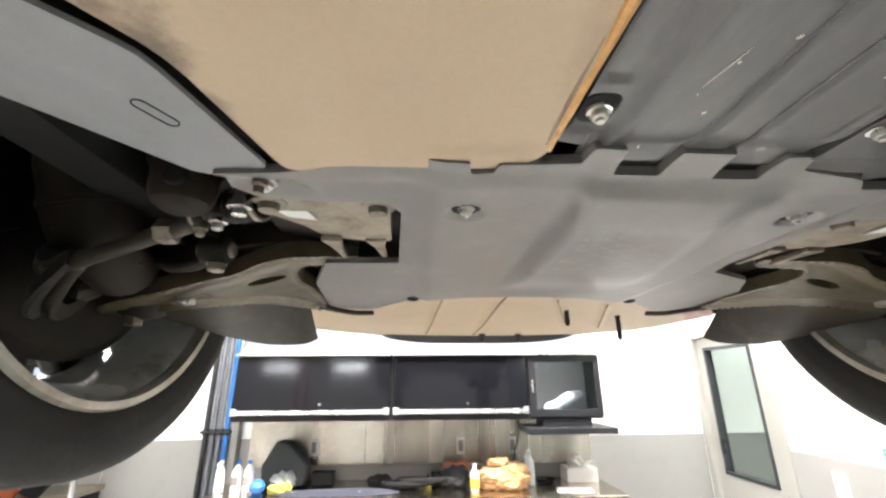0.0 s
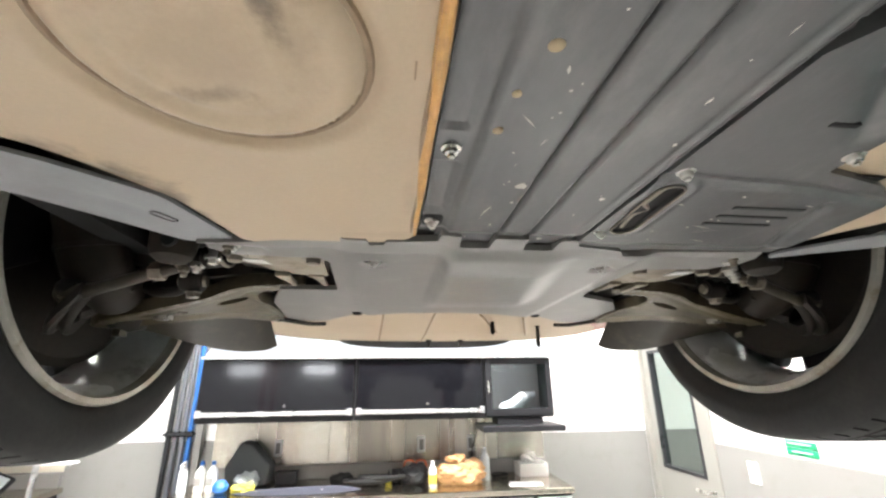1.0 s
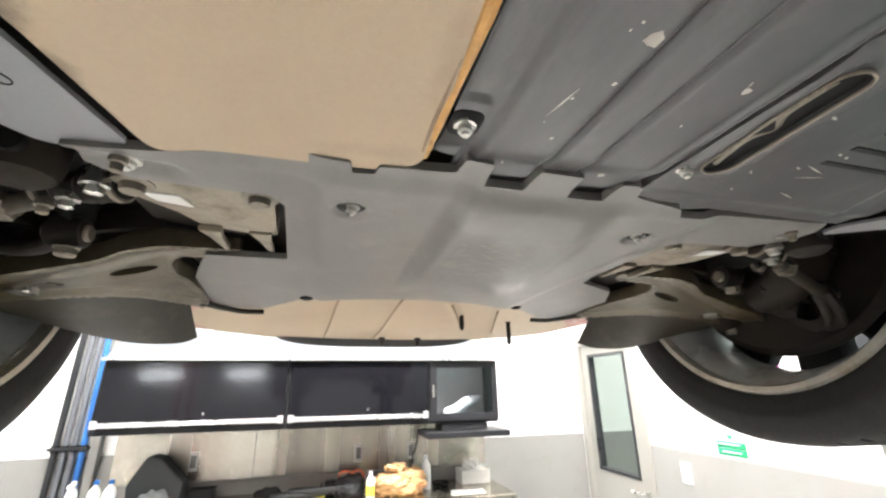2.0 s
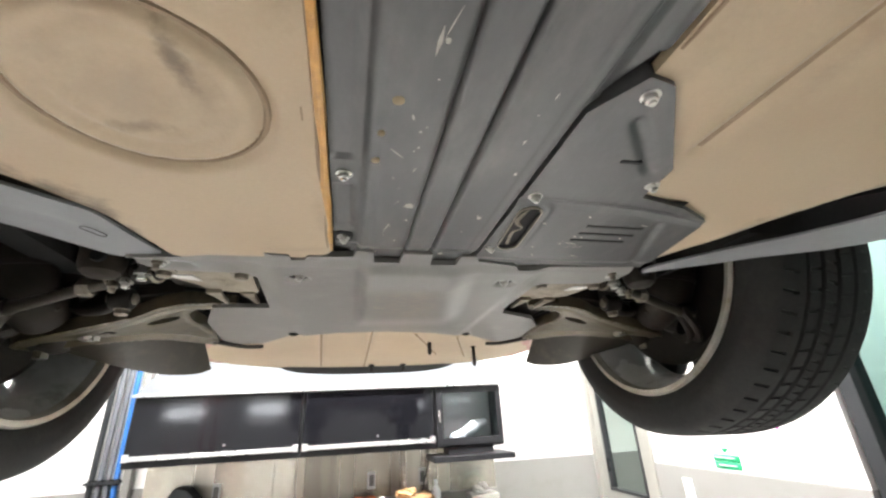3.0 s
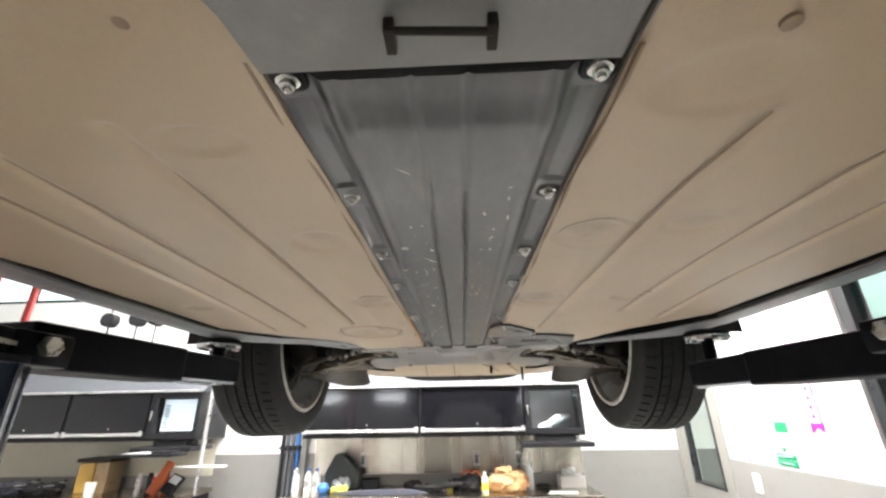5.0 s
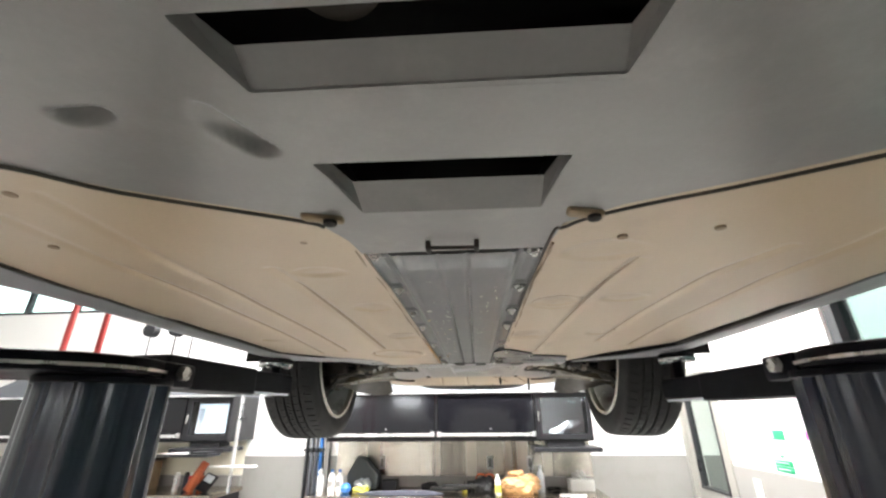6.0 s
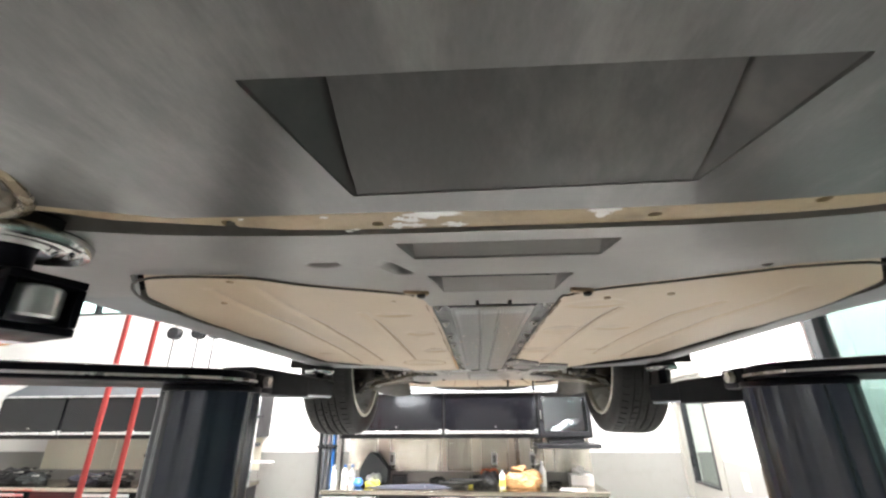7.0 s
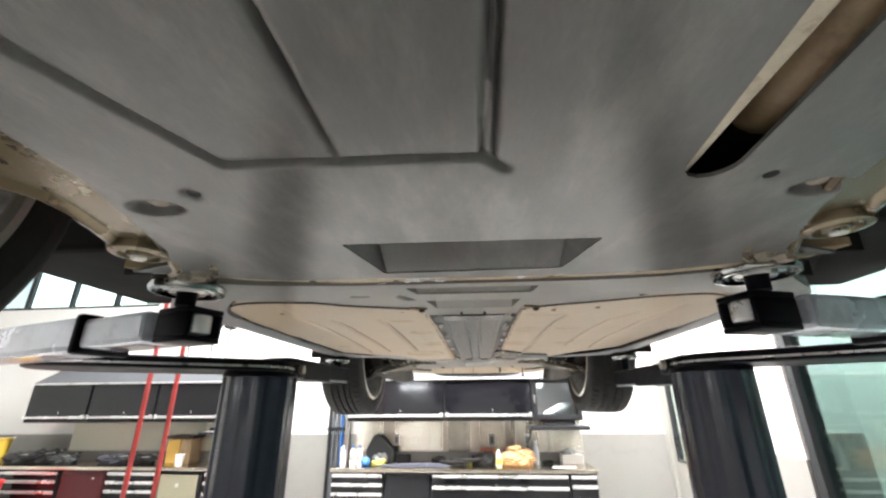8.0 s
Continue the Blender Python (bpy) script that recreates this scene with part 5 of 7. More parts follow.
for i in range(rows):
    v = i / (rows - 1)
    for j in range(cols):
        u = j / (cols - 1)
        xa, xb = dx3 + 0.004 + (ax + 0.035 - dx3 - 0.004) * v, cx3 - 0.004 + (bx - 0.035 - cx3 + 0.004) * v
        verts.append((xa + (xb - xa) * u, dy3 - 0.001 + (ay + 0.002 - dy3 + 0.001) * v, 1.8014 + 0.0546 * v ** 1.25 - 0.006 * v * (2 * u - 1) ** 4))
faces = [(i * cols + j, i * cols + j + 1, (i + 1) * cols + j + 1, (i + 1) * cols + j) for i in range(rows - 1) for j in range(cols - 1)]
part("scoop_roof", (verts, [], faces), M_TRAY, duct, "dusty grey roof of the scoop", smooth=60)
# black discs stand for the dark inside the tray's open holes
for x, y in ((-0.254, -1.775), (0.276, -1.760)):
    part("drain_hole", lathe([(0.0062, 0.004), (0.0062, 0.0006), (0.005, 0.0002)], "z", 16, (x, y, 1.8022)), M_BLACK, car)
for x, y in ((-0.308, -1.755), (0.335, -1.738)):
    part("fastener", lathe([(0.010, 0.004), (0.010, 0.0), (0.006, -0.002), (0.003, -0.002)], "z", 16, (x, y, 1.808)), M_DULL, car)
# the casting that shows in the long slot
part("slot_flange", prism([(0.18, -1.74), (0.208, -1.74), (0.207, -2.08), (0.160, -2.08)], 1.811, 1.826, 0.003), M_WORN, car, "pale worn flange inside the slot")
part("slot_casting", tube(spline([(0.270, -1.785, 1.866), (0.264, -1.82, 1.852), (0.256, -1.88, 1.846), (0.242, -2.1, 1.846)], 6), 0.031, 16), M_CASTING, car, "brown casting inside the slot")


# ---- wheels ----
def tyre_mesh(r, half, rim_r, pitches=66):
    """Tread with four long grooves, short cuts in the inner shoulder, slanted cuts between the blocks, round sidewalls."""
    k = half / 0.1175
    side = [(-half + 0.012, rim_r, 0), (-half + 0.002, rim_r + 0.010, 0), (-half - 0.005, rim_r + 0.026, 0), (-half - 0.0055, rim_r + 0.036, 0), (-half - 0.0075, rim_r + 0.040, 0), (-half - 0.007, r - 0.040, 0), (-half - 0.002, r - 0.022, 0), (-half + 0.006, r - 0.011, 0), (-half + 0.013, r - 0.006, 0)]
    prof = list(side) + [(-half + 0.018, r - 0.0042, 0), (-half + 0.020, r - 0.0036, 1), (-half + 0.048 * k, r - 0.0008, 1), (-half + 0.050 * k, r - 0.0006, 0)]
    marks = []
    for c, w in ((-0.049, 0.0042), (-0.016, 0.0046), (0.019, 0.0046), (0.056, 0.0040)):
        c *= k
        prof += [(c - w - 0.001, r, 2), (c - w, r - 0.001, 4), (c - w + 0.001, r - 0.009, 3), (c + w - 0.001, r - 0.009, 3), (c + w, r - 0.001, 4), (c + w + 0.001, r, 2)]
        marks.append(c)
    prof += [(half - 0.040 * k, r - 0.0010, 0), (half - 0.036 * k, r - 0.0014, 5), (half - 0.018, r - 0.0042, 5)] + [(-a, b, c) for a, b, c in side][::-1]
    stations = (0.0, 0.06, 0.075, 0.215, 0.23, 0.50, 0.56, 0.575, 0.715, 0.73)
    rings = [(p + f) / pitches for p in range(pitches) for f in stations]
    verts, faces = [], []
    for i, turn in enumerate(rings):
        n = i % len(stations)
        first, second = n in (2, 3), n in (7, 8)
        for x, rr, kind in prof:
            a = 2 * math.pi * turn
            if abs(x) < half - 0.02:
                a += 0.012 * math.sin(x * 60.0)
            cut = 0.0
            if kind == 1 and first:
                cut = 0.008
            if kind == 5 and first:
                cut = 0.002
            if kind == 2 and marks[0] < x < marks[3]:
                inner = x < 0.5 * (marks[1] + marks[2])
                if (first and inner) or (second and not inner and x < marks[2] + 0.004) or (first and x > marks[2] and x < marks[3] - 0.02):
                    cut = 0.005
            verts.append((x, (rr - cut) * math.cos(a), (rr - cut) * math.sin(a)))
    m, n = len(prof), len(rings)
    for i in range(n):
        j = (i + 1) % n
        for q in range(m - 1):
            faces.append((i * m + q, j * m + q, j * m + q + 1, i * m + q + 1))
    return (verts, [], faces)


def wheel(s, x, y, z, r, half, rim_r, lean=0.0, toe=0.0):
    """s: the side of the car; the wheel's inner face looks towards the car's middle."""
    hub = part("wheel", lathe([(0.05, -0.05), (0.075, -0.045), (0.075, 0.06), (0.05, 0.07)], "x", 24), M_IRON, car)
    hub.matrix_basis = pose(x, y, z) @ Matrix.Rotation(radians(toe), 4, "Z") @ Matrix.Rotation(radians(lean), 4, "Y") @ pose(0, 0, 0, 0, 0, 0 if s > 0 else 180)
    part("tyre", tyre_mesh(r, half, rim_r + 0.004), M_TYRE, hub, "worn black road tyre", smooth=40)
    h = half
    barrel = [(rim_r + 0.004, -h + 0.012), (rim_r + 0.010, -h + 0.004), (rim_r + 0.006, -h - 0.003), (rim_r - 0.004, -h - 0.001), (rim_r - 0.008, -h + 0.012), (rim_r - 0.006, -h + 0.02),
              (rim_r - 0.016, -h + 0.03), (rim_r - 0.030, -h + 0.06), (rim_r - 0.036, 0.02), (rim_r - 0.020, h - 0.05), (rim_r - 0.012, h - 0.01), (rim_r + 0.006, h)]

    def ring(profile):
        verts, faces, segs = [], [], 96
        for i in range(segs):
            a = 2 * math.pi * i / segs
            verts += [(xx, rr * math.cos(a), rr * math.sin(a)) for rr, xx in profile]
        m = len(profile)
        for i in range(segs):
            j = (i + 1) % segs
            faces += [(i * m + n, i * m + n + 1, j * m + n + 1, j * m + n) for n in range(m - 1)]
        return (verts, [], faces)
    rim = part("rim", ring(barrel[5:]), M_RIM, hub, "dull silver rim barrel")
    part("rim_lip", ring(barrel[:6]), M_LIP, hub, "stained rim lip")
    for k in range(10):
        a = 2 * math.pi * k / 10
        bm = box(h - 0.07, h - 0.03, -0.05, 0.05, 0.05, rim_r - 0.022, 0.012)
        bm.transform(Matrix.Rotation(a, 4, "X"))
        part("spoke", bm, M_SATIN, hub)
    part("brake_disc", lathe([(0.09, 0.005), (0.19, 0.003), (0.195, 0.006), (0.195, 0.030), (0.19, 0.033), (0.09, 0.034)], "x", 56), M_IRON, hub, "rusty iron brake disc")
    part("dust_shield", lathe([(0.06, -0.02), (0.21, -0.03), (0.225, -0.02), (0.225, -0.015), (0.06, -0.012)], "x", 40), M_IRON, hub, "dark brake dust shield")
    bm = prism([(0.20 * math.cos(a), 0.20 * math.sin(a)) for a in np.linspace(-0.5, 0.5, 9)] + [(0.115 * math.cos(a), 0.115 * math.sin(a)) for a in np.linspace(0.5, -0.5, 9)], -0.04, 0.07, 0.01, axis="x")
    part("brake_caliper", bm, M_BLACK, hub)
    return hub


FRONT_Z = 1.925
for s in (-1, 1):
    fx, fy, fz, toe = (-0.785, 0.665, 1.915, 0.0) if s < 0 else (0.731, 0.620, 1.920, 0.0)
    wheel(s, fx, fy, fz, 0.384, 0.1175, 0.287, s * 1.5, toe)
    wheel(s, s * 0.77, -1.894, FRONT_Z - 0.005, 0.385, 0.150, 0.303)


# ---- front suspension, one side and its mirror ----
def flat_arm(points, widths, z_half, bm=None, web=0.35):
    """A forged arm with raised edges: a broad bar whose section is wide and low."""
    bm = bm or bmesh.new()
    pts = spline(points, 6)
    n = len(pts)
    ws = np.interp(np.linspace(0, 1, n), np.linspace(0, 1, len(widths)), widths)
    rings = []
    for i, p in enumerate(pts):
        d = (pts[min(i + 1, n - 1)] - pts[max(i - 1, 0)]).normalized()
        side = d.cross(Vector((0, 0, 1))).normalized()
        w, h = float(ws[i]), z_half
        prof = [(-w, h), (-w, -h), (-w + 0.006, -h - 0.002), (-w + 0.010, -h), (-w + 0.014, -h * web), (0, -h * web * 0.8), (w - 0.014, -h * web), (w - 0.010, -h), (w - 0.006, -h - 0.002), (w, -h), (w, h)]
        rings.append([bm.verts.new(p + a * side + Vector((0, 0, b))) for a, b in prof])
    for a, b in zip(rings, rings[1:]):
        for k in range(len(a)):
            kk = (k + 1) % len(a)
            bm.faces.new((a[k], a[kk], b[kk], b[k]))
    bm.faces.new(rings[0]), bm.faces.new(rings[-1][::-1])
    bmesh.ops.recalc_face_normals(bm, faces=bm.faces[:])
    return bm


ARM = [(0.31, 0.60), (0.345, 0.595), (0.40, 0.567), (0.44, 0.570), (0.48, 0.598), (0.54, 0.606), (0.62, 0.62), (0.70, 0.655), (0.74, 0.70), (0.72, 0.748), (0.66, 0.735), (0.60, 0.742), (0.545, 0.768), (0.50, 0.81),
       (0.465, 0.90), (0.445, 0.955), (0.431, 0.95), (0.414, 0.84), (0.414, 0.735), (0.42, 0.70), (0.412, 0.645), (0.393, 0.617), (0.362, 0.628), (0.325, 0.64)]


def front_corner(s):
    def m(*p):
        return (s * p[0], p[1], p[2])

    def ms(pts):
        return [m(*p) for p in pts]
    # lower arm: from the cover out to the ball joint
    outline = fillet([(s * x, y) for x, y in ARM], 0.02)
    rim_line = outline + outline[:1]

    def arm_shape(x, y):
        a = np.abs(x)
        z = np.interp(a, [0.30, 0.335, 0.40, 0.5, 0.6, 0.72], [1.84, 1.836, 1.826, 1.805, 1.785, 1.772]) - 1.8
        d = line_gap(x, y, rim_line)
        z -= 0.005 * np.exp(-((d - 0.004) / 0.004) ** 2)
        lower = [(s * 0.44, 0.90), (s * 0.475, 0.80), (s * 0.52, 0.745), (s * 0.60, 0.712), (s * 0.68, 0.712)]
        z += 0.007 * (1 - step(line_gap(x, y, lower), 0.010, 0.018))
        z += groove(x, y, [(s * 0.36, 0.598), (s * 0.42, 0.60), (s * 0.52, 0.64), (s * 0.62, 0.668)], 0.008, 0.004)
        return z
    hole = oval(s * 0.462, 0.662, 0.032, 0.014, 24, s * 0.25)
    arm = part("lower_control_arm", pressed(outline, 1.8, 0.005, arm_shape, [hole], rim=0.024), M_ARM, car, "brown coated stamped control arm", smooth=80)
    part("arm_tip", flat_arm(ms([(0.44, 0.93, 1.820), (0.415, 0.965, 1.818), (0.375, 0.99, 1.815), (0.33, 0.99, 1.815)]), [0.010, 0.007, 0.005, 0.004], 0.004), M_IRON, arm)
    part("arm_shell", prism([(x * 0.985 + s * 0.004, y * 0.99 + 0.006) for x, y in outline], 1.852, 1.858), M_BLACK, arm)
    joint = part("ball_joint", lathe([(0.018, 1.745), (0.026, 1.75), (0.030, 1.765), (0.030, 1.80), (0.02, 1.81)], "z", 20, m(0.70, 0.735, 0.022)), M_IRON, arm)
    part("joint_nut", lathe([(0.013, 1.730), (0.014, 1.733), (0.014, 1.746)], "z", 6, m(0.70, 0.735, 0.022)), M_DULL, joint)
    part("arm_bolt", lathe([(0.012, 1.758), (0.017, 1.760), (0.017, 1.768)], "z", 12, m(0.60, 0.690, 0.021)), M_STEEL, arm, "bright bolt head")
    # plate and bush housing beside the cover
    back = -0.022 if s < 0 else 0.0
    bracket = part("subframe_bracket", pressed(fillet([m(0.252, 0.42 + back, 0)[:2], m(0.385, 0.405 + back, 0)[:2], m(0.39, 0.45 + back, 0)[:2], m(0.345, 0.54 + back, 0)[:2], m(0.258, 0.55 + back, 0)[:2]][::s], 0.012), 1.836, 0.006, lambda x, y: 0.004 * np.sin(40 * x) * np.sin(35 * y), rim=0.03), M_ALU, car, "dirty cast aluminium bracket", smooth=80)
    for bx, by in ((0.372, 0.425 + back), (0.264, 0.432 + back)):
        part("bolt_head", lathe([(0.018, 1.835), (0.018, 1.831), (0.011, 1.830), (0.010, 1.823), (0.008, 1.822)], "z", 12, m(bx, by, 0)), M_DULL, bracket)
    for bx in (0.272, 0.328):
        rib = [(s * (bx + u), v + back) for u, v in ((-0.008, 0.535), (0.018, 0.535), (0.010, 0.56), (0.003, 0.605), (-0.004, 0.605), (-0.004, 0.565))]
        part("bracket_rib", prism(rib if s > 0 else rib[::-1], 1.829, 1.838, 0.002), M_ALU, bracket)
    part("sticker", prism([m(0.340, 0.445 + back, 0)[:2], m(0.372, 0.443 + back, 0)[:2], m(0.364, 0.461 + back, 0)[:2], m(0.334, 0.471 + back, 0)[:2]], 1.8315, 1.833), M_WHITE, bracket, "small white paint mark")
    part("subframe", box(min(s * 0.22, s * 0.42), max(s * 0.22, s * 0.42), 0.40, 1.0, 1.86, 1.90, 0.01), M_IRON, car, "dark front subframe")
    # deflector below the arm
    prof = ms([(0.67, 0.855, 1.772), (0.60, 0.875, 1.752), (0.53, 0.905, 1.739), (0.475, 0.945, 1.742), (0.455, 0.975, 1.755)])
    bm = bmesh.new()
    low, high = spline(prof, 6), spline(ms([(0.69, 0.742, 1.780), (0.60, 0.742, 1.789), (0.535, 0.778, 1.801), (0.485, 0.855, 1.811), (0.462, 0.915, 1.815)]), 6)
    a = [bm.verts.new(p) for p in low]
    b = [bm.verts.new(p) for p in high]
    for i in range(len(a) - 1):
        bm.faces.new((a[i], a[i + 1], b[i + 1], b[i]))
    bmesh.ops.recalc_face_normals(bm, faces=bm.faces[:])
    bmesh.ops.solidify(bm, geom=bm.faces[:], thickness=0.006)
    part("air_deflector", bm, M_DEFLECT, car, "dark brown plastic air deflector under the arm")
    # tie rod with its boot, then the steering arm it pulls
    rod = part("tie_rod", tube(spline(ms([(0.46, 0.440, 1.824), (0.52, 0.463, 1.815), (0.57, 0.478, 1.804), (0.615, 0.490, 1.795), (0.655, 0.500, 1.792)]), 6), [0.0095] * 17 + [0.0105, 0.012, 0.0135, 0.015, 0.0155, 0.0155, 0.015, 0.014], 14), M_DEFLECT, car, "dusty steel track rod")
    part("lock_nut", lathe([(0.013, -0.010), (0.0148, -0.007), (0.0148, 0.007), (0.013, 0.010)], "x", 6, m(0.498, 0.455, 1.819)), M_DULL, rod)
    ribs = [(0.0145 + 0.0026 * math.sin(math.pi * i * 0.9), 0.0052 * i) for i in range(17)]
    bm = lathe([(r, h) for r, h in ribs], "x", 20)
    bm.transform(Matrix.Translation(m(0.382, 0.412, 1.834)) @ Matrix.Rotation(math.radians(20.0 if s > 0 else 160.0), 4, "Z"))
    part("rubber_boot", bm, M_IRON, rod, "dusty ribbed rubber boot")
    for h in (0.004, 0.080):
        bm = lathe([(0.0168, h - 0.003), (0.0176, h - 0.002), (0.0176, h + 0.002), (0.0168, h + 0.003)], "x", 20)
        bm.transform(Matrix.Translation(m(0.382, 0.412, 1.834)) @ Matrix.Rotation(math.radians(20.0 if s > 0 else 160.0), 4, "Z"))
        part("boot_clamp", bm, M_DULL, rod, "thin metal clamp")
    steer = part("steering_arm", flat_arm(ms([(0.612, 0.488, 1.796), (0.632, 0.491, 1.768), (0.652, 0.505, 1.748), (0.676, 0.545, 1.746), (0.70, 0.60, 1.775)]), [0.013, 0.014, 0.015, 0.017, 0.020], 0.009), M_IRON, car, "dusty cast steering arm")
    part("joint_nut", lathe([(0.010, 1.778), (0.0125, 1.781), (0.0125, 1.790), (0.016, 1.791), (0.016, 1.795)], "z", 6, m(0.640, 0.497, -0.008)), M_DULL, steer)
    part("joint_boot", lathe([(0.012, 1.788), (0.019, 1.794), (0.021, 1.803), (0.016, 1.812)], "z", 18, m(0.640, 0.497, 0)), M_BLACK, steer)
    # wide brake cooling duct that drops towards the disc
    bm = tube(spline(ms([(0.655, 0.500, 2.03), (0.650, 0.505, 1.95), (0.640, 0.520, 1.875), (0.635, 0.55, 1.835), (0.645, 0.61, 1.82)]), 5), [0.052] * 8 + [0.050] * 6 + [0.046] * 7, 18)
    duct = part("brake_duct", bm, M_DUST, car, "dusty brown brake cooling duct")
    part("duct_band", tube(ms([(0.6405, 0.519, 1.880), (0.6390, 0.521, 1.871)]), 0.0525, 18), M_IRON, duct)
    part("duct_scoop", flat_arm(ms([(0.60, 0.55, 1.822), (0.64, 0.57, 1.806), (0.69, 0.60, 1.800)]), [0.020, 0.034, 0.040], 0.010), M_DUST, duct)
    # rounded rubber cup with a lug beside the sill
    cup = part("bump_rubber", lathe([(0.007, 1.8135), (0.017, 1.815), (0.025, 1.821), (0.029, 1.832), (0.030, 1.85), (0.032, 1.90)], "z", 26, m(0.447, 0.385, 0)), M_DUST, car, "dusty rubber bump stop")
    # black disc stands for the dark inside the lug's hole
    part("bump_hole", lathe([(0.009, -0.003), (0.010, 0.0), (0.010, 0.006)], "y", 16, m(0.440, 0.357, 1.838)), M_BLACK, cup)
    part("bump_collar", lathe([(0.031, 1.856), (0.034, 1.859), (0.034, 1.866), (0.031, 1.870)], "z", 26, m(0.447, 0.385, 0)), M_IRON, cup)
    for bx, by, bz, br, mt in ((0.397, 0.396, 1.822, 0.0095, M_STEEL), (0.430, 0.425, 1.818, 0.0075, M_STEEL), (0.452, 0.434, 1.814, 0.006, M_DULL), (0.36, 0.345, 1.822, 0.0055, M_DULL)):
        part("bush_bolt", lathe([(br * 0.55, bz - 0.008), (br * 0.8, bz - 0.007), (br * 0.85, bz - 0.001), (br * 1.25, bz), (br * 1.25, bz + 0.003), (br * 0.9, bz + 0.02)], "z", 14, m(bx, by, 0)), mt, car)
    # link bush with its bolt, between rod and arm
    bush = part("link_bush", lathe([(0.010, -0.018), (0.017, -0.017), (0.020, -0.010), (0.020, 0.010), (0.017, 0.017), (0.010, 0.018)], "x", 22, m(0.488, 0.545, 1.826)), M_IRON, car, "dark rubber bush of the link")
    part("bush_sleeve", lathe([(0.0085, -0.023), (0.0100, -0.021), (0.0100, 0.021), (0.0085, 0.023)], "x", 16, m(0.488, 0.545, 1.826)), M_DULL, bush)
    part("bush_nut", lathe([(0.008, 1.794), (0.0115, 1.796), (0.0115, 1.803), (0.014, 1.804)], "z", 6, m(0.480, 0.535, 0)), M_DULL, bush)
    part("link_rod", tube(spline(ms([(0.49, 0.548, 1.822), (0.53, 0.57, 1.812), (0.585, 0.60, 1.822), (0.62, 0.64, 1.86)]), 5), 0.009, 12), M_IRON, bush)
    hose = spline(ms([(0.44, 0.47, 1.88), (0.50, 0.50, 1.846), (0.56, 0.535, 1.838), (0.605, 0.58, 1.855), (0.62, 0.63, 1.90)]), 6)
    hp = part("brake_hose", tube(hose, 0.0055, 10), M_BLACK, car, "thin black brake hose")
    part("hose_grommet", lathe([(0.009, -0.008), (0.011, -0.005), (0.011, 0.005), (0.009, 0.008)], "x", 14, m(0.53, 0.517, 1.842)), M_DULL, hp)
    part("drive_shaft", tube(ms([(0.30, 0.60, 1.93), (0.66, 0.64, 1.93)]), 0.018, 14), M_IRON, car)
    part("anti_roll_link", tube(spline(ms([(0.52, 0.60, 1.93), (0.56, 0.64, 1.86), (0.60, 0.69, 1.80)]), 5), [0.012] * 4 + [0.017] * 4 + [0.02] * 3, 12), M_IRON, car)
    part("thrust_arm", flat_arm(ms([(0.40, 0.585, 1.862), (0.50, 0.60, 1.850), (0.62, 0.66, 1.815), (0.69, 0.70, 1.80)]), [0.018, 0.02, 0.018, 0.015], 0.014), M_IRON, car)
    k = part("knuckle", tube(spline(ms([(0.70, 0.76, 1.78), (0.685, 0.72, 1.84), (0.68, 0.66, 1.92), (0.685, 0.62, 2.02), (0.66, 0.60, 2.15)]), 5), [0.034, 0.04, 0.045, 0.05, 0.055, 0.06, 0.065, 0.065, 0.06, 0.055, 0.05, 0.045, 0.04, 0.04, 0.036, 0.034, 0.03, 0.03, 0.03, 0.03, 0.028], 14), M_IRON, car, "dark cast knuckle")
    part("knuckle_lug", tube(spline(ms([(0.685, 0.68, 1.86), (0.69, 0.62, 1.80), (0.69, 0.57, 1.775)]), 5), 0.022, 12), M_IRON, k)
    part("spring_leg", tube(ms([(0.60, 0.60, 1.86), (0.52, 0.62, 2.3)]), 0.04, 16), M_IRON, car)
    # wheel-well lining: a rounded black arch
    for yc, xin, ends in ((0.65, 0.48, (0.16, 1.16)), (-1.93, 0.46, (-2.42, -1.46))):
        bm = bmesh.new()
        n = 18
        rows = []
        for i in range(n + 1):
            a = math.pi * i / n
            y, z = yc - 0.475 * math.cos(a), FRONT_Z - 0.02 + 0.44 * math.sin(a)
            if i in (0, n):
                z = FLOOR_Z + 0.004
            rows.append([bm.verts.new((s * x, y, z)) for x in (xin, 0.62, 0.90)])
        for p, q in zip(rows, rows[1:]):
            bm.faces.new((p[0], p[1], q[1], q[0]))
            if min(p[1].co.z, q[1].co.z) > 1.88 or yc > 0:
                bm.faces.new((p[1], p[2], q[2], q[1]))
        bm.faces.new([r[0] for r in rows])
        bmesh.ops.recalc_face_normals(bm, faces=bm.faces[:])
        part("wheel_well_lining", bm, M_LINER, car, "black felt wheel-well lining")


for s in (-1, 1):
    front_corner(s)


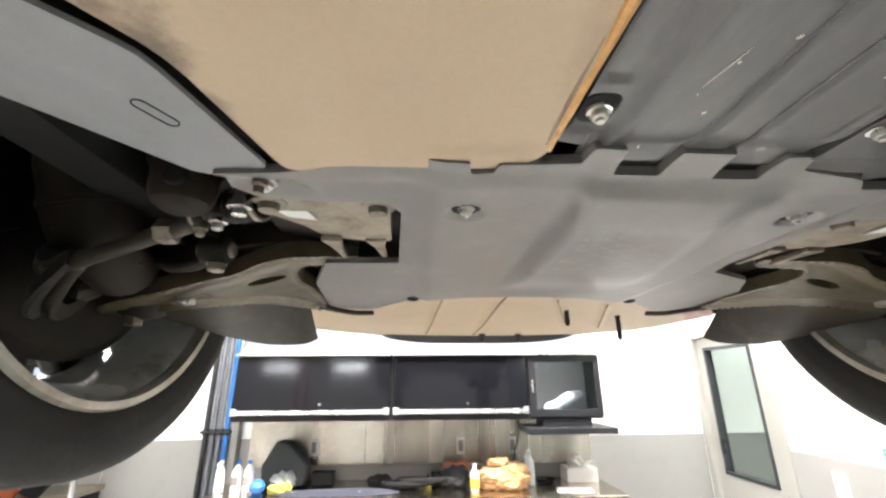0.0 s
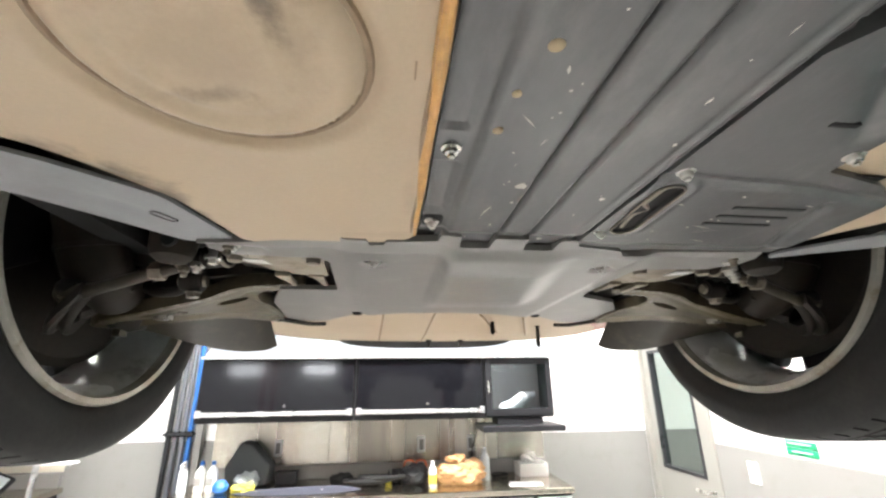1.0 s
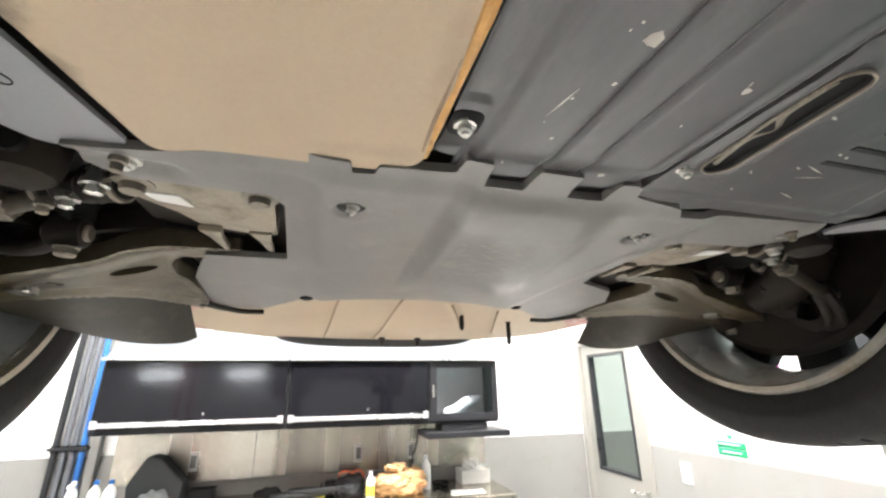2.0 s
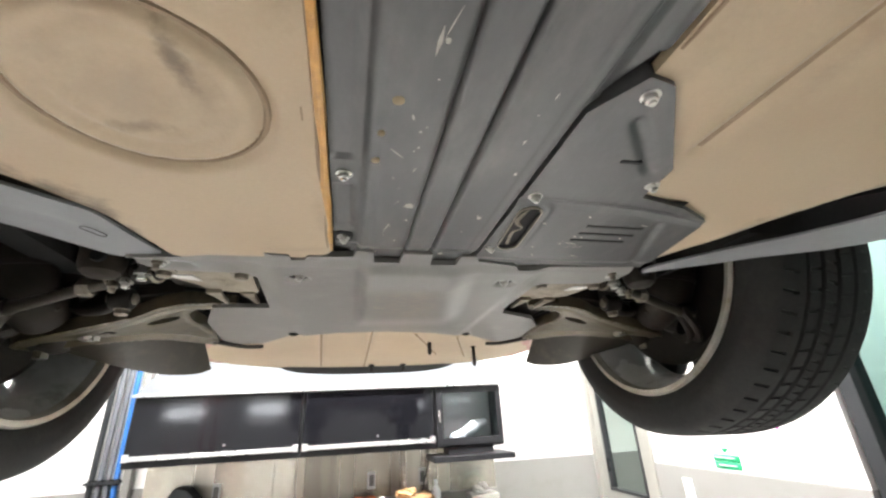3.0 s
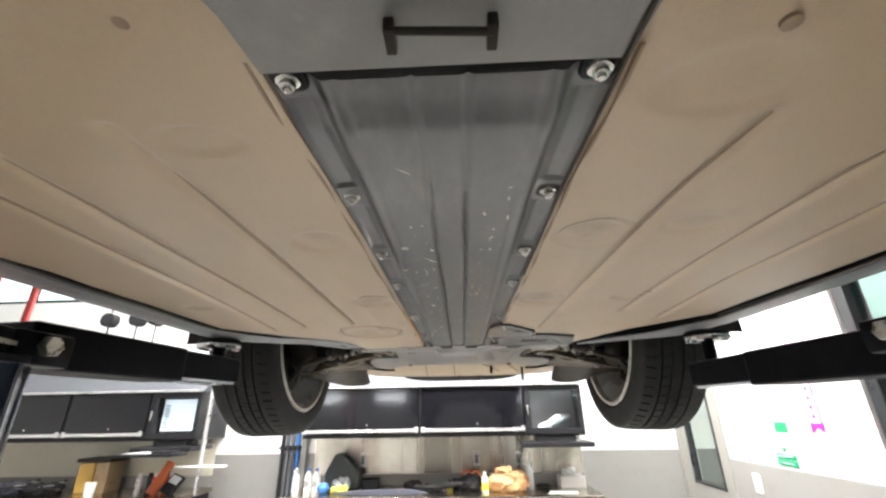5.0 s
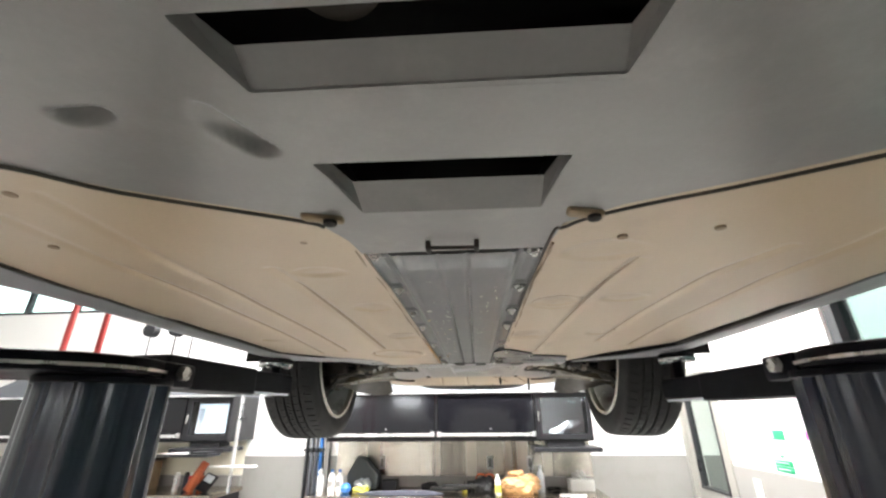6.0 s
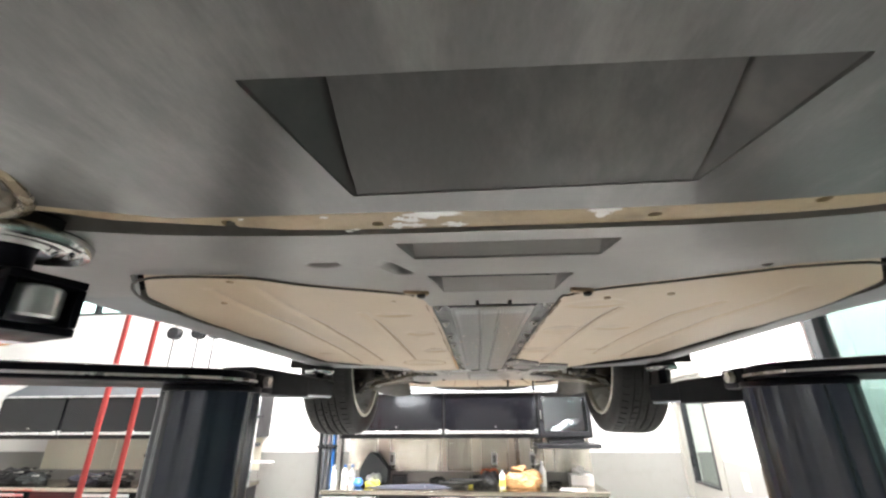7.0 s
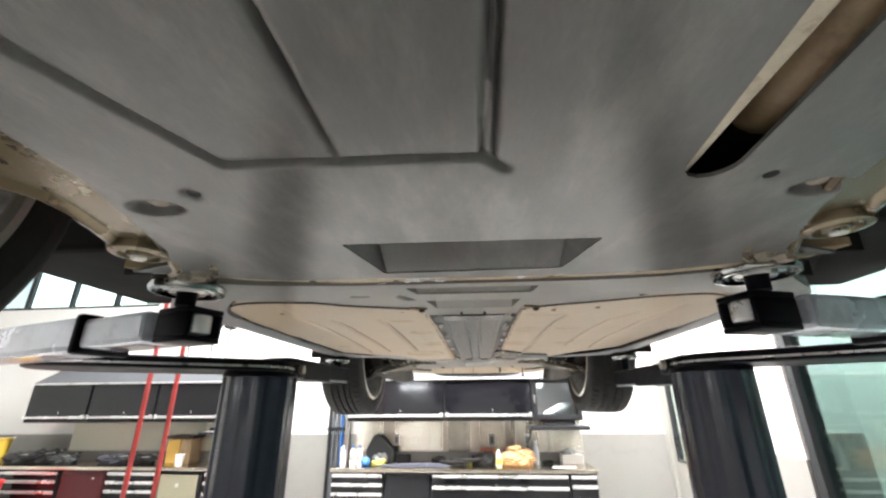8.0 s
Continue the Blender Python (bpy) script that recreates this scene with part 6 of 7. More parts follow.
# ---- rear suspension ends ----
def rear_corner(s):
    def m(*p):
        return (s * p[0], p[1], p[2])
    arm = part("rear_lower_arm", flat_arm([m(0.425, -1.635, 1.812), m(0.395, -1.70, 1.812), m(0.375, -1.78, 1.814), m(0.405, -1.87, 1.82), m(0.48, -1.94, 1.825), m(0.64, -1.95, 1.84)], [0.030, 0.034, 0.042, 0.075, 0.07, 0.04], 0.009), M_REARARM, car, "ochre coated rear suspension arm, scuffed at its end")
    part("bush", lathe([(0.034, 1.825), (0.036, 1.806), (0.033, 1.799), (0.024, 1.797), (0.022, 1.802), (0.016, 1.802), (0.014, 1.797), (0.008, 1.796)], "z", 28, m(0.428, -1.635, 0)), M_REARARM, arm, "round rubber bush in a metal sleeve")
    part("bush_core", lathe([(0.009, 1.80), (0.009, 1.793), (0.006, 1.791)], "z", 14, m(0.428, -1.635, 0)), M_STEEL, arm)
    mount = part("rear_mount", flat_arm([m(0.36, -1.66, 1.83), m(0.385, -1.60, 1.815), m(0.41, -1.55, 1.808), m(0.45, -1.53, 1.81)], [0.025, 0.03, 0.03, 0.02], 0.012), M_REARARM, car, "dirty aluminium rear mounting")
    for bx, by in ((0.405, -1.548), (0.437, -1.538)):
        part("bolt_head", lathe([(0.012, 1.812), (0.014, 1.80), (0.010, 1.792)], "z", 6, m(bx, by, 0)), M_DULL, mount)
    part("subframe_rear", box(min(s * 0.18, s * 0.44), max(s * 0.18, s * 0.44), -2.3, -1.6, 1.86, 1.92, 0.01), M_IRON, car)


for s in (-1, 1):
    rear_corner(s)


# ---- nose ----
NOSE = [(-0.47, 1.02), (-0.34, 0.99), (-0.235, 0.90), (0.0, 0.84), (0.235, 0.91), (0.35, 0.99), (0.47, 1.02), (0.56, 1.20), (0.52, 1.42), (0.38, 1.56), (0.0, 1.62), (-0.38, 1.56), (-0.52, 1.42), (-0.56, 1.20)]


def nose_shape(x, y):
    z = -0.018 * step(y, 0.9, 1.35)
    for a, b in (((-0.17, 0.9), (-0.2, 1.5)), ((-0.03, 0.88), (-0.03, 1.55)), ((0.1, 0.95), (0.22, 1.25)), ((0.24, 1.0), (0.34, 1.3))):
        z += groove(x, y, [a, b], 0.008, -0.005)
    return z


part("nose_panel", pressed(NOSE[::-1], FLOOR_Z + 0.012, 0.0085, nose_shape, rim=0.02), M_TAN, car, "tan panel under the nose", smooth=80)
for a, b in (((-0.17, 0.93), (-0.2, 1.5)), ((-0.03, 0.90), (-0.03, 1.55)), ((0.1, 0.95), (0.22, 1.25)), ((0.24, 1.0), (0.34, 1.3))):
    line = [(a[0] + (b[0] - a[0]) * k / 8, a[1] + (b[1] - a[1]) * k / 8) for k in range(9)]
    part("seam_sealer", tube([(x, y, FLOOR_Z + 0.007 - 0.018 * float(step(np.array(y), 0.9, 1.35))) for x, y in line], 0.003, 6), M_SEAM, car)
for x, y, z0, z1 in ((0.165, 1.08, 1.795, 1.85), (0.335, 1.15, 1.765, 1.84), (0.0, 1.5, 1.79, 1.82), (0.13, 1.5, 1.79, 1.82)):
    stud = part("clip_stud", lathe([(0.003, z0), (0.007, z0 + 0.008), (0.006, z1 - 0.012), (0.012, z1 - 0.006), (0.012, z1)], "z", 10, (x, y, 0)), M_IRON, car, "dark rusty hanging clip")
for s in (-1, 1):
    strip = [(s * 0.375, 0.985), (s * 0.50, 1.005), (s * 0.61, 1.14), (s * 0.585, 1.42), (s * 0.43, 1.585), (s * 0.385, 1.55), (s * 0.525, 1.40), (s * 0.55, 1.20), (s * 0.465, 1.035)]
    part("bumper_edge", prism(strip if s < 0 else strip[::-1], FLOOR_Z + 0.002, FLOOR_Z + 0.012, 0.003), M_PINK, car, "scraped red paint on the bumper's lower edge")
lipc = [(-0.36, 1.60), (-0.2, 1.655), (0.0, 1.67), (0.2, 1.655), (0.36, 1.60)]
bm = bmesh.new()
edge = spline([(x, y, 0) for x, y in lipc], 8)
rows = []
for i, p in enumerate(edge):
    k = 1 - abs(2 * i / (len(edge) - 1) - 1) ** 4
    rows.append([bm.verts.new((p.x, p.y - 0.09, 1.828)), bm.verts.new((p.x, p.y, 1.824 - 0.022 * k)), bm.verts.new((p.x, p.y + 0.012, 1.828 - 0.022 * k)), bm.verts.new((p.x, p.y + 0.01, 1.85))])
for a, b in zip(rows, rows[1:]):
    for n in range(4):
        bm.faces.new((a[n], a[(n + 1) % 4], b[(n + 1) % 4], b[n]))
bm.faces.new(rows[0]), bm.faces.new(rows[-1][::-1])
bmesh.ops.recalc_face_normals(bm, faces=bm.faces[:])
part("front_lip", bm, M_BLACK, car, "black rubber front lip")


# ---- painted body over it all ----
def body_shell():
    bm = bmesh.new()
    # centre tub between the wheel wells, then the sides between and beyond them
    box(-0.47, 0.47, -2.62, 1.5, FLOOR_Z + 0.055, 2.44, 0.02, bm=bm)
    for s in (-1, 1):
        box(min(s * 0.47, s * 0.88), max(s * 0.47, s * 0.88), -1.06, 0.10, FLOOR_Z + 0.085, 2.44, 0.04, 3, bm=bm)
        box(min(s * 0.47, s * 0.92), max(s * 0.47, s * 0.92), -2.62, -1.45, 2.36, 2.46, 0.03, bm=bm)
        box(min(s * 0.47, s * 0.90), max(s * 0.47, s * 0.90), -1.5, -1.04, 2.12, 2.45, 0.02, bm=bm)
        box(min(s * 0.47, s * 0.92), max(s * 0.47, s * 0.92), 0.16, 1.2, 2.36, 2.42, 0.02, bm=bm)
    part("body", bm, M_RED, car, "red painted bodywork")
    # nose and tail: rounded in plan
    nose = [(-0.90, 1.14), (-0.88, 1.30), (-0.72, 1.50), (-0.42, 1.635), (0.0, 1.69), (0.42, 1.635), (0.72, 1.50), (0.88, 1.30), (0.90, 1.14), (0.60, 1.10), (0.57, 1.22), (0.53, 1.44), (0.39, 1.575), (0.0, 1.635), (-0.39, 1.575), (-0.53, 1.44), (-0.57, 1.22), (-0.60, 1.10)]
    part("bumper", prism(nose[::-1], 2.06, 2.40, 0.012), M_RED, car, "red painted front bumper")
    # unseen black front pieces, added to keep red out of the cabinet reflections
    part("bumper_skirt", prism(nose[::-1], FLOOR_Z + 0.05, 2.056, 0.012), M_BLACK, car, "lower front bumper, made black to keep red out of reflections")
    part("grille", prism([(-0.66, 1.535), (-0.42, 1.642), (0.0, 1.697), (0.42, 1.642), (0.66, 1.535), (0.66, 1.50), (0.0, 1.66), (-0.66, 1.50)][::-1], 1.86, 2.33, 0.006), M_BLACK, car, "black plate added on the bumper to keep red out of reflections")
    tail = [(-0.90, -2.42), (-0.86, -2.66), (-0.5, -2.82), (0.5, -2.82), (0.86, -2.66), (0.90, -2.42), (0.72, -2.40), (0.70, -2.62), (-0.70, -2.62), (-0.72, -2.40)]
    part("rear_bumper", prism(tail, FLOOR_Z + 0.02, 2.55, 0.012), M_RED, car, "red painted rear bumper")
    for s in (-1, 1):
        part("arch_trim", box(min(s * 0.60, s * 0.89), max(s * 0.60, s * 0.89), -1.49, -1.07, 1.872, 2.12, 0.012), M_LINER, car, "black box in the arch before the rear wheel")
    hood = prism([(1.52, 2.40), (0.7, 2.56), (0.15, 2.60), (-0.45, 3.02), (-1.3, 3.04), (-2.3, 2.62), (-2.7, 2.5), (-2.6, 2.38), (1.5, 2.38)], -0.72, 0.72, 0.03, axis="x")
    part("upper_body", hood, M_RED, car, "red roof and bonnet")
    part("windscreen", prism([(0.12, 2.63), (-0.42, 3.005), (-0.44, 3.015), (0.10, 2.64)], -0.62, 0.62, axis="x"), M_GLASSB, car, "dark windscreen")


body_shell()


# ---- things on and round the benches ----
def can(name, label, category, x, y, z, profile, material, segs=24):
    """A round thing standing at (x, y, z): profile of radius and height."""
    ob = thing(name, label, category, pose(x, y, z))
    part("body", lathe(profile, "z", segs), material, ob)
    return ob


def rough_lump(w, d, h, seed, amount=0.16, cuts=4):
    """A soft uneven bundle that stands on its base."""
    bm = bmesh.new()
    bmesh.ops.create_icosphere(bm, subdivisions=cuts, radius=1.0)
    noise.seed_set(seed)
    for v in bm.verts:
        p = v.co.copy()
        k = 1 + amount * (noise.noise(p * 1.7) + 0.6 * noise.noise(p * 4.1) + 0.3 * noise.noise(p * 9.0))
        v.co = Vector((p.x * k * w, p.y * k * d, max(p.z * k, -0.72) * h * 0.58 + 0.42 * h))
    return bm


T = BENCH_TOP


def bottle(x, y, h, r, body_mat, cap_mat, label):
    ob = thing("bottle", label, "bottle", pose(x, y, T))
    part("body", lathe([(r * 0.9, 0), (r, 0.006), (r, h * 0.62), (r * 0.85, h * 0.72), (r * 0.38, h * 0.84), (r * 0.36, h * 0.88)], "z", 24), body_mat, ob)
    part("cap", lathe([(r * 0.42, h * 0.875), (r * 0.44, h * 0.89), (r * 0.42, h * 0.985), (r * 0.3, h)], "z", 18), cap_mat, ob)
    return ob


def bench_things():
    spray = bottle(-1.60, 3.70, 0.23, 0.036, M_BOTTLE, M_WHITE, "clear plastic spray bottle on the bench")
    part("trigger", box(-0.012, 0.012, -0.06, 0.0, 0.19, 0.215, 0.005), M_WHITE, spray)
    for x in (-1.475, -1.385):
        b = bottle(x, 3.72, 0.225, 0.040, M_WHITE, M_BLUE, "white plastic fluid bottle standing on the bench")
        part("label_bar", box(-0.025, 0.025, -0.043, -0.0405, 0.05, 0.11), M_WAINS, b)
    can("cloth_ball", "dark blue balled cloth on the bench", "cloth", -1.29, 3.66, T, [(0.03, 0.0), (0.055, 0.02), (0.06, 0.05), (0.04, 0.085), (0.01, 0.095)], M_BLUE)
    pad = thing("foam_pad", "dark grey folded pad leaning on the wall", "pad")
    bm = prism(fillet([(-1.31, T), (-1.33, T + 0.16), (-1.22, T + 0.35), (-1.13, T + 0.33), (-0.96, T + 0.16), (-0.98, T + 0.02), (-1.1, T)], 0.02), 3.80, 3.98, 0.012, axis="y")
    part("pad", bm, M_GREYCLOTH, pad)
    wrap = thing("plastic_wrap", "crumpled clear grey plastic wrap on the bench", "plastic wrap", pose(-1.12, 3.76, T))
    part("wrap", rough_lump(0.10, 0.07, 0.13, 11, 0.3), M_GREYWRAP, wrap)
    rag = thing("rag", "yellow green crumpled rag on the bench", "rag", pose(-1.10, 3.64, T))
    part("rag", rough_lump(0.09, 0.05, 0.07, 5, 0.4), M_YELLOW, rag)
    bx = thing("small_box", "small black box against the splashback", "box")
    part("body", box(-0.93, -0.76, 3.88, 3.98, T, T + 0.085, 0.004), M_SATIN, bx)
    part("lid", box(-0.935, -0.755, 3.875, 3.985, T + 0.086, T + 0.095, 0.003), M_BLACK, bx)
    trim = thing("trim_panel", "long slate grey car trim panel lying on the bench", "trim panel")
    bm = bmesh.new()
    rows = []
    for i in range(25):
        u = -1 + i / 12
        w = 0.09 * (1 - u ** 4) + 0.004
        rows.append([bm.verts.new((-0.68 + 0.50 * u, 3.60 + k * w, T + 0.004 + (1 - k * k) * 0.045 * (1 - u ** 4) * (0.75 + 0.25 * u))) for k in (-1, -0.6, 0, 0.6, 1)])
    for p, q in zip(rows, rows[1:]):
        for n in range(4):
            bm.faces.new((p[n], q[n], q[n + 1], p[n + 1]))
    bmesh.ops.recalc_face_normals(bm, faces=bm.faces[:])
    bmesh.ops.solidify(bm, geom=bm.faces[:], thickness=0.004)
    part("panel", bm, M_SLATE, trim)
    for dx in (-0.3, 0.2):
        part("rivet", lathe([(0.006, 0), (0.005, 0.004)], "z", 10, (-0.68 + dx, 3.535, T + 0.026)), M_STEEL, trim)
    hose = thing("black_hose", "coiled black rubber hose on the bench", "hose")
    pts = [(-0.22 + 0.17 * math.cos(a) + 0.02 * a, 3.74 + 0.07 * math.sin(a), T + 0.022 + 0.004 * a) for a in np.linspace(0, 12, 60)]
    part("hose", tube(pts, 0.02, 10), M_BLACK, hose)
    blk = thing("power_tool", "black hand tool lying on the bench", "tool", pose(-0.36, 3.82, T))
    part("body", rough_lump(0.10, 0.05, 0.09, 8, 0.2), M_BLACK, blk)
    part("grip", box(0.05, 0.16, -0.02, 0.02, 0.01, 0.045, 0.01), M_BLACK, blk)
    pot = can("pot", "small black pot on the bench", "pot", 0.10, 3.84, T, [(0.035, 0), (0.042, 0.004), (0.042, 0.10), (0.038, 0.104)], M_SATIN)
    yel = thing("glue_bottle", "small yellow and black glue bottle", "bottle", pose(0.035, 3.74, T))
    part("body", lathe([(0.022, 0), (0.028, 0.004), (0.028, 0.045), (0.014, 0.06)], "z", 18), M_YELLOW, yel)
    part("nozzle", lathe([(0.013, 0.061), (0.011, 0.08), (0.004, 0.11)], "z", 12), M_SATIN, yel)
    bag = thing("tool_bag", "black soft tool bag with orange handles", "bag", pose(0.26, 3.80, T))
    part("bag", rough_lump(0.12, 0.09, 0.15, 21, 0.22), M_BLACKBAG, bag)
    for k in (-0.05, 0.05):
        part("strap", tube(spline([(k - 0.05, 0, 0.12), (k - 0.03, 0.0, 0.165), (k + 0.03, 0.0, 0.165), (k + 0.05, 0, 0.12)], 5), 0.008, 8), M_ORANGE, bag, "orange carrying strap")
    juice = bottle(0.40, 3.62, 0.19, 0.034, M_BOTTLE, M_WHITE, "clear bottle with a yellow label on the bench")
    part("wrapper", lathe([(0.0348, 0.02), (0.0352, 0.022), (0.0352, 0.09), (0.0348, 0.092)], "z", 24), M_YELLOW, juice, "yellow paper label")
    paper = thing("paper_bag", "crumpled brown paper bag on the bench", "bag", pose(0.66, 3.70, T))
    part("bag", rough_lump(0.215, 0.12, 0.185, 33, 0.30, 5), M_PAPER, paper)
    part("fold", rough_lump(0.09, 0.05, 0.06, 9, 0.4), M_PAPER, paper).matrix_basis = pose(-0.05, -0.03, 0.17)
    bottle(0.875, 3.78, 0.26, 0.040, M_BOTTLE, M_BOTTLE, "tall clear water bottle on the bench")
    sheet = thing("paper_sheet", "white paper sheet lying on the bench", "paper")
    bm = prism([(1.02, 3.52), (1.30, 3.50), (1.33, 3.66), (1.06, 3.68)], T + 0.001, T + 0.003)
    part("sheet", bm, M_WHITE, sheet)
    tb = thing("tissue_box", "white box with crumpled tissue on the bench", "box")
    part("body", box(1.20, 1.46, 3.82, 4.02, T, T + 0.11, 0.006), M_WHITE, tb)
    part("tissue", rough_lump(0.07, 0.05, 0.08, 3, 0.45), M_WHITE, tb).matrix_basis = pose(1.32, 3.92, T + 0.105)
    cups = thing("cable_bundle", "black cable bundle on the bench", "cable")
    part("cable", tube([(1.02 + 0.07 * math.cos(a), 3.86 + 0.05 * math.sin(1.3 * a), T + 0.008 + 0.002 * a) for a in np.linspace(0, 14, 50)], 0.006, 8), M_BLACK, cups)
    for x in (-0.98, 0.33, 0.80):
        so = thing("wall_socket", "white wall socket on the splashback", "socket", group="wall sockets")
        part("plate", box(x - 0.035, x + 0.035, 4.076, 4.0855, T + 0.19, T + 0.33, 0.004), M_WHITE, so)
        part("insert", box(x - 0.02, x + 0.02, 4.072, 4.0755, T + 0.215, T + 0.305, 0.002), M_WAINS, so)
    cord = thing("hanging_cable", "thin black cable hanging below the computer cabinet", "cable")
    part("cable", tube(spline([(0.86, 4.03, CAB_Z0 - 0.01), (0.85, 4.03, 1.2), (0.80, 4.0, 1.05), (0.78, 3.96, T + 0.01)], 8), 0.006, 8), M_BLACK, cord)


def cabinet_contents():
    for a, b, c in ((1.10, 1.46, 0), (1.22, 1.50, 1), (1.30, 1.55, 2)):
        tube_ob = thing("plastic_bag", "rolled clear plastic bag inside the cabinet", "bag", group="bags in the cabinet")
        x = 1.0 + 0.07 * c
        part("bag", tube(spline([(x, 3.62 + 0.05 * c, CAB_Z0 + 0.06), (x + 0.12, 3.62 + 0.05 * c, CAB_Z0 + 0.11 + 0.02 * c), (x + 0.22, 3.64 + 0.05 * c, CAB_Z0 + 0.19)], 6), [0.03, 0.04, 0.05, 0.05, 0.045, 0.045, 0.04, 0.04, 0.04, 0.035, 0.03, 0.03, 0.02], 10), M_BOTTLE, tube_ob)
    monitor(-2.95, 3.62, CAB_Z0 + 0.075, 0.46, 0.36, True)


def pipes():
    for k, (x, m) in enumerate(((-1.93, M_MULL), (-1.87, M_PIPE), (-1.81, M_PIPE), (-1.75, M_BLUE))):
        ob = thing("wall_pipe", "blue air pipe running up the wall" if m is M_BLUE else "dark grey steel pipe running up the wall", "pipe", group="wall pipes")
        part("pipe", tube([(x, 4.05, 0.0), (x, 4.05, CEILING)], 0.021, 14), m, ob)
    ob = thing("pipe_clamp", "black clamp holding four wall pipes", "clamp")
    part("bar", box(-1.97, -1.71, 4.015, 4.095, 1.235, 1.255, 0.003), M_MULL, ob)
    for x in (-1.93, -1.87, -1.81, -1.75):
        part("clamp", lathe([(0.028, 1.222), (0.028, 1.268)], "z", 14, (x, 4.05, 0)), M_BLACK, ob)
    ob = thing("cable_duct", "grey cable duct running up the wall", "duct")
    part("duct", box(-1.70, -1.64, 4.03, 4.099, 0.0, CEILING, 0.005), M_WAINS, ob)


def signs():
    x = 2.6 - 0.002

    def plate(name, label, y0, y1, z0, z1, m):
        ob = thing(name, label, "sign")
        part("plate", box(x - 0.004, x, y0, y1, z0, z1, 0.001), m, ob)
        return ob

    def bar(ob, y0, y1, z0, z1, m=None):
        part("text_bar", box(x - 0.0065, x - 0.0045, y0, y1, z0, z1), m or M_WHITE, ob)
    s1 = plate("safety_sign", "green safety sign with white bars on the wall", 2.275, 2.475, 1.43, 1.50, M_GREEN)
    bar(s1, 2.40, 2.46, 1.475, 1.488), bar(s1, 2.40, 2.46, 1.455, 1.468), bar(s1, 2.40, 2.46, 1.438, 1.448)
    s2 = plate("first_aid_sign", "two green safety strips with white bars", 2.265, 2.475, 1.242, 1.282, M_GREEN)
    part("plate", box(x - 0.004, x, 2.265, 2.475, 1.196, 1.238, 0.001), M_GREEN, s2)
    bar(s2, 2.30, 2.46, 1.262, 1.268), bar(s2, 2.30, 2.44, 1.215, 1.221)
    part("arrow", prism([(2.34, 1.322), (2.40, 1.322), (2.37, 1.292)], x - 0.004, x, axis="x"), M_GREEN, s2, "small green arrow")
    s3 = plate("vertical_sign", "tall white sign with magenta border and arrow", 1.93, 2.03, 1.50, 2.10, M_WHITE)
    for y0, y1 in ((1.93, 1.938), (2.022, 2.03)):
        bar(s3, y0, y1, 1.50, 2.10, M_MAGENTA)
    part("arrow", prism([(1.925, 1.50), (2.035, 1.50), (2.035, 1.435), (1.98, 1.478), (1.925, 1.435)], x - 0.004, x, axis="x"), M_MAGENTA, s3, "magenta arrow foot")
    for k in range(9):
        bar(s3, 1.967, 1.993, 1.53 + k * 0.06, 1.556 + k * 0.06, M_MAGENTA)
    sw = thing("light_switch", "white wall switch plate", "switch")
    part("plate", box(x - 0.012, x, 2.74, 2.83, 0.96, 1.10, 0.004), M_WHITE, sw)
    part("rocker", box(x - 0.017, x - 0.0125, 2.77, 2.80, 1.0, 1.06, 0.002), M_WHITE, sw)


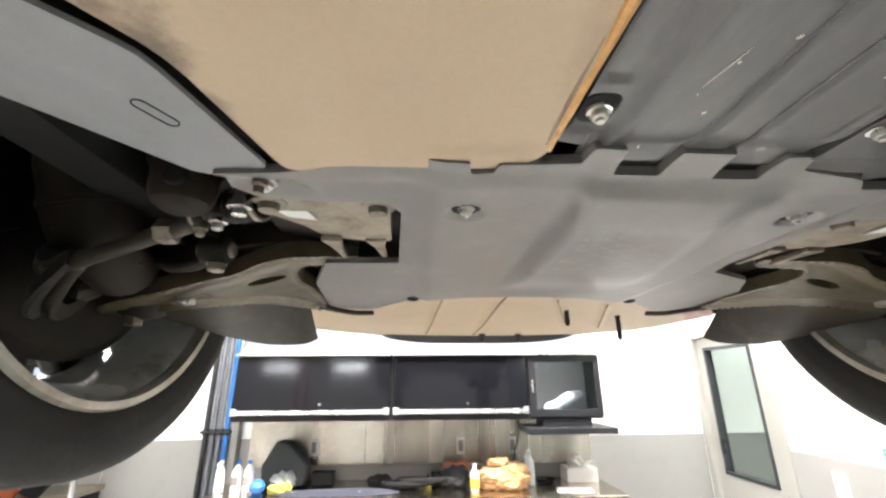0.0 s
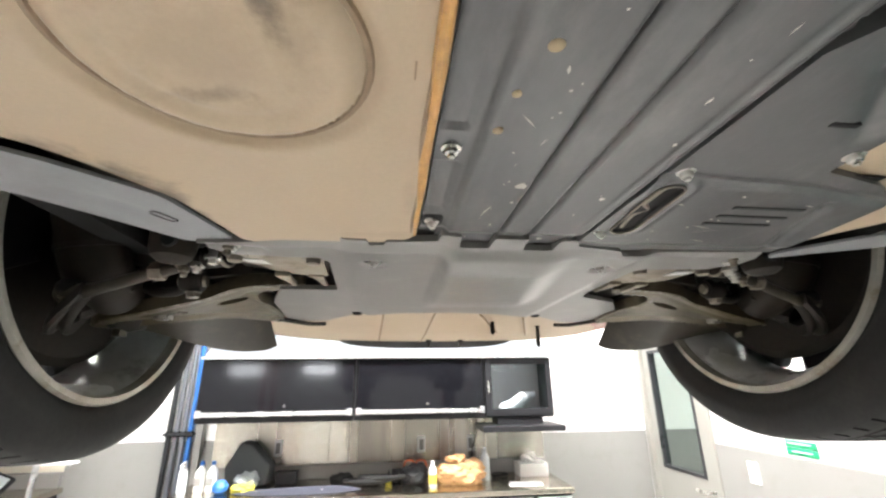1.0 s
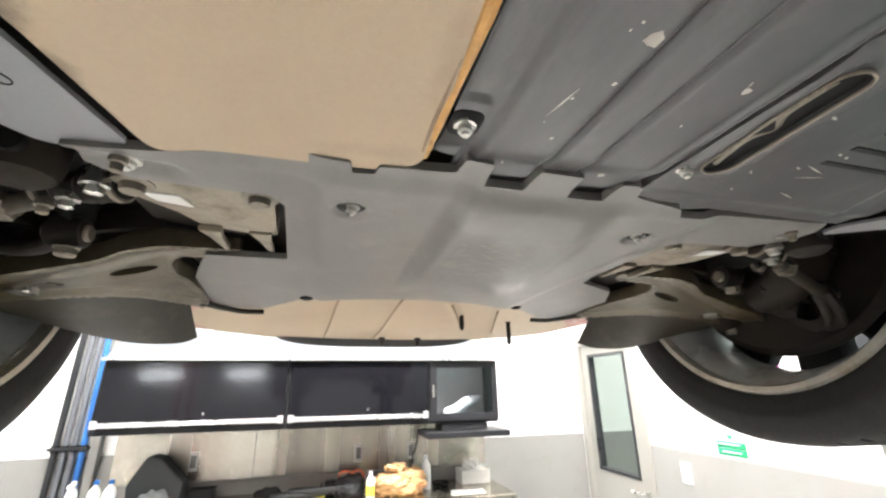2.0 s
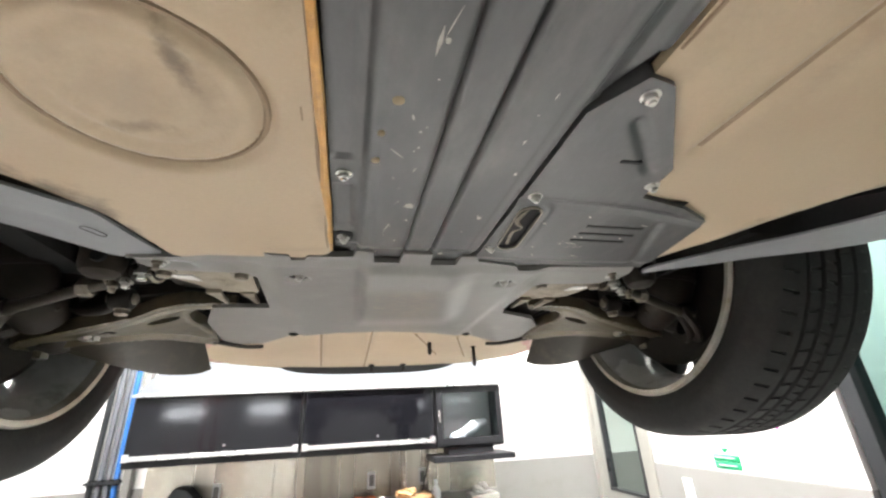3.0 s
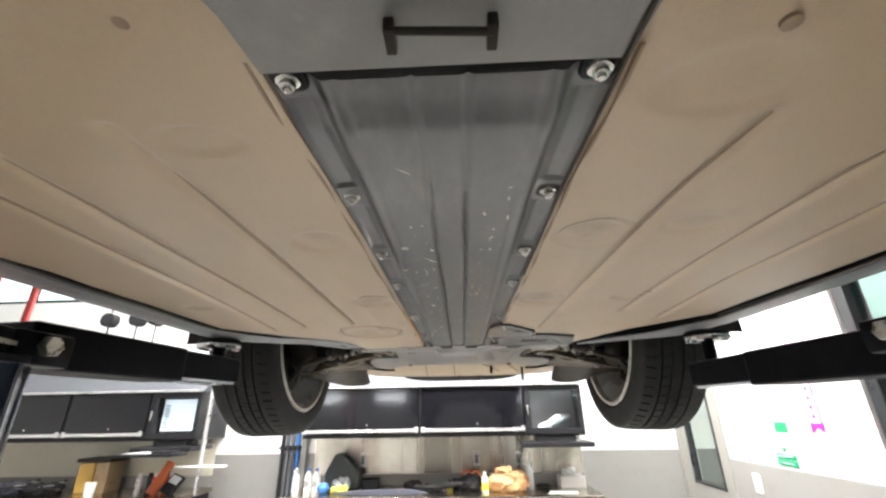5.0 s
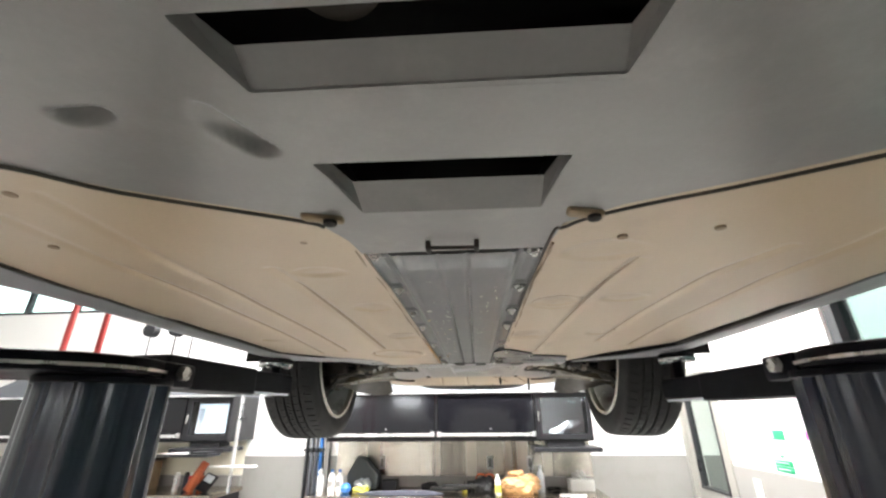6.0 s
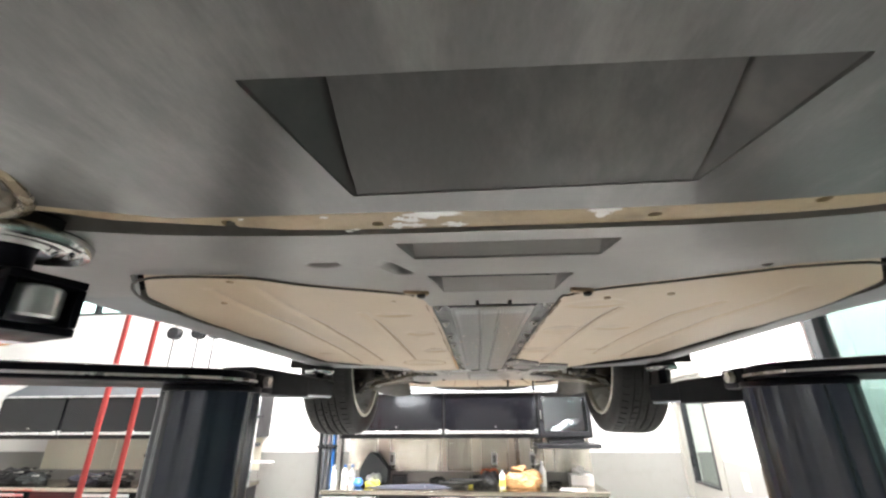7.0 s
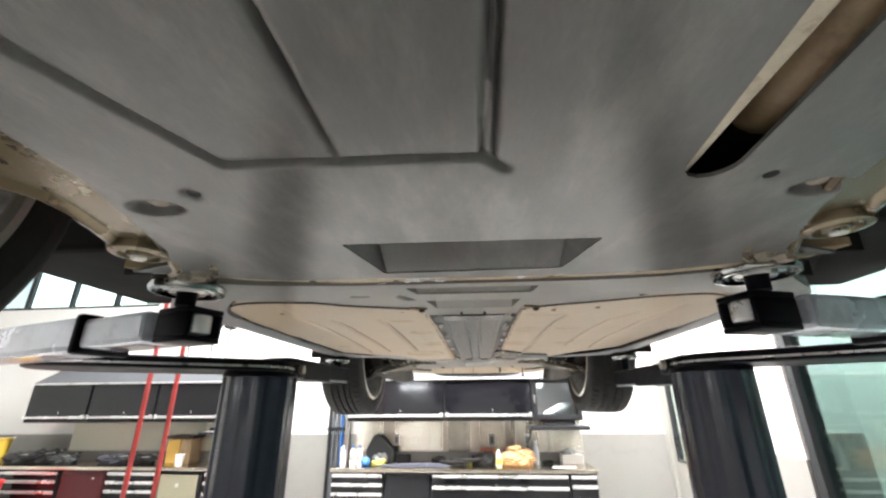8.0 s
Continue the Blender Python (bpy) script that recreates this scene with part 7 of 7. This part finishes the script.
def west_things():
    for x, y in ((-1.892, 0.52), (-1.733, 0.56)):
        ob = thing("red_hose", "red hose hanging straight down from the ceiling", "hose", group="red hoses")
        part("hose", tube([(x, y, 0.35), (x + 0.004, y, 1.2), (x - 0.003, y + 0.01, 2.1), (x, y, CEILING)], 0.015, 12), M_HOSE, ob)
        part("nozzle", tube([(x, y, 0.25), (x, y, 0.36)], [0.012, 0.021], 12), M_STEEL, ob)
    for x in (-3.36, -3.06, -2.86):
        ob = thing("hose_reel", "small dark reel hanging on a thin rod from the ceiling", "reel", group="hanging reels")
        part("drum", lathe([(0.03, -0.05), (0.07, -0.045), (0.07, 0.045), (0.03, 0.05)], "y", 20, (x, 2.8, 2.53)), M_SATIN, ob)
        part("rod", tube([(x, 2.8, 2.58), (x, 2.8, CEILING)], 0.012, 8), M_STEEL, ob)
        part("cord", tube([(x, 2.8, 2.0), (x, 2.8, 2.47)], 0.008, 8), M_MULL, ob)
    case = thing("parts_case", "amber plastic case with a dark lid on the bench", "case")
    part("body", box(-4.06, -3.88, 3.70, 3.95, T, T + 0.30, 0.015), M_WOODISH, case)
    part("lid", box(-4.09, -3.70, 3.68, 3.97, T + 0.303, T + 0.345, 0.012), M_IRON, case)
    part("back", box(-3.875, -3.73, 3.72, 3.95, T, T + 0.30, 0.01), M_CASTING, case)
    cup = can("cup", "white paper cup on the bench", "cup", -3.72, 3.52, T, [(0.036, 0), (0.04, 0.003), (0.052, 0.13), (0.055, 0.133)], M_WHITE)
    bucket = can("bucket", "yellow plastic bucket on the bench", "bucket", -6.55, 3.62, T + 0.0, [(0.12, 0), (0.125, 0.005), (0.16, 0.3), (0.168, 0.305), (0.168, 0.32)], M_YELLOWB, 28)
    for k, (x, w, h, m) in enumerate(((-6.2, 0.22, 0.14, M_GREYCLOTH), (-5.85, 0.28, 0.17, M_SATIN), (-5.55, 0.2, 0.12, M_GREYCLOTH), (-4.75, 0.26, 0.12, M_SLATE), (-4.4, 0.22, 0.11, M_BLACK))):
        ob = thing("tool_pile", "pile of dark hand tools and cloths on the bench", "tool pile", pose(x, 3.72, T), "tool piles")
        part("cloth", rough_lump(w, 0.12, h, 40 + k, 0.35), m, ob)
        for j in range(5):
            a = 0.5 * j - 1
            part("tool", tube([(-w * 0.9, -0.1 + 0.04 * j, h * 0.5), (w * 0.8, -0.1 + 0.03 * j + 0.05 * math.sin(a), h * 0.75 + 0.01 * j)], 0.009, 8), M_STEEL if j % 2 else M_SATIN, ob)
    for k in range(4):
        ob = thing("spray_can", "spray can standing on the bench", "can", pose(-3.30 + 0.09 * k, 3.66 + 0.04 * (k % 2), T), "spray cans")
        part("body", lathe([(0.03, 0), (0.033, 0.005), (0.033, 0.15), (0.024, 0.165)], "z", 20), (M_ALUBAR, M_SLATE, M_BAND, M_ORANGE)[k], ob)
        part("cap", lathe([(0.024, 0.166), (0.024, 0.19), (0.018, 0.195)], "z", 16), M_SATIN if k % 2 else M_WHITE, ob)
    cone = thing("orange_tube", "orange plastic tube leaning on the bench", "tube")
    part("tube", tube([(-3.12, 3.62, T + 0.005), (-3.02, 3.72, T + 0.30)], [0.055, 0.045], 18), M_ORANGE, cone)
    case2 = thing("meter", "grey hand-held meter with a small screen leaning on the bench", "meter")
    bm = box(-0.07, 0.07, -0.02, 0.02, 0.0, 0.2, 0.01)
    bm.transform(pose(-2.95, 3.60, T + 0.012, -35, 20, 0))
    part("body", bm, M_SATIN, case2)
    bm = box(-0.05, 0.05, -0.024, -0.021, 0.1, 0.18)
    bm.transform(pose(-2.95, 3.60, T + 0.012, -35, 20, 0))
    part("screen", bm, M_BOTTLE, case2)
    board = thing("clip_board", "white papers and a keyboard on the sloping tray", "papers")
    bm = prism([(-3.18, 3.16), (-2.93, 3.15), (-2.90, 3.36), (-3.12, 3.37)], CAB_Z0 - 0.0965, CAB_Z0 - 0.090)
    part("papers", bm, M_WHITE, board)
    part("keyboard", box(-2.88, -2.68, 3.16, 3.32, CAB_Z0 - 0.0965, CAB_Z0 - 0.076, 0.004), M_SATIN, board)
    pole = thing("screen_arm", "grey metal pole and arm beside the computer cabinet", "stand")
    part("pole", tube([(-2.60, 3.56, T + 0.003), (-2.60, 3.56, 2.0)], 0.02, 12), M_ALUBAR, pole)
    part("arm", tube([(-2.60, 3.56, 1.62), (-2.50, 3.50, 1.62)], 0.012, 10), M_SATIN, pole)
    part("shelf", box(-2.82, -2.30, 3.46, 3.56, 1.11, 1.125, 0.004), M_WHITE, pole, "thin white shelf")
    chest = thing("tool_chest", "dark red steel tool chest below the bench", "chest")
    part("body", box(-5.27, -4.65, 3.46, 3.98, 0.0, BENCH_TOP - 0.05, 0.01), M_DARKRED, chest)
    part("front_panel", box(-5.25, -4.67, 3.45, 3.459, 0.05, BENCH_TOP - 0.08, 0.003), M_DARKRED, chest)
    part("lock", lathe([(0.012, -0.006), (0.014, 0), (0.014, 0.006)], "y", 12, (-4.8, 3.442, BENCH_TOP - 0.14)), M_STEEL, chest)
    bin_ob = can("bin", "bright red plastic bin beside the bench", "bin", -6.0, 3.05, 0.0, [(0.2, 0), (0.21, 0.01), (0.26, 0.68), (0.275, 0.685), (0.275, 0.715), (0.25, 0.715)], M_BAND, 32)
    unit = thing("sink_unit", "dull olive cupboard with a round knob below the bench", "cupboard")
    part("body", box(-3.92, -3.34, 3.47, 3.98, 0.0, BENCH_TOP - 0.05, 0.006), M_SATIN, unit)
    part("door", box(-3.88, -3.38, 3.45, 3.469, 0.42, BENCH_TOP - 0.09, 0.004), M_OLIVE, unit)
    part("knob", lathe([(0.022, -0.02), (0.026, -0.012), (0.016, 0.0)], "y", 16, (-3.63, 3.445, 0.64)), M_STEEL, unit)


bench_things()
cabinet_contents()
pipes()
signs()
west_things()


# ---- spatter, scuffs and marks on the underside ----
def scatter(name, label, material, n, x0, x1, y0, y1, z, small, large, seed):
    rng = random.Random(seed)
    bm = bmesh.new()
    for _ in range(n):
        x, y = rng.uniform(x0, x1), rng.uniform(y0, y1)
        r = small + (large - small) * rng.random() ** 4
        k = rng.randint(6, 9)
        a0 = rng.random() * 6
        bm.faces.new([bm.verts.new((x + r * (0.7 + 0.5 * rng.random()) * math.cos(a0 + 2 * math.pi * i / k), y + r * (0.7 + 0.6 * rng.random()) * math.sin(a0 + 2 * math.pi * i / k), z)) for i in range(k)][::-1])
    ob = part(name, bm, material, car, label, smooth=0)
    return tagged(ob, kind="stuff")


scatter("dried_splash", "pale dried splashes on the tunnel cover", M_SPLASH, 40, -0.066, -0.028, -0.75, 0.28, FLOOR_Z - 0.0080, 0.0008, 0.006, 3)
scatter("dried_splash", "pale dried splashes on the tunnel cover", M_SPLASH, 22, 0.026, 0.066, -0.75, 0.28, FLOOR_Z - 0.0080, 0.0008, 0.004, 7)


# pale scratches on the subframe cover and the cross panel
def scratches(name, label, n, x0, x1, y0, y1, z, seed, turn, wide=1.0):
    rng = random.Random(seed)
    bm = bmesh.new()
    for _ in range(n):
        x, y = rng.uniform(x0, x1), rng.uniform(y0, y1)
        length, w, a = 0.003 + 0.018 * rng.random() ** 3, wide * (0.0005 + 0.0012 * rng.random() ** 2), turn + rng.gauss(0, 0.35)
        c, d = math.cos(a), math.sin(a)
        bm.faces.new([bm.verts.new((x + u * c - v * d, y + u * d + v * c, z)) for u, v in ((-length, 0), (0, -w), (length, 0), (0, w))][::-1])
    return tagged(part(name, bm, M_SPLASH, car, label, smooth=0), kind="stuff")


scratches("scratch", "pale scratches on the plateau of the subframe cover", 150, -0.050, 0.060, 0.40, 0.56, FLOOR_Z - 0.0325, 5, 0.3, 1.7)
scratches("scratch", "pale scratches on the tunnel cover", 16, -0.066, -0.03, -0.9, 0.27, FLOOR_Z - 0.0080, 6, 1.3)
scratches("scratch", "pale scratches on the tunnel cover", 16, 0.03, 0.066, -0.9, 0.27, FLOOR_Z - 0.0080, 9, 1.5)
scratches("scratch", "pale scratches on the access cover", 12, 0.14, 0.28, 0.12, 0.27, FLOOR_Z - 0.0068, 8, 0.2)

for x, y, r in ((-0.0625, -0.027, 0.0050), (-0.0723, 0.013, 0.0032), (-0.0747, 0.052, 0.0040), (-0.0754, -0.569, 0.0038), (-0.0345, -0.457, 0.0034), (-0.0520, -0.3985, 0.0028), (-0.0690, -0.4166, 0.0014), (-0.0330, -0.284, 0.0020), (-0.0355, -0.231, 0.0016), (-0.040, -0.17, 0.0020)):
    part("mud_spot", lathe([(r, 0.002), (r * 0.95, -0.0002), (r * 0.6, -0.0008)], "z", 14, (x, y, FLOOR_Z - 0.0075)), M_STRIP, car, "round dried mud spot")
mark = slot(-0.390, 0.264, -0.399, 0.246, 0.005)
part("sill_mark", tube([(x, y, FLOOR_Z - 0.0008) for x, y in mark + mark[:1]], 0.0005, 6), M_BLACK, car, "thin oval plug outline in the sill")


# ---- the rear underside, shifted and widened to fit the camera's view ----
def fit_rear(x, y):
    """Moves the floor behind the seats forward and widens it to fit the camera's view."""
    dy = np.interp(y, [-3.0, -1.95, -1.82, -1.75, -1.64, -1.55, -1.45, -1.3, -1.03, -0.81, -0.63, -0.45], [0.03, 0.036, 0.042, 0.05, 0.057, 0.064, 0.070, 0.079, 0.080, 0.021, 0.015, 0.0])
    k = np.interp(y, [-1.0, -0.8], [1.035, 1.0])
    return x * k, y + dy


fitted = set()
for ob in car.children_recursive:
    if ob.name.startswith("wheel") and "lining" not in ob.name or ob.parent.name.split(".")[0] == "wheel" or ob.data.name in fitted:
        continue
    fitted.add(ob.data.name)
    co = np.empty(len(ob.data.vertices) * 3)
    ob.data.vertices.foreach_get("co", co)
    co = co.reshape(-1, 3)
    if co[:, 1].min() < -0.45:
        co[:, 0], co[:, 1] = fit_rear(co[:, 0], co[:, 1])
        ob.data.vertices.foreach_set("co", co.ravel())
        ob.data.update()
